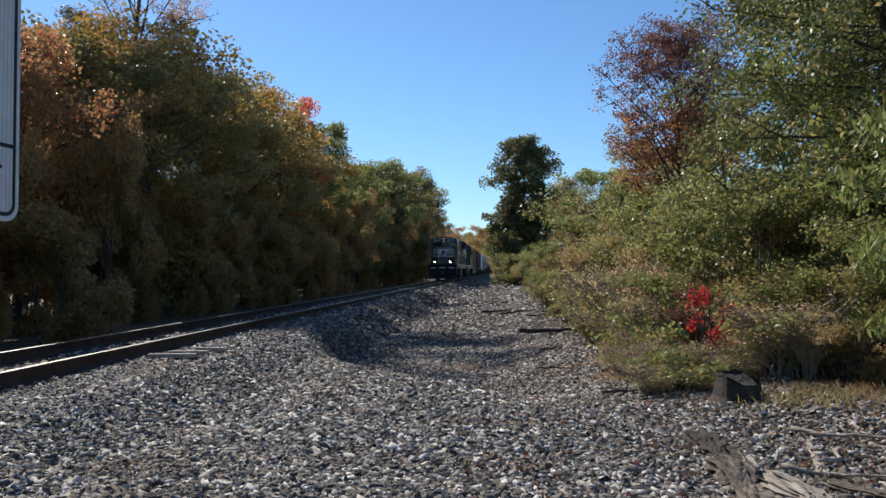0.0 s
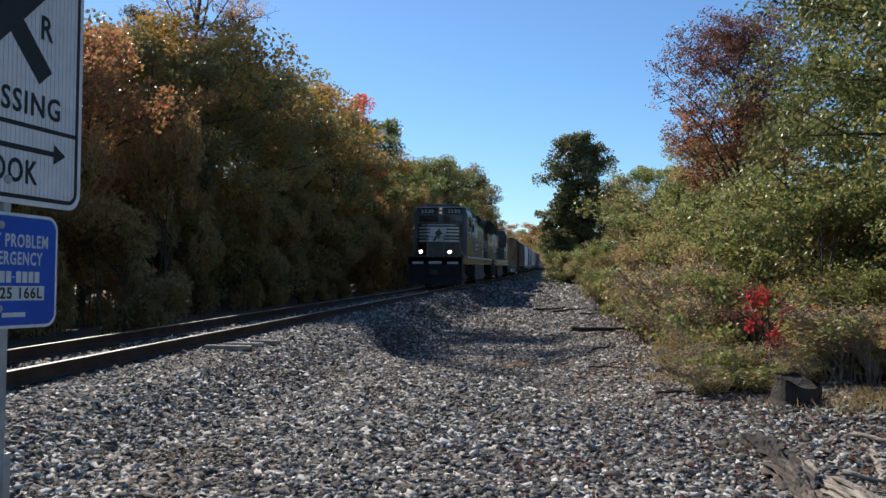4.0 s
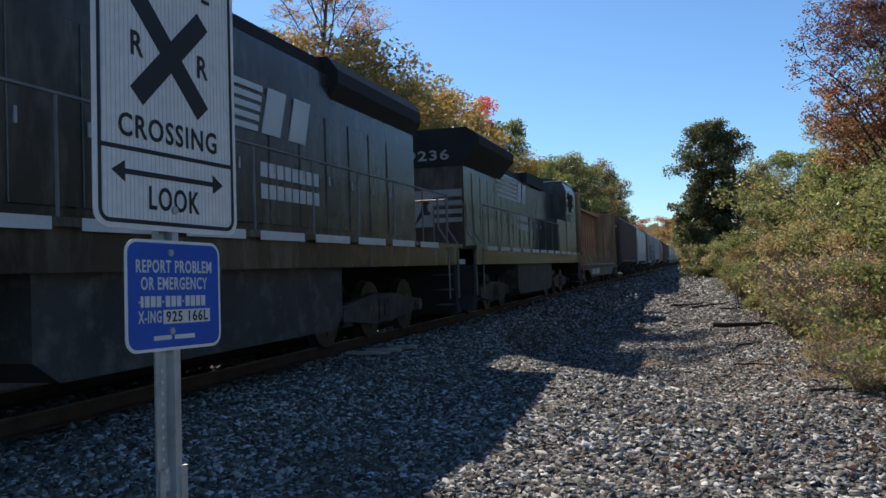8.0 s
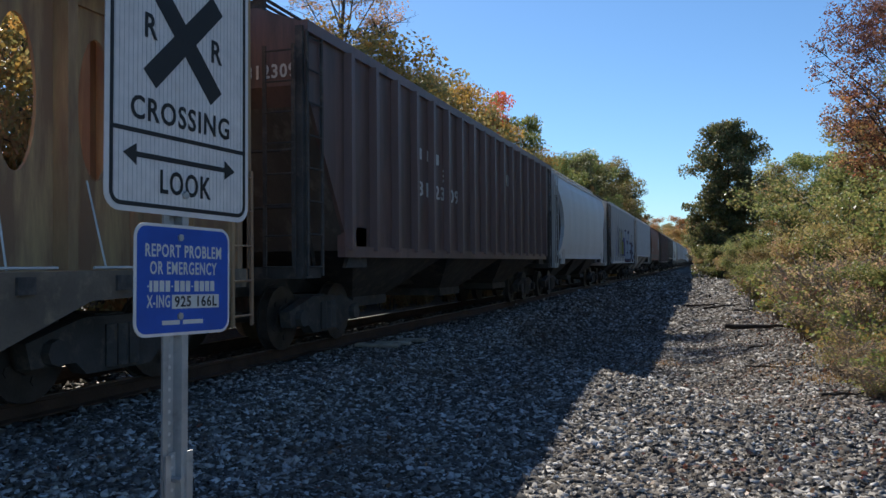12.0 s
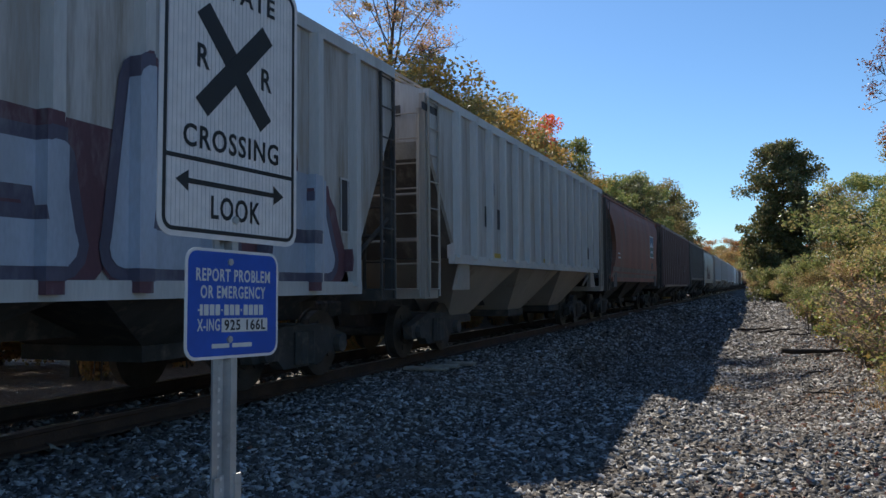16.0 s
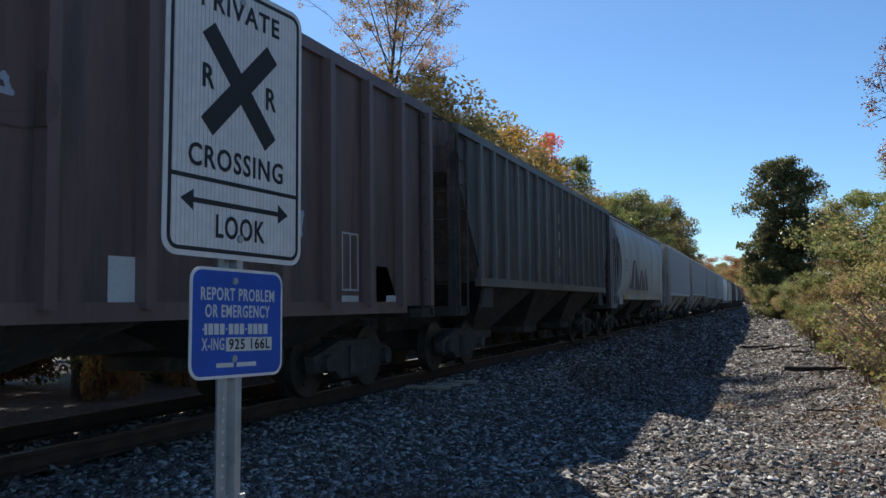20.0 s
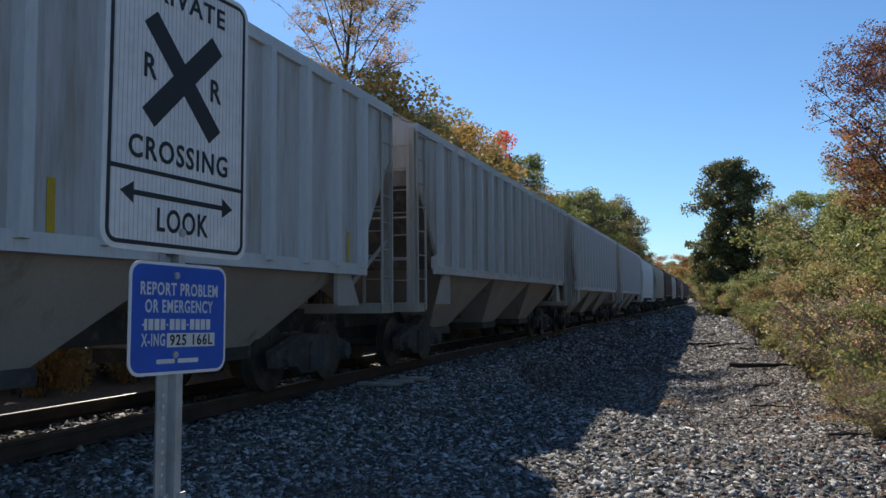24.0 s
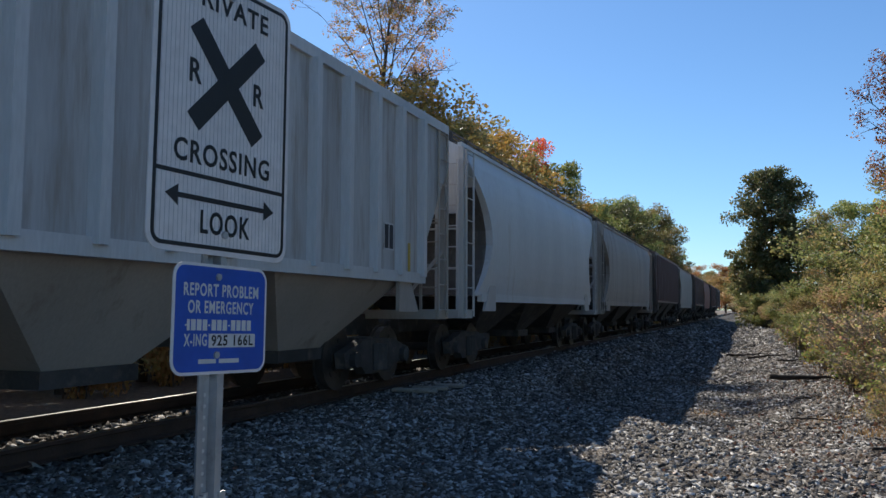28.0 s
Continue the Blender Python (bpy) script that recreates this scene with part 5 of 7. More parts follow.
def smooth_hopper(label, u, L, paint_body, frame_paint=None, z1=1.46, z2=4.3, hw=1.6, peak=4.62, dirty=True):
    """A covered hopper with plain curved sides and teardrop ends."""
    frame_paint = frame_paint or paint_body
    car = thing("hopper_car", label, "hopper car", TRAIN)
    y0, y1 = 0.5, L - 0.5

    def ends(z):
        f = min(1.0, max(0.0, (3.95 - z) / (3.95 - z1)))
        g = 1.2 * math.sin(0.9 * math.pi * f)
        return y0 + 0.5 + g, y1 - 0.5 - g
    side = [(hw - 0.1, z1), (hw - 0.06, 1.68), (hw - 0.03, 1.9), (hw - 0.01, 2.2), (hw, 2.5), (hw, 2.8), (hw, 3.1), (hw - 0.01, 3.35), (hw - 0.03, 3.6), (hw - 0.06, 3.8), (hw - 0.1, 4.0), (hw - 0.2, z2), (hw * 0.5, peak)]
    prof = side + [(-x, z) for x, z in side[::-1]]
    part("body", loft_y(bmesh.new(), prof, ends), paint_body, car)
    for s in (-1, 1):
        part("side_sill", boxm(s * (hw - 0.12) - 0.05, s * (hw - 0.12) + 0.05, y0 + 1.2, y1 - 1.2, z1 - 0.12, z1 + 0.04), paint_body, car)
        part("roof_rail", boxm(s * (hw - 0.2) - 0.04, s * (hw - 0.2) + 0.04, y0 + 0.2, y1 - 0.2, z2, z2 + 0.07), paint_body, car)
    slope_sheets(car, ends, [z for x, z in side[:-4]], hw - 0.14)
    span = (y1 - y0 - 3.6) / 3
    for i in range(3):
        c0 = y0 + 1.8 + span * i
        bm = bmesh.new()
        top = [(-1.4, c0, z1), (1.4, c0, z1), (1.4, c0 + span, z1), (-1.4, c0 + span, z1)]
        bot = [(-0.7, c0 + span * 0.38, 0.62), (0.7, c0 + span * 0.38, 0.62), (0.7, c0 + span * 0.62, 0.62), (-0.7, c0 + span * 0.62, 0.62)]
        va, vb = [bm.verts.new(p) for p in top], [bm.verts.new(p) for p in bot]
        for j in range(4):
            bm.faces.new((va[j], va[(j + 1) % 4], vb[(j + 1) % 4], vb[j]))
        bm.faces.new(vb)
        bmesh.ops.recalc_face_normals(bm, faces=bm.faces)
        part("hopper_bay", bm, UNDER, car)
        part("outlet_gate", boxm(-0.8, 0.8, c0 + span * 0.36, c0 + span * 0.64, 0.48, 0.64), UNDER, car)
    part("centre_sill", boxm(-0.25, 0.25, 0.5, L - 0.5, 0.75, 1.1), UNDER, car)
    for ye, s in ((y0, 1), (y1, -1)):
        end_cage(car, ye, s, hw - 0.06, z2, frame_paint)
        sheet = part("end_sheet", boxm(-hw + 0.16, hw - 0.16, ye + s * 0.2 - 0.015, ye + s * 0.2 + 0.015, 3.0, z2), paint_body, car)
        for i in range(5):
            part("end_marking", boxm(0.3 + 0.17 * i, 0.42 + 0.17 * i, ye + s * 0.2 - s * 0.019, ye + s * 0.2 - s * 0.0155, 3.75, 3.92) if s > 0 else boxm(0.3 + 0.17 * i, 0.42 + 0.17 * i, ye + s * 0.2 - s * 0.0155, ye + s * 0.2 - s * 0.019, 3.75, 3.92), UNDER, sheet)
        truck(car, ye + s * 1.75)
        coupler(car, ye - s * 0.5, s < 0)
    running_board(car, y0 + 0.1, y1 - 0.1, peak + 0.17, END_GRIME_SHADE if dirty else frame_paint)
    CARS.append((car, u))
    return car


def centerbeam(label, u, L):
    """A flat car with a tall middle wall pierced by oval windows, and a bulkhead at each end."""
    pnt = paint("faded_yellow", (0.62, 0.4, 0.2), 0.75, 0, 0.28, 1.4, 0.2, wear=(0.34, 0.19, 0.11), wear_amount=0.6, streak=7)
    soiled = paint("soiled_sill", (0.2, 0.15, 0.11), 0.8, 0, 0.35, 1.6, 0.2, wear=(0.32, 0.24, 0.16), wear_amount=0.35)
    car = thing("centerbeam_car", label, "flat car", TRAIN)
    part("deck", boxm(-1.4, 1.4, 0.6, L - 0.6, 1.0, 1.16), pnt, car)
    for s in (-1, 1):
        part("side_sill", prism_x(bmesh.new(), [(0.7, 1.16), (0.7, 0.95), (3.2, 0.9), (4.2, 0.55), (L - 4.2, 0.55), (L - 3.2, 0.9), (L - 0.7, 0.95), (L - 0.7, 1.16)], s * 1.4 - 0.04, s * 1.4 + 0.04), soiled, car)
    for ya, yb in ((0.55, 0.85), (L - 0.85, L - 0.55)):
        bh = part("bulkhead", boxm(-1.42, 1.42, ya + 0.1, yb - 0.1, 1.16, 4.5), pnt, car)
        for x in (-1.36, -0.7, 0.0, 0.7, 1.36):
            part("bulkhead_post", boxm(x - 0.06, x + 0.06, ya, yb, 1.16, 4.5), pnt, bh)
        part("bulkhead_cap", boxm(-1.45, 1.45, ya - 0.03, yb + 0.03, 4.5, 4.6), pnt, bh)
    part("top_chord", boxm(-0.42, 0.42, 0.85, L - 0.85, 4.3, 4.42), pnt, car)
    part("top_web", prism_x(bmesh.new(), [(0.85, 4.05), (0.85, 4.3), (L - 0.85, 4.3), (L - 0.85, 4.05)], -0.06, 0.06), pnt, car)
    n = int((L - 1.9) / 1.1)
    w = (L - 1.9) / n
    panel = post = None
    for i in range(n):
        if panel is None:
            bm = bmesh.new()
            k = 24
            rings = []
            for x in (-0.02, 0.02):
                o, r = [], []
                for j in range(k):
                    a = 2 * math.pi * j / k
                    cy, cz = math.cos(a), math.sin(a)
                    o.append(bm.verts.new((x, w / 2 + 0.27 * cy, 2.95 + 0.8 * cz)))
                    m = max(abs(cy), abs(cz))
                    zz = 2.95 + cz / m * 1.1 if cz > 0 else 2.95 + cz / m * 1.79
                    r.append(bm.verts.new((x, w / 2 + cy / m * w / 2, zz)))
                rings.append((o, r))
            for j in range(k):
                q = (j + 1) % k
                for o, r in rings:
                    bm.faces.new((o[j], o[q], r[q], r[j]))
                bm.faces.new((rings[0][0][j], rings[0][0][q], rings[1][0][q], rings[1][0][j]))
            bmesh.ops.recalc_face_normals(bm, faces=bm.faces)
            p = part("wall_panel", bm, pnt, car)
            q = part("wall_post", prism_x(bmesh.new(), [(-0.07, 1.16), (0.07, 1.16), (0.07, 4.3), (-0.07, 4.3)], -0.22, 0.22), pnt, car)
            panel, post = p.data, q.data
        else:
            p, q = new("wall_panel", panel), new("wall_post", post)
            p.parent = q.parent = car
        p.matrix_basis = pose(0, 0.95 + w * i, 0)
        q.matrix_basis = pose(0, 0.95 + w * i, 0)
        part("winch", boxm(1.32, 1.47, 0.95 + w * i + 0.3, 0.95 + w * i + 0.48, 0.98, 1.12), UNDER, car)
        if i % 2 == 0 or i > n * 0.45:
            r = random.Random(i)
            bm = bmesh.new()
            tube(bm, (1.3, 0.95 + w * i + 0.35, 1.17), (1.1, 0.95 + w * i + 0.35 + r.uniform(-0.12, 0.25), r.uniform(1.75, 2.1)), 0.01, seg=5)
            tube(bm, (1.38, 0.95 + w * i + 0.1, 1.19), (1.38, 0.95 + w * i + 0.8, 1.19), 0.014, seg=5)
            part("tie_down_cable", bm, WHITE_PAINT, car, "pale tie-down cable")
    for ye, s in ((0.5, 1), (L - 0.5, -1)):
        truck(car, ye + s * 1.9)
        coupler(car, ye - s * 0.5, s < 0)
        ladder(car, 1.45, ye + s * 0.1, ye + s * 0.5, 0.5, 2.3, pnt, 5)
    for i, l in enumerate((0.22, 0.22, 0.22, 0.22, 0.0, 0.26, 0.26, 0.26, 0.26, 0.26)):
        if l:
            part("side_lettering", boxm(1.442, 1.446, 4.4 + 0.34 * i, 4.4 + 0.34 * i + l, 0.66, 0.94), WHITE_PAINT, car, "worn pale lettering bar")
    CARS.append((car, u))
    return car


NOSE_Y = 1.62      # front of the leading nose, behind the head of the train


def nose_band(x0, x1, z0, z1, proud, back):
    """A band of the nose between two levels: flat in front, its cheeks chamfered, closed at the back."""
    def front(x):
        return NOSE_Y - proud + max(0.0, abs(x) - 0.62) * 0.85
    xs = sorted({x0, x1, *[x for x in (-0.62, 0.62) if x0 < x < x1]})
    return prism_z([(x, front(x)) for x in xs] + [(x1, max(back, front(x1) + 0.05)), (x0, max(back, front(x0) + 0.05))], z0, z1)


def loco(label, u, L, reverse, number, nd=0.0, up=0.0, m0=9.85, m1=3.05, top=4.15):
    """A six-axle diesel with a wide cab; reverse sets its long hood first."""
    car = thing("locomotive", label, "locomotive", TRAIN)
    f = (lambda y: L - y) if reverse else (lambda y: y)

    def bx(x0, x1, a, b, z0, z1, bevel=0.0):
        return boxm(x0, x1, min(f(a), f(b)), max(f(a), f(b)), z0, z1, bevel=bevel)

    def px(poly, x0, x1):
        return prism_x(bmesh.new(), [(f(y), z) for y, z in poly], x0, x1)
    part("frame", bx(-1.5, 1.5, 0.7, L - 0.7, 1.28, 1.66), BLACK_PAINT, car)
    part("walkway", bx(-1.57, 1.57, 0.6, L - 0.6, 1.66, 1.74), BLACK_PAINT, car)
    for s in (-1, 1):
        y = 2.6
        while y < L - 2.4:
            part("edge_stripe", bx(s * 1.573 - 0.004, s * 1.573 + 0.004, y, y + 1.15, 1.63, 1.74), WHITE_PAINT, car, "white stripe on the walkway edge")
            y += 1.5
    part("fuel_tank", px([(8.2, 1.28), (8.2, 0.55), (8.5, 0.35), (14.0, 0.35), (14.3, 0.55), (14.3, 1.28)], -1.4, 1.4), paint("tank_grime", (0.05, 0.047, 0.044), 0.7, 0, 0.3, 1.5, 0.2, wear=(0.11, 0.1, 0.09), wear_amount=0.4), car)
    for s in (-1, 1):
        part("air_tank", tubem((s * 1.2, f(8.3), 1.12), (s * 1.2, f(11.3), 1.12), 0.16, seg=10), UNDER, car)
    for y in (4.4, L - 4.4):
        truck(car, f(y), 3, 1.85, 0.51)
    for y, s in ((0.7, 1), (L - 0.7, -1)):
        part("pilot", px([(y, 1.66), (y, 0.55), (y - s * 0.22, 0.2), (y + s * 0.15, 0.2), (y + s * 0.3, 1.28), (y + s * 0.3, 1.66)], -1.45, 1.45), SOOT, car)
        coupler(car, f(y - s * 0.65), (s < 0) != reverse)
        for x in (-1.42, 1.1):
            st = bmesh.new()
            for i in range(4):
                box(st, x, x + 0.32, min(f(y + s * 0.1), f(y + s * 0.75)), max(f(y + s * 0.1), f(y + s * 0.75)), 0.4 + 0.33 * i, 0.43 + 0.33 * i)
            part("step_well", st, UNDER, car)
        for x in (-0.95, 0.95):
            part("step_stripe", bx(x - 0.3, x + 0.3, y - s * 0.004, y - s * 0.02, 1.3, 1.42), WHITE_PAINT, car)
        part("coupler_stripe", bx(-0.35, 0.35, y - s * 0.004, y - s * 0.02, 1.3, 1.44), WHITE_PAINT, car)
        # end handrails
        for sx in (-1, 1):
            for dx, dy in ((1.5, 0.1), (1.5, 0.8)):
                hr = bmesh.new()
                tube(hr, (sx * dx, f(y + s * dy), 0.55), (sx * dx, f(y + s * dy), 1.75), 0.022, seg=5)
                tube(hr, (sx * dx, f(y + s * dy), 1.75), (sx * (dx - 0.22), f(y + s * dy), 2.1), 0.022, seg=5)
                tube(hr, (sx * (dx - 0.22), f(y + s * dy), 2.1), (sx * (dx - 0.22), f(y + s * dy), 2.75), 0.022, seg=5)
                part("grab_rail", hr, RAILING, car)
            part("end_handrail", tubem((sx * 1.28, f(y + s * 0.1), 2.75), (sx * 0.45, f(y + s * 0.1), 2.75), 0.022, seg=5), RAILING, car)
            part("handrail_post", tubem((sx * 0.45, f(y + s * 0.1), 2.75), (sx * 0.45, f(y + s * 0.1), 1.74), 0.022, seg=5), RAILING, car)
    # nose and cab; nd moves them along, up lifts them
    if reverse:
        nose = part("nose", px([(1.4 + nd, 1.74), (1.2 + nd, 1.9), (1.2 + nd, 3.4 + up), (1.35 + nd, 3.52 + up), (2.8 + nd, 3.6 + up), (2.8 + nd, 1.74)], -1.15, 1.15), BLACK_PAINT, car)
    else:
        nose = part("nose", nose_band(-1.2, 1.2, 1.74, 3.46, 0.0, 2.8), BLACK_PAINT, car)
        part("nose_roof", nose_band(-1.16, 1.16, 3.46, 3.56, -0.05, 2.8), BLACK_PAINT, nose)
    bm = bmesh.new()
    prof = [(1.5, 1.74), (1.5, 4.1 + up), (1.34, 4.5 + up), (0.7, 4.66 + up), (-0.7, 4.66 + up), (-1.34, 4.5 + up), (-1.5, 4.1 + up), (-1.5, 1.74)]
    c0, c1 = 2.6 + nd, 5.4 + nd
    loft_y(bm, prof, lambda z: (min(f(c0 + max(0, z - 3.5) * 0.12), f(c1)), max(f(c0 + max(0, z - 3.5) * 0.12), f(c1))))
    cab = part("cab", bm, BLACK_PAINT, car)
    part("cab_roof_edge", bx(-1.38, 1.38, 2.5 + nd, 5.5 + nd, 4.47 + up, 4.52 + up), GALV, car, "pale metal roof edge")
    for s in (-1, 1):
        for w0, w1 in ((3.55, 4.15), (4.25, 4.85)):
            win = part("side_window", bx(s * 1.505 - 0.01, s * 1.505 + 0.01, w0 + nd, w1 + nd, 3.5 + up, 4.02 + up), GLASS_DARK, cab, "reflecting cab side window")
            part("window_frame", bx(s * 1.51 - 0.012, s * 1.51 + 0.012, w0 + nd - 0.05, w1 + nd + 0.05, 3.45 + up, 3.5 + up), UNDER, win)
        part("windshield", bx(s * 0.68 - 0.52, s * 0.68 + 0.52, c0 - 0.03, c0 + 0.05, 3.68 + up, 4.02 + up), GLASS_DARK, cab, "dark windshield")
        part("number_board", bx(s * 0.75 - 0.5, s * 0.75 + 0.5, c0 + 0.02, c0 + 0.1, 4.14 + up, 4.38 + up), SIGN_BLACK, cab)
        side = Matrix.Translation((s * 1.512, f(4.25 + nd), 3.0 + up)) @ Matrix.Rotation(radians(90 * s), 4, "Z") @ Matrix.Rotation(radians(90), 4, "X")
        lettering("lettering", number, 0.42, WHITE_PAINT, cab, side, 0.004, width=1.05)
        if not reverse:
            lettering("lettering", number, 0.26, WHITE_PAINT, cab, face(s * 0.75, 4.26 + up, c0 + 0.012), 0.004, width=0.72)
        part("mirror", bx(s * 1.6 - 0.06, s * 1.6 + 0.06, 4.95 + nd, 5.0 + nd, 3.2 + up, 3.6 + up), UNDER, cab)
    for z in (4.42, 4.18):
        part("headlight", tubem((0, f(c0 - 0.04), z + up), (0, f(c0 + 0.2), z + up), 0.085, seg=10), LAMP_DIM, cab)
    if not reverse:
        for x in (-0.8, 0.8):
            dl = part("ditch_light", tubem((x, 0.66, 1.95), (x, 0.8, 1.95), 0.08, seg=12), LAMP_ON, car, "lit ditch light")
            part("lamp_housing", tubem((x, 0.69, 1.95), (x, 0.9, 1.95), 0.11, seg=12), UNDER, dl)
        # white panel wrapped round the nose, with black bars and a plain dark shape in the middle
        part("nose_panel", nose_band(-1.12, 1.12, 2.52, 3.34, 0.012, 2.3), WHITE_PAINT, nose, "white striped nose emblem")
        for z in (2.62, 2.8, 2.98, 3.16):
            for x0, x1 in ((-1.12, -0.5 + 0.1 * (z - 2.6)), (0.32 + 0.3 * (z - 2.6), 1.12)):
                part("nose_stripe", nose_band(x0, x1, z, z + 0.085, 0.02, 2.3), BLACK_PAINT, nose)
        yn = NOSE_Y - 0.012
        part("nose_emblem", flat_poly([(-0.3, 2.56), (-0.1, 2.86), (-0.16, 3.02), (0.08, 3.26), (0.14, 3.1), (0.3, 2.94), (0.12, 2.9), (0.06, 2.62), (-0.02, 2.78), (-0.2, 2.54)], yn, 0.012), BLACK_PAINT, nose, "plain black emblem")
        # White strip stands in for the highlight on the nose's top edge.
        part("nose_highlight", nose_band(-0.95, 0.95, 3.43, 3.47, 0.02, 2.2), WHITE_PAINT, nose)
        part("nose_handrail", tubem((-0.9, yn - 0.3, 2.78), (0.9, yn - 0.3, 2.78), 0.02, seg=5), RAILING, car)
    # long hood
    hood = part("long_hood", bx(-0.92, 0.92, 5.4 + nd, L - 1.9, 1.74, top, bevel=0.06), BLACK_PAINT, car)
    part("hood_roof", px([(6.2, top), (6.4, top + 0.22), (L - 2.2, top + 0.22), (L - 2.0, top)], -0.8, 0.8), SOOT, car)
    part("equipment_cabinet", bx(-1.48, 1.48, 5.4 + nd, 7.0, 1.74, 3.0), BLACK_PAINT, car)
    part("dynamic_brake", px([(7.0, 4.1), (7.2, 4.55), (10.4, 4.5), (10.6, 4.1)], -1.02, 1.02), SOOT, car)
    half = [(0.92, 3.85), (1.38, 4.38), (1.4, 4.6), (1.05, 4.84)] if top < 4.3 else [(0.92, 4.05), (1.08, 4.3), (1.08, 4.52), (0.9, 4.76)]
    rad = loft_y(bmesh.new(), half + [(-x, z) for x, z in half[::-1]], lambda z: (min(f(L - 6.1), f(L - 1.88)), max(f(L - 6.1), f(L - 1.88))))
    part("radiator", rad, SOOT, car, "sooty flared radiator housing")
    part("exhaust", bx(-0.3, 0.3, 11.2, 12.2, 4.4, 4.75), UNDER, car)
    for i in range(3):
        part("roof_fan", tubem((0, f(L - 5.3 + 1.25 * i), 4.84), (0, f(L - 5.3 + 1.25 * i), 4.92), 0.55, seg=14), UNDER, car)
    for s in (-1, 1):
        for i in range(12):
            y = 7.5 + (L - 10.2) * i / 12
            d = part("hood_door", bx(s * 0.925 - 0.012, s * 0.925 + 0.012, y + 0.04, y + (L - 10.2) / 12 - 0.04, 1.9, 3.7, bevel=0.008), BLACK_PAINT, hood)
            part("latch", bx(s * 0.94 - 0.008, s * 0.94 + 0.012, y + 0.1, y + 0.14, 2.6, 2.75), GALV, d)
        # walkway handrail
        part("side_handrail", tubem((s * 1.5, f(6.6), 2.78), (s * 1.5, f(L - 1.5), 2.78), 0.02, seg=5), RAILING, car)
        for i in range(9):
            y = 6.8 + (L - 8.4) * i / 8
            part("handrail_post", tubem((s * 1.5, f(y), 1.74), (s * 1.5, f(y), 2.78), 0.017, seg=5), RAILING, car)
        # plain white mark: speed stripes and two bars of lettering
        z0 = 3.15 + up
        for k in range(5):
            part("side_stripe", boxm(s * 0.945 - 0.006, s * 0.945 + 0.006, m0, m0 + m1 - 0.2 + 0.04 * k, z0 + 0.14 * k, z0 + 0.085 + 0.14 * k), WHITE_PAINT, hood)
        for q in (m0 + m1 - 0.1, m0 + m1 + 0.68):
            part("side_mark", prism_x(bmesh.new(), [(q, z0), (q + 0.52, z0), (q + 0.74, z0 + 0.66), (q + 0.22, z0 + 0.66)], s * 0.945 - 0.007, s * 0.945 + 0.007), WHITE_PAINT, hood)
        for z in (z0 - 0.6, z0 - 0.9):
            for k in range(8):
                part("side_lettering", boxm(s * 0.945 - 0.006, s * 0.945 + 0.006, m0 + m1 - 0.15 + 0.23 * k, m0 + m1 + 0.03 + 0.23 * k, z, z + 0.2), WHITE_PAINT, hood)
    if reverse:
        ye = f(L - 1.9)
        dusty = paint("dusty_white_paint", (0.42, 0.41, 0.4), 0.7, 0, 0.2, 2, 0.05)
        part("hood_panel", boxm(-0.88, 0.88, ye - 0.012, ye - 0.002, 2.3, 3.25), dusty, hood, "dusty white striped hood-end emblem")
        for z in (2.3, 2.52, 2.74, 2.96):
            for x0, x1 in ((-0.88, -0.5), (0.1, 0.88)):
                part("hood_stripe", boxm(x0, x1, ye - 0.02, ye - 0.012, z, z + 0.1), BLACK_PAINT, hood)
        part("hood_emblem", flat_poly([(-0.42, 2.34), (-0.34, 2.55), (-0.24, 2.72), (-0.2, 2.95), (-0.1, 3.0), (0.02, 2.93), (-0.06, 2.86), (-0.04, 2.72), (0.05, 2.66), (-0.02, 2.6), (-0.16, 2.62), (-0.28, 2.5)], ye - 0.012, 0.01), BLACK_PAINT, hood, "plain black emblem")
        lettering("lettering", number, 0.36, dusty, hood, face(0.0, 4.14, ye - 0.03), 0.004, width=1.15)
        for k in range(5):
            part("nose_stripe", bx(1.152, 1.162, 1.22 + nd, 1.75 + nd - 0.05 * k, 2.25 + 0.22 * k, 2.37 + 0.22 * k), WHITE_PAINT, nose)
    CARS.append((car, u))
    return car


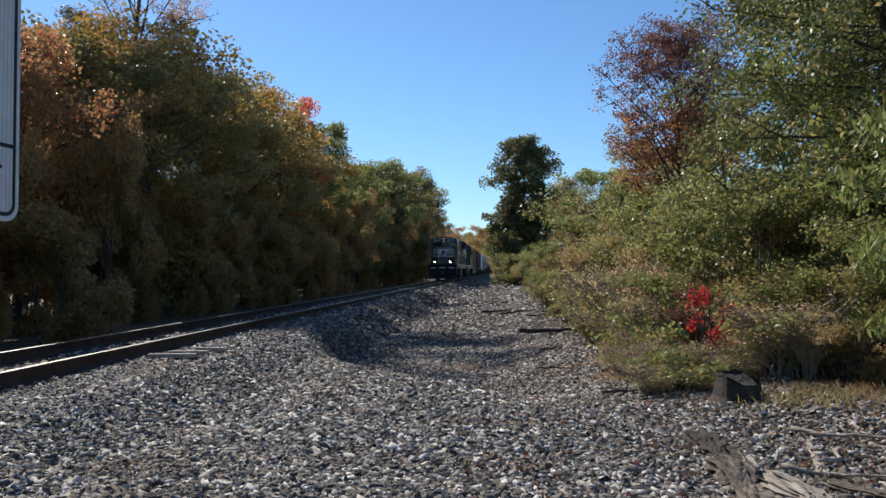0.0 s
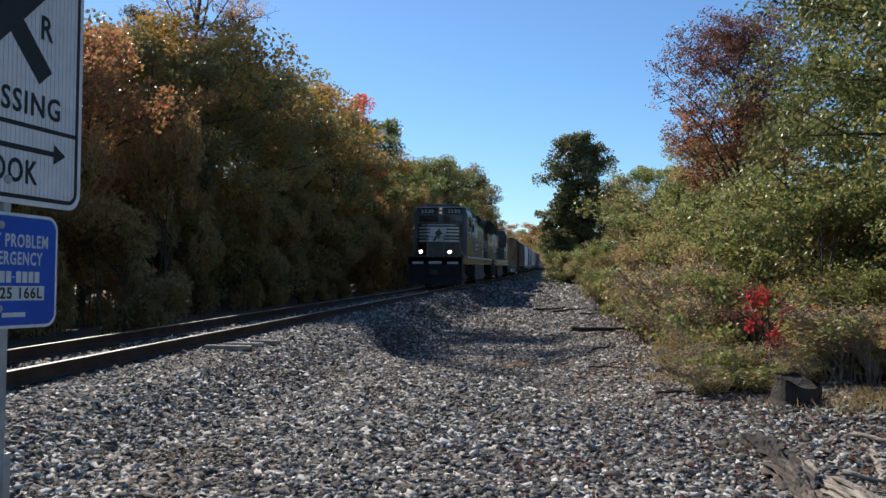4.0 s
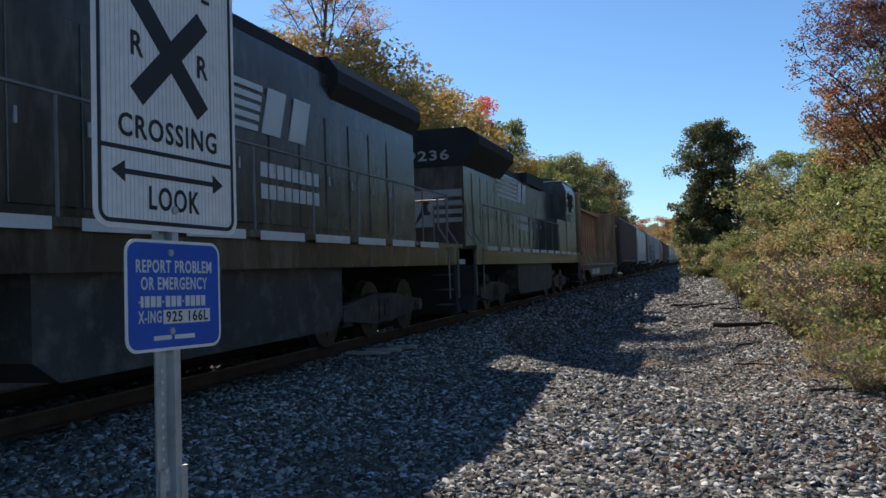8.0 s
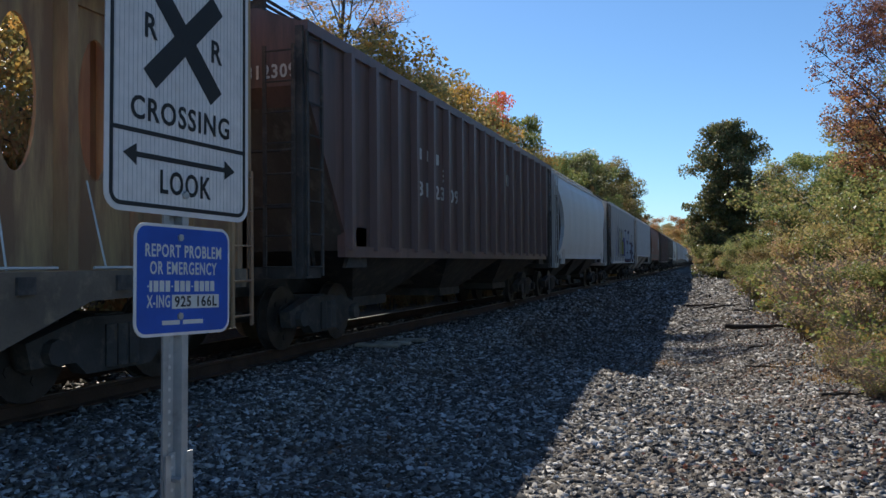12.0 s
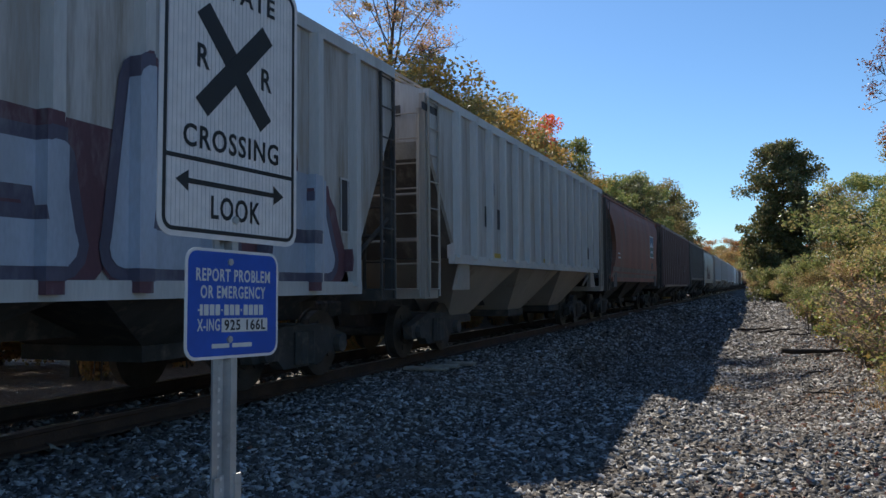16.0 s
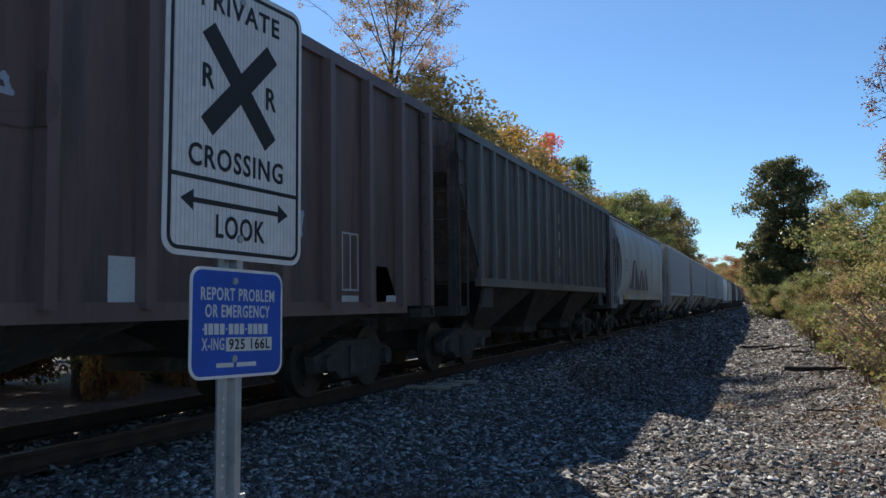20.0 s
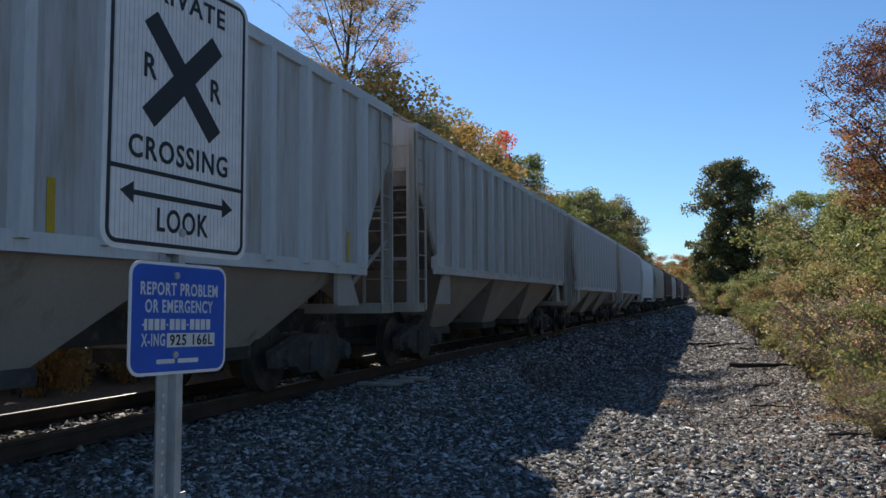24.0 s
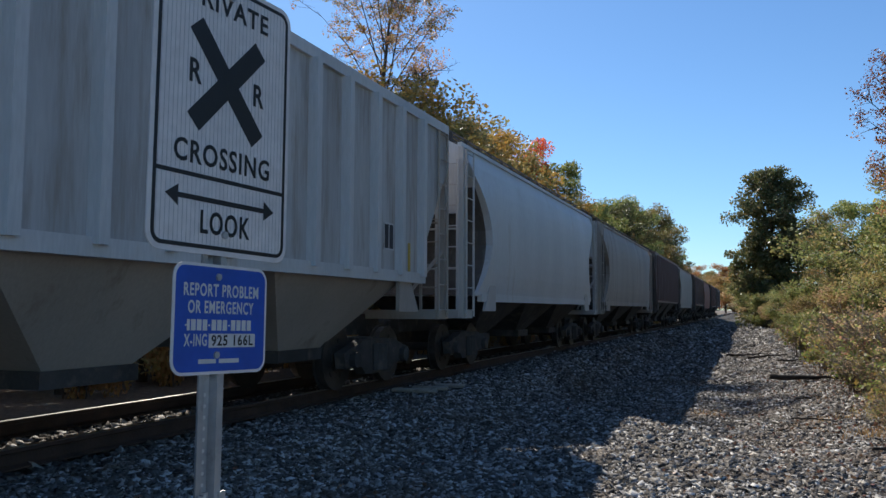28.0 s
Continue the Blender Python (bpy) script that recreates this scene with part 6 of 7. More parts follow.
def build_train():
    grey = paint("grey_car_paint", (0.7, 0.665, 0.63), 0.55, 0, 0.15, 0.7, 0.12, wear=(0.42, 0.35, 0.29), wear_amount=0.3, streak=6)
    grey2 = paint("light_grey_car_paint", (0.76, 0.735, 0.71), 0.55, 0, 0.12, 0.7, 0.1, wear=(0.48, 0.41, 0.34), wear_amount=0.25, streak=6)
    beige = paint("beige_car_paint", (0.52, 0.45, 0.38), 0.65, 0, 0.15, 0.7, 0.12, wear=(0.2, 0.14, 0.09), wear_amount=0.3, streak=6)
    white = paint("white_car_paint", (0.82, 0.82, 0.81), 0.5, 0, 0.08, 0.6, 0.08, wear=(0.45, 0.38, 0.3), wear_amount=0.2, streak=7)
    brown = paint("brown_car_paint", (0.23, 0.14, 0.125), 0.5, 0, 0.25, 0.8, 0.15, wear=(0.12, 0.08, 0.07), wear_amount=0.35, streak=6)
    orange_p = paint("rusty_orange_paint", (0.36, 0.135, 0.085), 0.7, 0, 0.3, 0.6, 0.15, wear=(0.24, 0.15, 0.11), wear_amount=0.4, streak=6)
    blackc = paint("dark_car_paint", (0.17, 0.15, 0.14), 0.5, 0, 0.25, 0.8, 0.12, wear=(0.16, 0.145, 0.135), wear_amount=0.3, streak=6)
    silver = paint("silver_grey_paint", (0.56, 0.55, 0.53), 0.5, 0.1, 0.16, 0.9, 0.08, wear=(0.3, 0.25, 0.2), wear_amount=0.45, streak=6)
    # Car paints darkened for recess shade between the ribs, with grime streaks on top.
    plate_grey = paint("shaded_streaked_grey_plates", (0.6, 0.565, 0.53), 0.6, 0, 0.18, 2.2, 0.1, wear=(0.34, 0.285, 0.235), wear_amount=0.5, streak=9)
    plate_light = paint("shaded_streaked_light_plates", (0.62, 0.6, 0.58), 0.6, 0, 0.16, 2.2, 0.1, wear=(0.36, 0.31, 0.265), wear_amount=0.45, streak=9)
    plate_brown = paint("shaded_streaked_brown_plates", (0.2, 0.12, 0.106), 0.55, 0, 0.25, 2.0, 0.12, wear=(0.1, 0.07, 0.062), wear_amount=0.5, streak=9)
    plate_dark = paint("shaded_streaked_dark_plates", (0.075, 0.066, 0.06), 0.65, 0, 0.3, 2.0, 0.12, wear=(0.15, 0.135, 0.125), wear_amount=0.5, streak=9)
    ink = paint("stencil_black", (0.05, 0.05, 0.055), 0.6)
    sp = lambda nm, c: paint("spray_" + nm, c, 0.65, 0, 0.22, 1.5, 0.03, wear=tuple(0.5 * v + 0.14 for v in c), wear_amount=0.35, streak=3)
    violet, pale, navy, yellow, maroon, moss = sp("violet", (0.17, 0.14, 0.33)), sp("silver", (0.5, 0.54, 0.62)), sp("navy", (0.13, 0.115, 0.16)), sp("yellow", (0.42, 0.38, 0.13)), sp("maroon", (0.16, 0.07, 0.085)), sp("moss", (0.17, 0.18, 0.07))
    reflector = lambda c, us, z=1.76, x=1.584: marks(c, x, [(v, z, 0.09, 0.45) for v in us], YELLOW_STRIPE)

    loco("black diesel locomotive with white striped nose and lit ditch lights", 0.0, 21.2, False, "2520", top=4.48)
    loco("black diesel locomotive running long hood first", 21.2, 20.4, True, "9236", -0.75, 0.2, 5.55, 3.05)
    centerbeam("weathered yellow centerbeam flat car with oval openings", 41.4, 18.8)

    c = hopper("dark brown ribbed covered hopper car", 60.1, 18.6, brown, UNDER, plate_brown, z1=1.4, ribs=17, number="312309")
    marks(c, 1.584, [(4.95 + 0.5 * k, 3.1, 0.2, 0.2) for k in range(4)] + [(6.4, 3.0, 0.3, 0.05), (6.4, 2.9, 0.24, 0.05), (6.4, 2.8, 0.28, 0.05), (7.5, 2.5, 0.3, 0.05), (7.5, 2.4, 0.26, 0.05), (7.5, 2.3, 0.3, 0.05), (14.1, 2.1, 0.3, 0.1)], WHITE_PAINT)
    lettering("side_number", "31 23 09", 0.36, WHITE_PAINT, c, side_face(1.589, 6.2, 2.55), 0.003, width=2.5)
    data_panel(c, 1.584, 13.1, 2.2, 0.45, 0.5, ink, WHITE_PAINT)
    part("round_mark", tubem((1.57, 11.9, 3.35), (1.585, 11.9, 3.35), 0.15, seg=16), grey, c)
    part("cross_bar", boxm(1.585, 1.588, 11.88, 11.92, 3.22, 3.48), ink, c)
    smooth_hopper("clean white smooth-sided covered hopper car", 78.6, 15.9, white, grey, dirty=False)
    c = hopper("grey ribbed covered hopper car covered with graffiti", 94.5, 16.4, grey, UNDER, plate_grey, z1=1.22, ribs=14)
    ribs = [2.02 + 12.36 * i / 13 for i in range(14)]
    for i, (pts, m) in enumerate((([(2.3, 1.55), (4.4, 1.55), (4.2, 2.7), (2.6, 2.6)], violet), ([(3.9, 1.55), (7.4, 1.55), (7.3, 2.4), (4.0, 2.5)], yellow), ([(4.0, 2.4), (7.3, 2.35), (7.0, 3.1), (4.2, 3.2)], moss),
                   ([(7.1, 1.55), (8.9, 1.55), (8.6, 2.6), (7.2, 2.7)], violet), ([(8.6, 1.55), (14.2, 1.55), (13.9, 2.45), (9.0, 2.55)], maroon))):
        spray_patch(c, 1.582 + 0.0015 * i, pts, m, ribs, 0.12)
    graffiti(c, 1.589, 4.0, 7.3, 1.6, 3.0, 3, yellow, navy, moss, ribs, 0.12, 1.4, 0.4)
    graffiti(c, 1.589, 8.2, 13.6, 1.3, 3.05, 5, pale, navy, maroon, ribs, 0.12, 1.7, 0.34)
    graffiti(c, 1.586, 2.3, 3.9, 2.5, 3.3, 8, navy, plate_grey, plate_grey, ribs, 0.12, 0.7, 0.07)
    spray_patch(c, 1.612, [(13.0, 2.0), (13.8, 2.0), (13.8, 2.5), (13.0, 2.55)], pale, ribs, 0.12, 0.004)
    data_panel(c, 1.592, 14.2, 1.9, 0.4, 0.7, ink, grey)
    c = hopper("light grey ribbed covered hopper car", 111.0, 16.4, grey2, beige, plate_light, ribs=15)
    marks(c, 1.584, [(0.4, 4.02, 0.7, 0.12), (2.9, 3.5, 0.2, 0.4), (3.6, 3.0, 0.12, 0.25), (3.8, 3.0, 0.12, 0.25), (4.0, 3.0, 0.12, 0.25), (3.5, 2.35, 0.16, 0.4), (3.85, 2.35, 0.16, 0.4), (4.3, 2.35, 0.16, 0.4), (4.75, 2.35, 0.16, 0.4), (13.3, 2.0, 0.35, 0.35)], ink)
    marks(c, 1.584, [(4.0, 1.72, 0.5, 0.14), (8.0, 1.72, 0.5, 0.14), (12.0, 1.72, 0.5, 0.14)], YELLOW_STRIPE)
    c = smooth_hopper("rusty orange smooth-sided covered hopper car", 127.4, 16.3, orange_p, END_GRIME_SHADE)
    teal = paint("teal_panel", (0.03, 0.12, 0.12), 0.5)
    blue = paint("blue_panel", (0.05, 0.14, 0.27), 0.5)
    marks(c, 1.6, [(11.7, 2.48, 1.3, 1.04)], grey2)
    marks(c, 1.604, [(11.75, 2.53, 1.2, 0.46)], teal)
    marks(c, 1.604, [(11.75, 3.02, 1.2, 0.45)], blue)
    spray_patch(c, 1.609, [(11.8, 3.02), (12.85, 3.02), (12.45, 3.16), (12.15, 3.22)], pale)
    spray_patch(c, 1.609, [(11.95, 2.7), (12.75, 2.7), (12.75, 2.82), (11.95, 2.82)], pale)
    data_panel(c, 1.6, 12.15, 1.95, 0.5, 0.3, ink, blackc)
    band = bmesh.new()
    rows = [[band.verts.new((1.504 + (z - 1.46) * 0.16, v, z)) for v in (1.7, 14.6)] for z in (1.47, 1.7, 1.88)]
    for p, q in zip(rows, rows[1:]):
        band.faces.new((p[0], p[1], q[1], q[0]))
    part("lower_band", band, paint("weathered_lower_band", (0.3, 0.235, 0.19), 0.75, 0, 0.25, 1.2, 0.1, wear=(0.2, 0.12, 0.09), wear_amount=0.5, streak=4), c, "grey weathered lower band")
    marks(c, 1.6, [(2.6, 2.35, 0.4, 0.06), (2.6, 2.2, 0.5, 0.06)], WHITE_PAINT)
    c = hopper("dark brown ribbed covered hopper car with faded lettering", 143.2, 17.5, brown, UNDER, plate_brown, z1=1.2, ribs=16, cut=False)
    marks(c, 1.584, [(4.6, 3.0, 0.1, 0.5), (4.78, 3.0, 0.1, 0.5), (4.96, 3.0, 0.12, 0.5), (7.3, 2.8, 0.5, 0.06), (9.95, 1.22, 0.32, 0.42), (13.9, 1.22, 0.45, 0.12), (15.2, 1.22, 0.6, 0.13), (3.2, 1.25, 0.5, 0.14)], WHITE_PAINT)
    lettering("side_number", "264", 0.36, WHITE_PAINT, c, side_face(1.589, 5.0, 2.66), 0.003, width=0.85)
    data_panel(c, 1.584, 13.9, 1.4, 0.45, 0.75, plate_brown, grey)
    ribs = [0.851 + 15.798 * i / 15 for i in range(16)]
    graffiti(c, 1.586, 12.3, 13.5, 1.75, 2.35, 17, pale, plate_brown, plate_brown, ribs, 0.12, 0.7, 0.06)
    graffiti(c, 1.586, 8.3, 9.6, 2.5, 3.2, 23, pale, plate_brown, plate_brown, ribs, 0.12, 0.7, 0.05)
    c = hopper("dark grey ribbed covered hopper car", 160.7, 16.2, blackc, UNDER, plate_dark, z1=1.65, ribs=16, rib=0.055)
    marks(c, 1.584, [(8.2, 3.3, 0.1, 0.24), (8.2, 2.85, 0.1, 0.24), (8.2, 2.4, 0.1, 0.24), (8.2, 1.95, 0.1, 0.24)], plate_grey)
    c = smooth_hopper("silver grey smooth-sided covered hopper car with red graffiti", 176.8, 17.2, silver, plate_grey)
    for k, (v, w, h) in enumerate(((4.0, 2.9, 1.25), (6.3, 2.2, 0.9), (7.8, 1.7, 1.0))):
        spray_patch(c, 1.6, [(v, 1.75), (v + w, 1.72), (v + w * 0.62, 1.85 + h), (v + w * 0.3, 1.75 + h)], plate_light, lift=0.003 + 0.001 * k)
        spray_patch(c, 1.6, [(v + 0.12, 1.77), (v + w - 0.15, 1.74), (v + w * 0.6, 1.72 + h), (v + w * 0.34, 1.65 + h)], maroon, lift=0.008 + 0.001 * k)
        spray_patch(c, 1.6, [(v + w * 0.3, 1.8), (v + w * 0.42, 1.8), (v + w * 0.55, 1.6 + h), (v + w * 0.47, 1.6 + h)], plate_light, lift=0.013 + 0.001 * k)
    data_panel(c, 1.6, 3.0, 2.45, 0.55, 0.4, silver, ink)
    marks(c, 1.56, [(2.6, 1.36, 0.7, 0.14), (8.0, 1.36, 0.7, 0.14), (13.0, 1.36, 0.7, 0.14)], YELLOW_STRIPE)
    c = hopper("grey ribbed covered hopper car", 193.9, 15.5, grey2, beige, plate_light, ribs=14)
    reflector(c, (2.3, 7.6, 13.2))
    c = hopper("weathered grey ribbed covered hopper car with beige bays", 209.4, 17.0, grey, beige, plate_grey, z1=1.82, ribs=15)
    c = hopper("light grey ribbed covered hopper car with stencilled numbers", 226.4, 16.5, grey2, beige, plate_light, ribs=15)
    marks(c, 1.584, [(2.6, 3.1, 0.16, 0.3), (2.9, 3.1, 0.16, 0.3), (3.2, 3.1, 0.16, 0.3),], ink)
    lettering("side_number", "23", 0.36, ink, c, side_face(1.589, 2.33, 2.5), 0.003, width=0.52)
    lettering("side_number", "6", 0.36, ink, c, side_face(1.589, 3.06, 2.5), 0.003, width=0.2)
    data_panel(c, 1.584, 13.5, 2.0, 0.36, 0.4, ink, grey2)
    reflector(c, (2.2, 8.1, 14.0))
    c = hopper("light grey ribbed covered hopper car with black numbers", 242.9, 15.8, grey2, beige, plate_light, ribs=15)
    marks(c, 1.584, [(2.6, 2.5, 0.22, 0.45), (3.0, 2.5, 0.22, 0.45), (3.4, 2.5, 0.22, 0.45), (3.8, 2.5, 0.22, 0.45), ], ink)
    data_panel(c, 1.584, 12.6, 2.05, 0.36, 0.4, ink, grey2)
    reflector(c, (2.2, 7.9, 13.5))
    c = smooth_hopper("white smooth-sided covered hopper car with a dark sill", 258.6, 15.0, white, grey)
    smooth_hopper("beige smooth-sided covered hopper car", 273.4, 16.9, beige)
    u = 290.3
    for lab, pt, kind in (("dark brown ribbed covered hopper car", brown, 0), ("grey-brown smooth-sided covered hopper car", beige, 1), ("dark brown ribbed covered hopper car", brown, 0), ("rusty orange smooth-sided covered hopper car", orange_p, 1), ("dark brown ribbed covered hopper car", brown, 0), ("dark grey ribbed covered hopper car", blackc, 0)):
        if kind:
            smooth_hopper(lab, u, 16.4, pt, UNDER)
        else:
            hopper(lab, u, 16.4, pt, UNDER, plate_brown if pt is brown else plate_dark)
        u += 16.4


build_train()


# ---- small things on the ground ----
def stick(label, x, y, length, turn, r, seed, material=DRIFT, lift=0.03):
    rd = random.Random(seed)
    n, k = 9, 7
    p = Vector((-length / 2, 0, r))
    verts, faces = [], []
    for i in range(n + 1):
        rr = r * (1 - 0.65 * i / n) * rd.uniform(0.8, 1.2)
        verts += [p + Vector((0, math.cos(2 * math.pi * j / k), math.sin(2 * math.pi * j / k))) * rr for j in range(k)]
        p = p + Vector((length / n, rd.uniform(-0.07, 0.07) * length, rd.uniform(-0.02, 0.03) * length))
    for i in range(n):
        faces += [(i * k + j, i * k + (j + 1) % k, (i + 1) * k + (j + 1) % k, (i + 1) * k + j) for j in range(k)]
    faces += [tuple(range(k - 1, -1, -1)), tuple(n * k + j for j in range(k))]
    ob = new("fallen_branch", mesh_of("fallen_branch", verts, faces, material, True))
    tagged(ob, label, "branch", "dead wood on the gravel")
    ob.matrix_basis = pose(x, y, ground_z(x, y) + lift, 0, 0, turn)
    return ob


def log(label, x, y, length, r, turn, seed, material, flat=0.7, lift=0.4):
    """A split, weathered log: grooved along its grain, twisted, torn to splinters at the ends."""
    rd = random.Random(seed)
    bm = bmesh.new()
    rings = []
    n, k = 30, 24
    groove = [rd.uniform(0.62, 1.25) for _ in range(k)]
    tear = [(rd.uniform(-0.16, 0.02), rd.uniform(-0.02, 0.16)) for _ in range(k)]
    for i in range(n):
        f = i / (n - 1)
        rr = r * (1 - 0.35 * f) * (0.5 if i in (0, n - 1) else 0.85 if i in (1, n - 2) else 1)
        ring = []
        for j in range(k):
            a = 2 * math.pi * j / k + 0.8 * f
            w = groove[j] * (1 + 0.55 * noise.noise((j * 1.3, f * 5, seed)) + 0.3 * noise.noise((j * 2.9, f * 14, seed + 3))) + rd.uniform(-0.09, 0.09)
            end = tear[j][0] * (1 - i / 5) if i < 5 else tear[j][1] * (1 - (n - 1 - i) / 5) if i > n - 6 else 0
            ring.append(bm.verts.new(((f - 0.5) * length + end * length, math.cos(a) * rr * w + 0.1 * length * math.sin(f * 2.6 + seed), math.sin(a) * rr * w * flat + 0.5 * r * noise.noise((f * 2.5, seed, 0)))))
        rings.append(ring)
    for a, b in zip(rings, rings[1:]):
        for j in range(k):
            bm.faces.new((a[j], a[(j + 1) % k], b[(j + 1) % k], b[j]))
    bm.faces.new(rings[0][::-1])
    bm.faces.new(rings[-1])
    ob = part("log", bm, material)
    tagged(ob, label, "log", "dead wood on the gravel")
    ob.matrix_basis = pose(x, y, ground_z(x, y) + r * lift, 0, rd.uniform(-4, 4), turn)
    return ob


log("dark rotten log with loose bark on the gravel", 1.85, 7.4, 1.05, 0.13, -74, 2, DARKWOOD)
log("grey-brown grooved driftwood log", 1.68, 6.15, 1.3, 0.13, -84, 1, DRIFT_BROWN)
log("pale split log with torn ends", 2.05, 6.45, 1.25, 0.1, -86, 3, DRIFT)
log("pale torn slab of wood beside the split log", 2.28, 6.0, 0.95, 0.08, -72, 4, DRIFT, 0.4)
log("short weathered splinter of wood", 1.95, 5.75, 0.7, 0.06, -100, 5, DRIFT, 0.5)
log("grey-brown slab of bark", 2.6, 5.9, 0.7, 0.08, -60, 6, DRIFT_BROWN, 0.35)
log("weathered root piece on the gravel", 2.52, 7.5, 1.7, 0.045, -93, 7, DRIFT)
for i, (x, y, l, t, r) in enumerate(((2.9, 7.6, 0.9, -65, 0.026), (2.6, 6.9, 0.8, -120, 0.022), (3.2, 7.0, 0.7, -80, 0.02), (2.45, 6.4, 0.8, -50, 0.024), (2.9, 6.5, 0.7, 75, 0.02), (2.75, 6.0, 0.6, -110, 0.02), (3.1, 6.1, 0.6, 100, 0.016), (2.2, 7.0, 0.5, 60, 0.016), (3.3, 7.9, 0.7, -95, 0.018),
                                     (1.3, 21.5, 2.0, 20, 0.06), (0.5, 33, 1.4, -8, 0.05), (1.0, 17.0, 0.7, 30, 0.02), (0.9, 14.0, 0.8, -25, 0.02), (-0.3, 38, 1.6, 5, 0.06), (1.3, 28, 1.2, -15, 0.03), (1.6, 10.8, 0.7, 10, 0.018))):
    stick("dark dead branch lying on the gravel" if y > 9.5 else "grey dead branch lying on the gravel", x, y, l, t, r, i, DARKWOOD if y > 9.5 else DRIFT)


# Short boards added to stand for tie ends that show beyond the rail.
def exposed_tie_end(x, y, turn, length):
    ob = part("plank", boxm(-length / 2, length / 2, -0.075, 0.075, 0.0, 0.06, bevel=0.012), DRIFT)
    tagged(ob, "weathered grey wooden tie end showing beside the rail", "plank", "dead wood on the gravel")
    ob.matrix_basis = pose(x, y, ground_z(x, y) + 0.045, 0, 0, turn)


for x, y, turn, length in ((-5.2, 12.5, 4, 0.75), (-5.1, 12.95, 9, 0.6), (-4.95, 13.5, 2, 0.5)):
    exposed_tie_end(x, y, turn, length)


def stump(x, y):
    bm = bmesh.new()
    rd = random.Random(3)
    rings = []
    for f, rr in ((0, 0.34), (0.25, 0.27), (0.7, 0.245), (1.0, 0.24)):
        rings.append([bm.verts.new((math.cos(a) * rr * (1 + 0.12 * math.sin(3 * a + 1) + rd.uniform(-0.05, 0.05)), math.sin(a) * rr * (1 + rd.uniform(-0.06, 0.06)), f * 0.34 + (rd.uniform(-0.03, 0.04) - 0.12 * max(0.0, math.cos(a + 0.7)) if f == 1 else 0))) for a in [2 * math.pi * j / 14 for j in range(14)]])
    for a, b in zip(rings, rings[1:]):
        for j in range(14):
            bm.faces.new((a[j], a[(j + 1) % 14], b[(j + 1) % 14], b[j]))
    st = thing("tree_stump", "dark old tree stump with an uneven cut top", "tree stump", at=pose(x, y, ground_z(x, y) - 0.04))
    part("stump_side", bm, DARKWOOD, st)
    bm = bmesh.new()
    vs = [bm.verts.new((math.cos(2 * math.pi * j / 14) * 0.225, math.sin(2 * math.pi * j / 14) * 0.225, 0.325 - 0.12 * max(0.0, math.cos(2 * math.pi * j / 14 + 0.7)))) for j in range(14)]
    c = bm.verts.new((0, 0, 0.24))
    for j in range(14):
        bm.faces.new((vs[j], vs[(j + 1) % 14], c))
    part("cut_face", bm, DARKWOOD, st, "dark weathered cut face")


stump(2.75, 10.0)


def grass(x, y, w, l, count, h, seed, material=L_GRASS, label="tuft of dry yellowing grass in the gravel"):
    rng = np.random.default_rng(seed)
    p = np.column_stack([rng.normal(x, w / 2, count), rng.normal(y, l / 2, count)])
    z = np.array([ground_z(a, b) for a, b in p])
    a = rng.uniform(0, 6.28, count)
    hh = h * rng.uniform(0.4, 1.1, count)
    bend = np.column_stack([np.cos(a), np.sin(a)]) * (hh * rng.uniform(0.2, 0.9, count))[:, None]
    side = np.column_stack([-np.sin(a), np.cos(a)]) * 0.0035
    b0 = np.column_stack([p - side, z])
    b1 = np.column_stack([p + side, z])
    m = np.column_stack([p + bend * 0.55 + side * 0.8, z + hh * 0.6])
    t = np.column_stack([p + bend, z + hh * 0.95])
    v = np.stack([b0, b1, m, t], 1).reshape(-1, 3)
    ob = new("grass", leaf_mesh("grass", v, material))
    tagged(ob, label, "grass", kind="stuff")


def ground_cover():
    """Patchy low weeds and dry grass between the gravel and the brush."""
    rd = random.Random(77)
    for i in range(38):
        gy = rd.uniform(9.2, 15.5)
        gx = rd.uniform(1.3, 2.2) + (rd.uniform(0.6, 2.8) if gy < 11.5 else rd.uniform(-0.2, 1.6))
        n = rd.randint(70, 240)
        mat2, lab = rd.choice(((L_GRASS, "tuft of dry yellowing grass in the gravel"), (L_OLIVE, "low yellow-green weeds in the gravel"), (L_SHADE, "low brownish weeds in the gravel")))
        grass(gx, gy, rd.uniform(0.2, 0.6), rd.uniform(0.2, 0.6), n, rd.uniform(0.07, 0.2), 100 + i, mat2, lab)


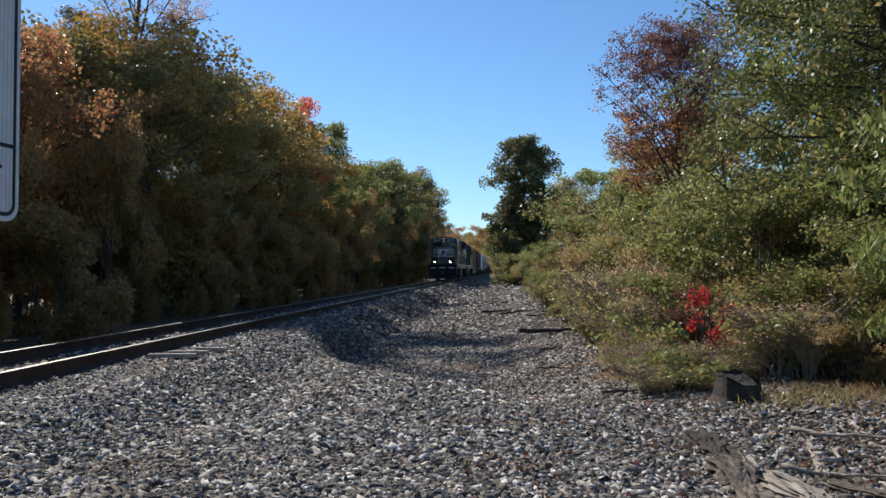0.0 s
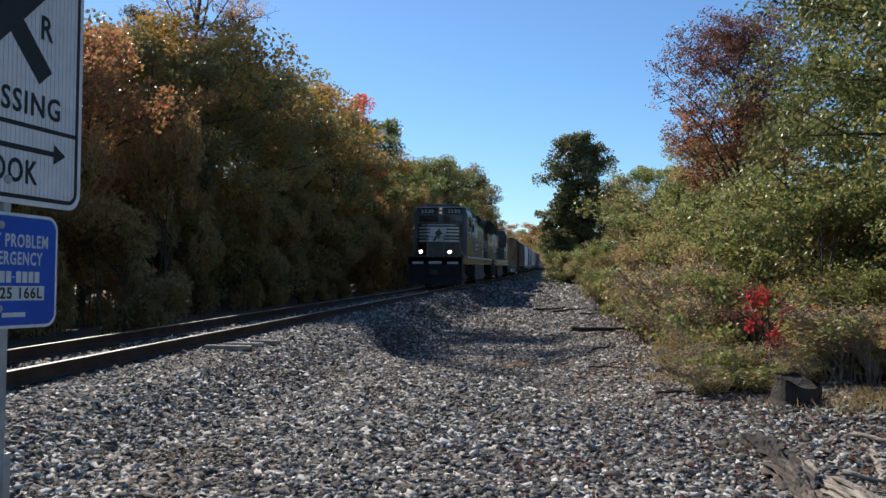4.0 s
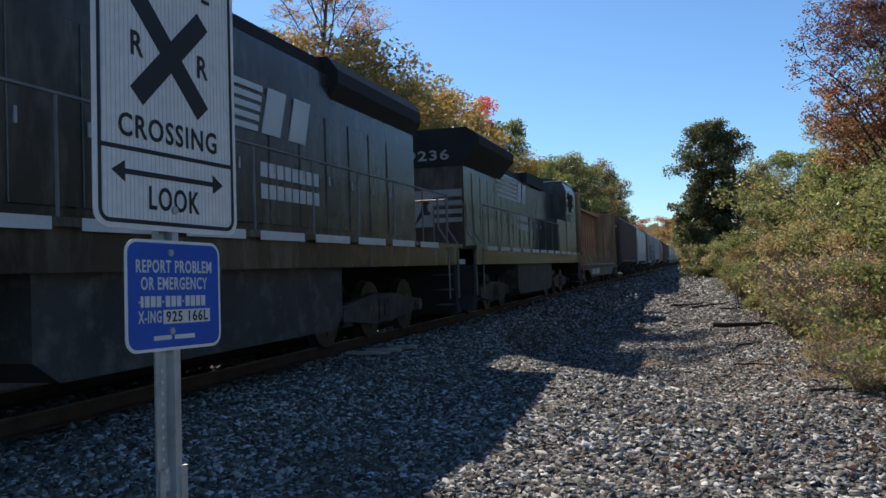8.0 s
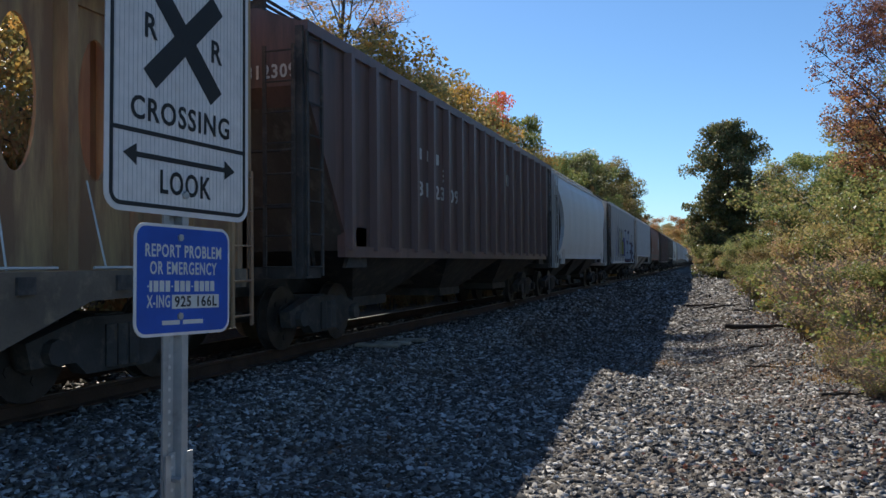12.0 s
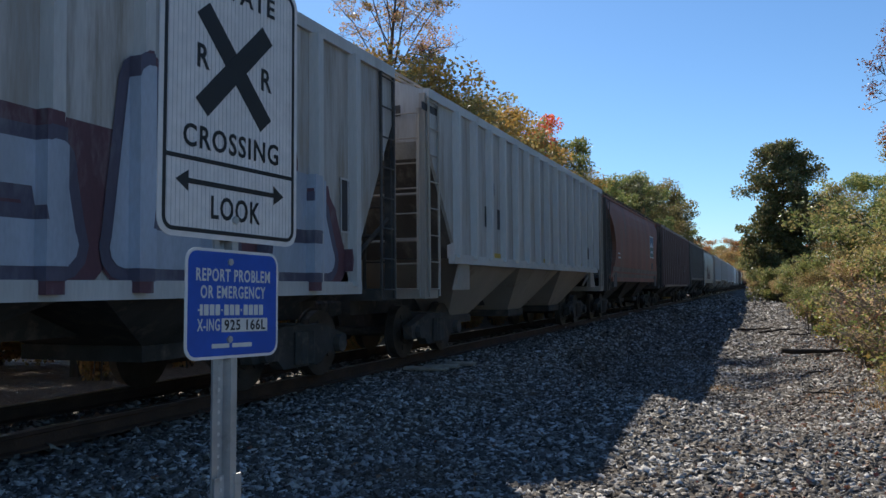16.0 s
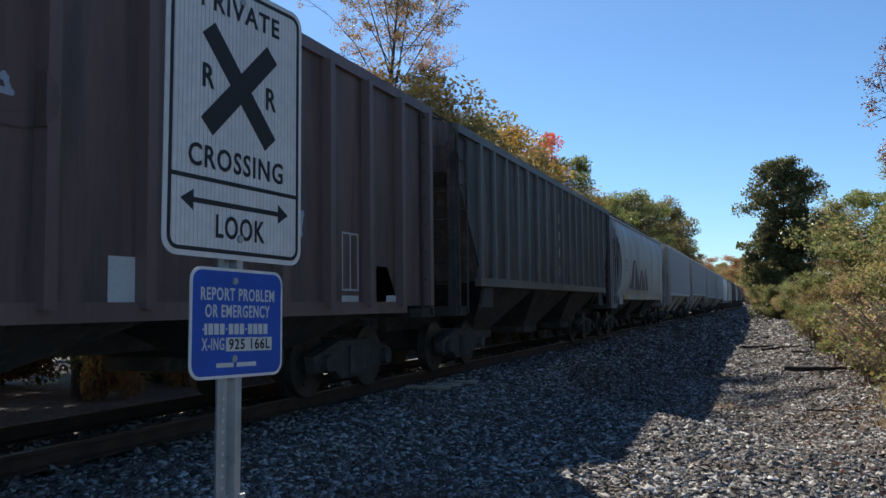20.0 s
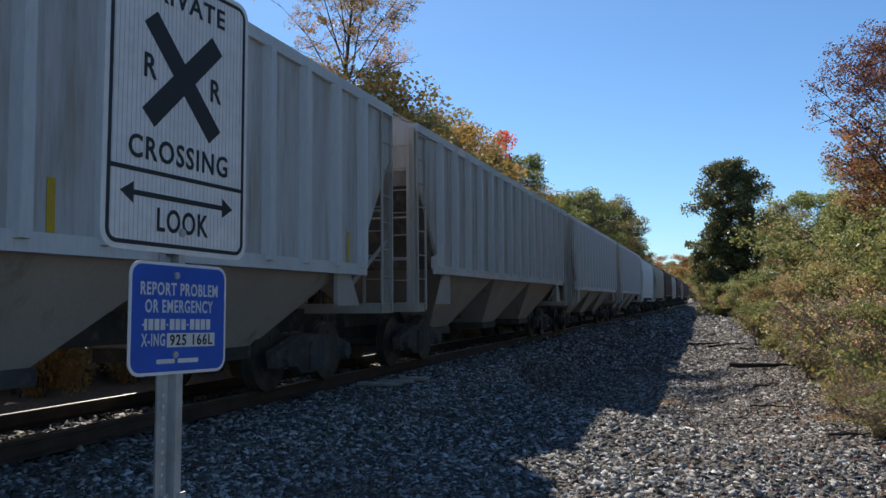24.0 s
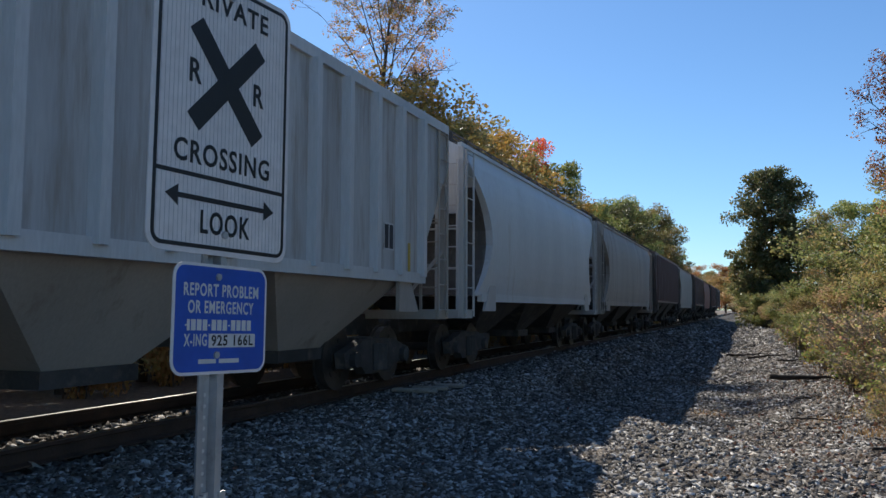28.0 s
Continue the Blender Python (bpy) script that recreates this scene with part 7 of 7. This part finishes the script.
ground_cover()
grass(-0.9, 17.2, 0.4, 0.7, 160, 0.1, 4, L_SHADE)
grass(2.7, 15.5, 1.2, 3.4, 500, 0.15, 5, L_SHADE, "dry brown grass at the edge of the brush")
grass(2.6, 23.0, 1.2, 5.0, 500, 0.14, 6, L_SHADE, "dry brown grass at the edge of the brush")


def litter():
    rng = np.random.default_rng(9)
    n = 6000
    p = np.column_stack([np.concatenate([rng.triangular(-1.2, 3.6, 4.8, n - 300), rng.uniform(-4.5, 1.0, 300)]), 4.5 + 24 * rng.uniform(0, 1, n) ** 1.3])
    z = np.array([ground_z(a, b) for a, b in p]) + 0.045
    v = leaves(np.column_stack([p, z]), np.full(n, 0.02), n, 0.048, 12, 0.85)
    tagged(new("fallen_leaves", leaf_mesh("fallen_leaves", v, L_FALLEN)), "brown and red fallen leaves on the gravel", "leaves", kind="stuff")


litter()


# ---- what moves ----
def head_at(t):
    """How far ahead of the viewer the head of the train is, in metres."""
    if t <= 6.5:
        s = 9.85 * t + 0.135 * t * t
    elif t <= 9.0:
        k = t - 6.5
        s = 69.73 + 11.605 * k + 0.099 * k * k
    else:
        s = 99.36 + 12.1 * (t - 9.0)
    return 84.5 - s


def motions():
    for car, u in CARS:
        walk(car, [(t, pose(TRACK_X, head_at(t) + u, RAIL_Z)) for t in [0.5 * i for i in range(57)]])
        # wheels roll while their car is near
        rolling = [0.05 * i for i in range(561) if -4 < head_at(0.05 * i) + u + 8 < 42]
        if len(rolling) < 4:
            continue
        for bogie in [c for c in car.children if c.name.startswith("truck")]:
            for w in [c for c in bogie.children if c.name.startswith("wheel")]:
                x, y, r = w.matrix_basis.translation
                turn = 0 if x > 0 else 180
                sign = 1 if x > 0 else -1
                rows = [(t, pose(x, y, r, sign * math.degrees((head_at(rolling[0]) - head_at(t)) / r), 0, turn)) for t in rolling]
                if rolling[0] > 0.04:
                    rows.insert(0, (0.0, rows[0][1]))
                if rolling[-1] < 27.96:
                    rows.append((28.0, rows[-1][1]))
                walk(w, rows)


motions()
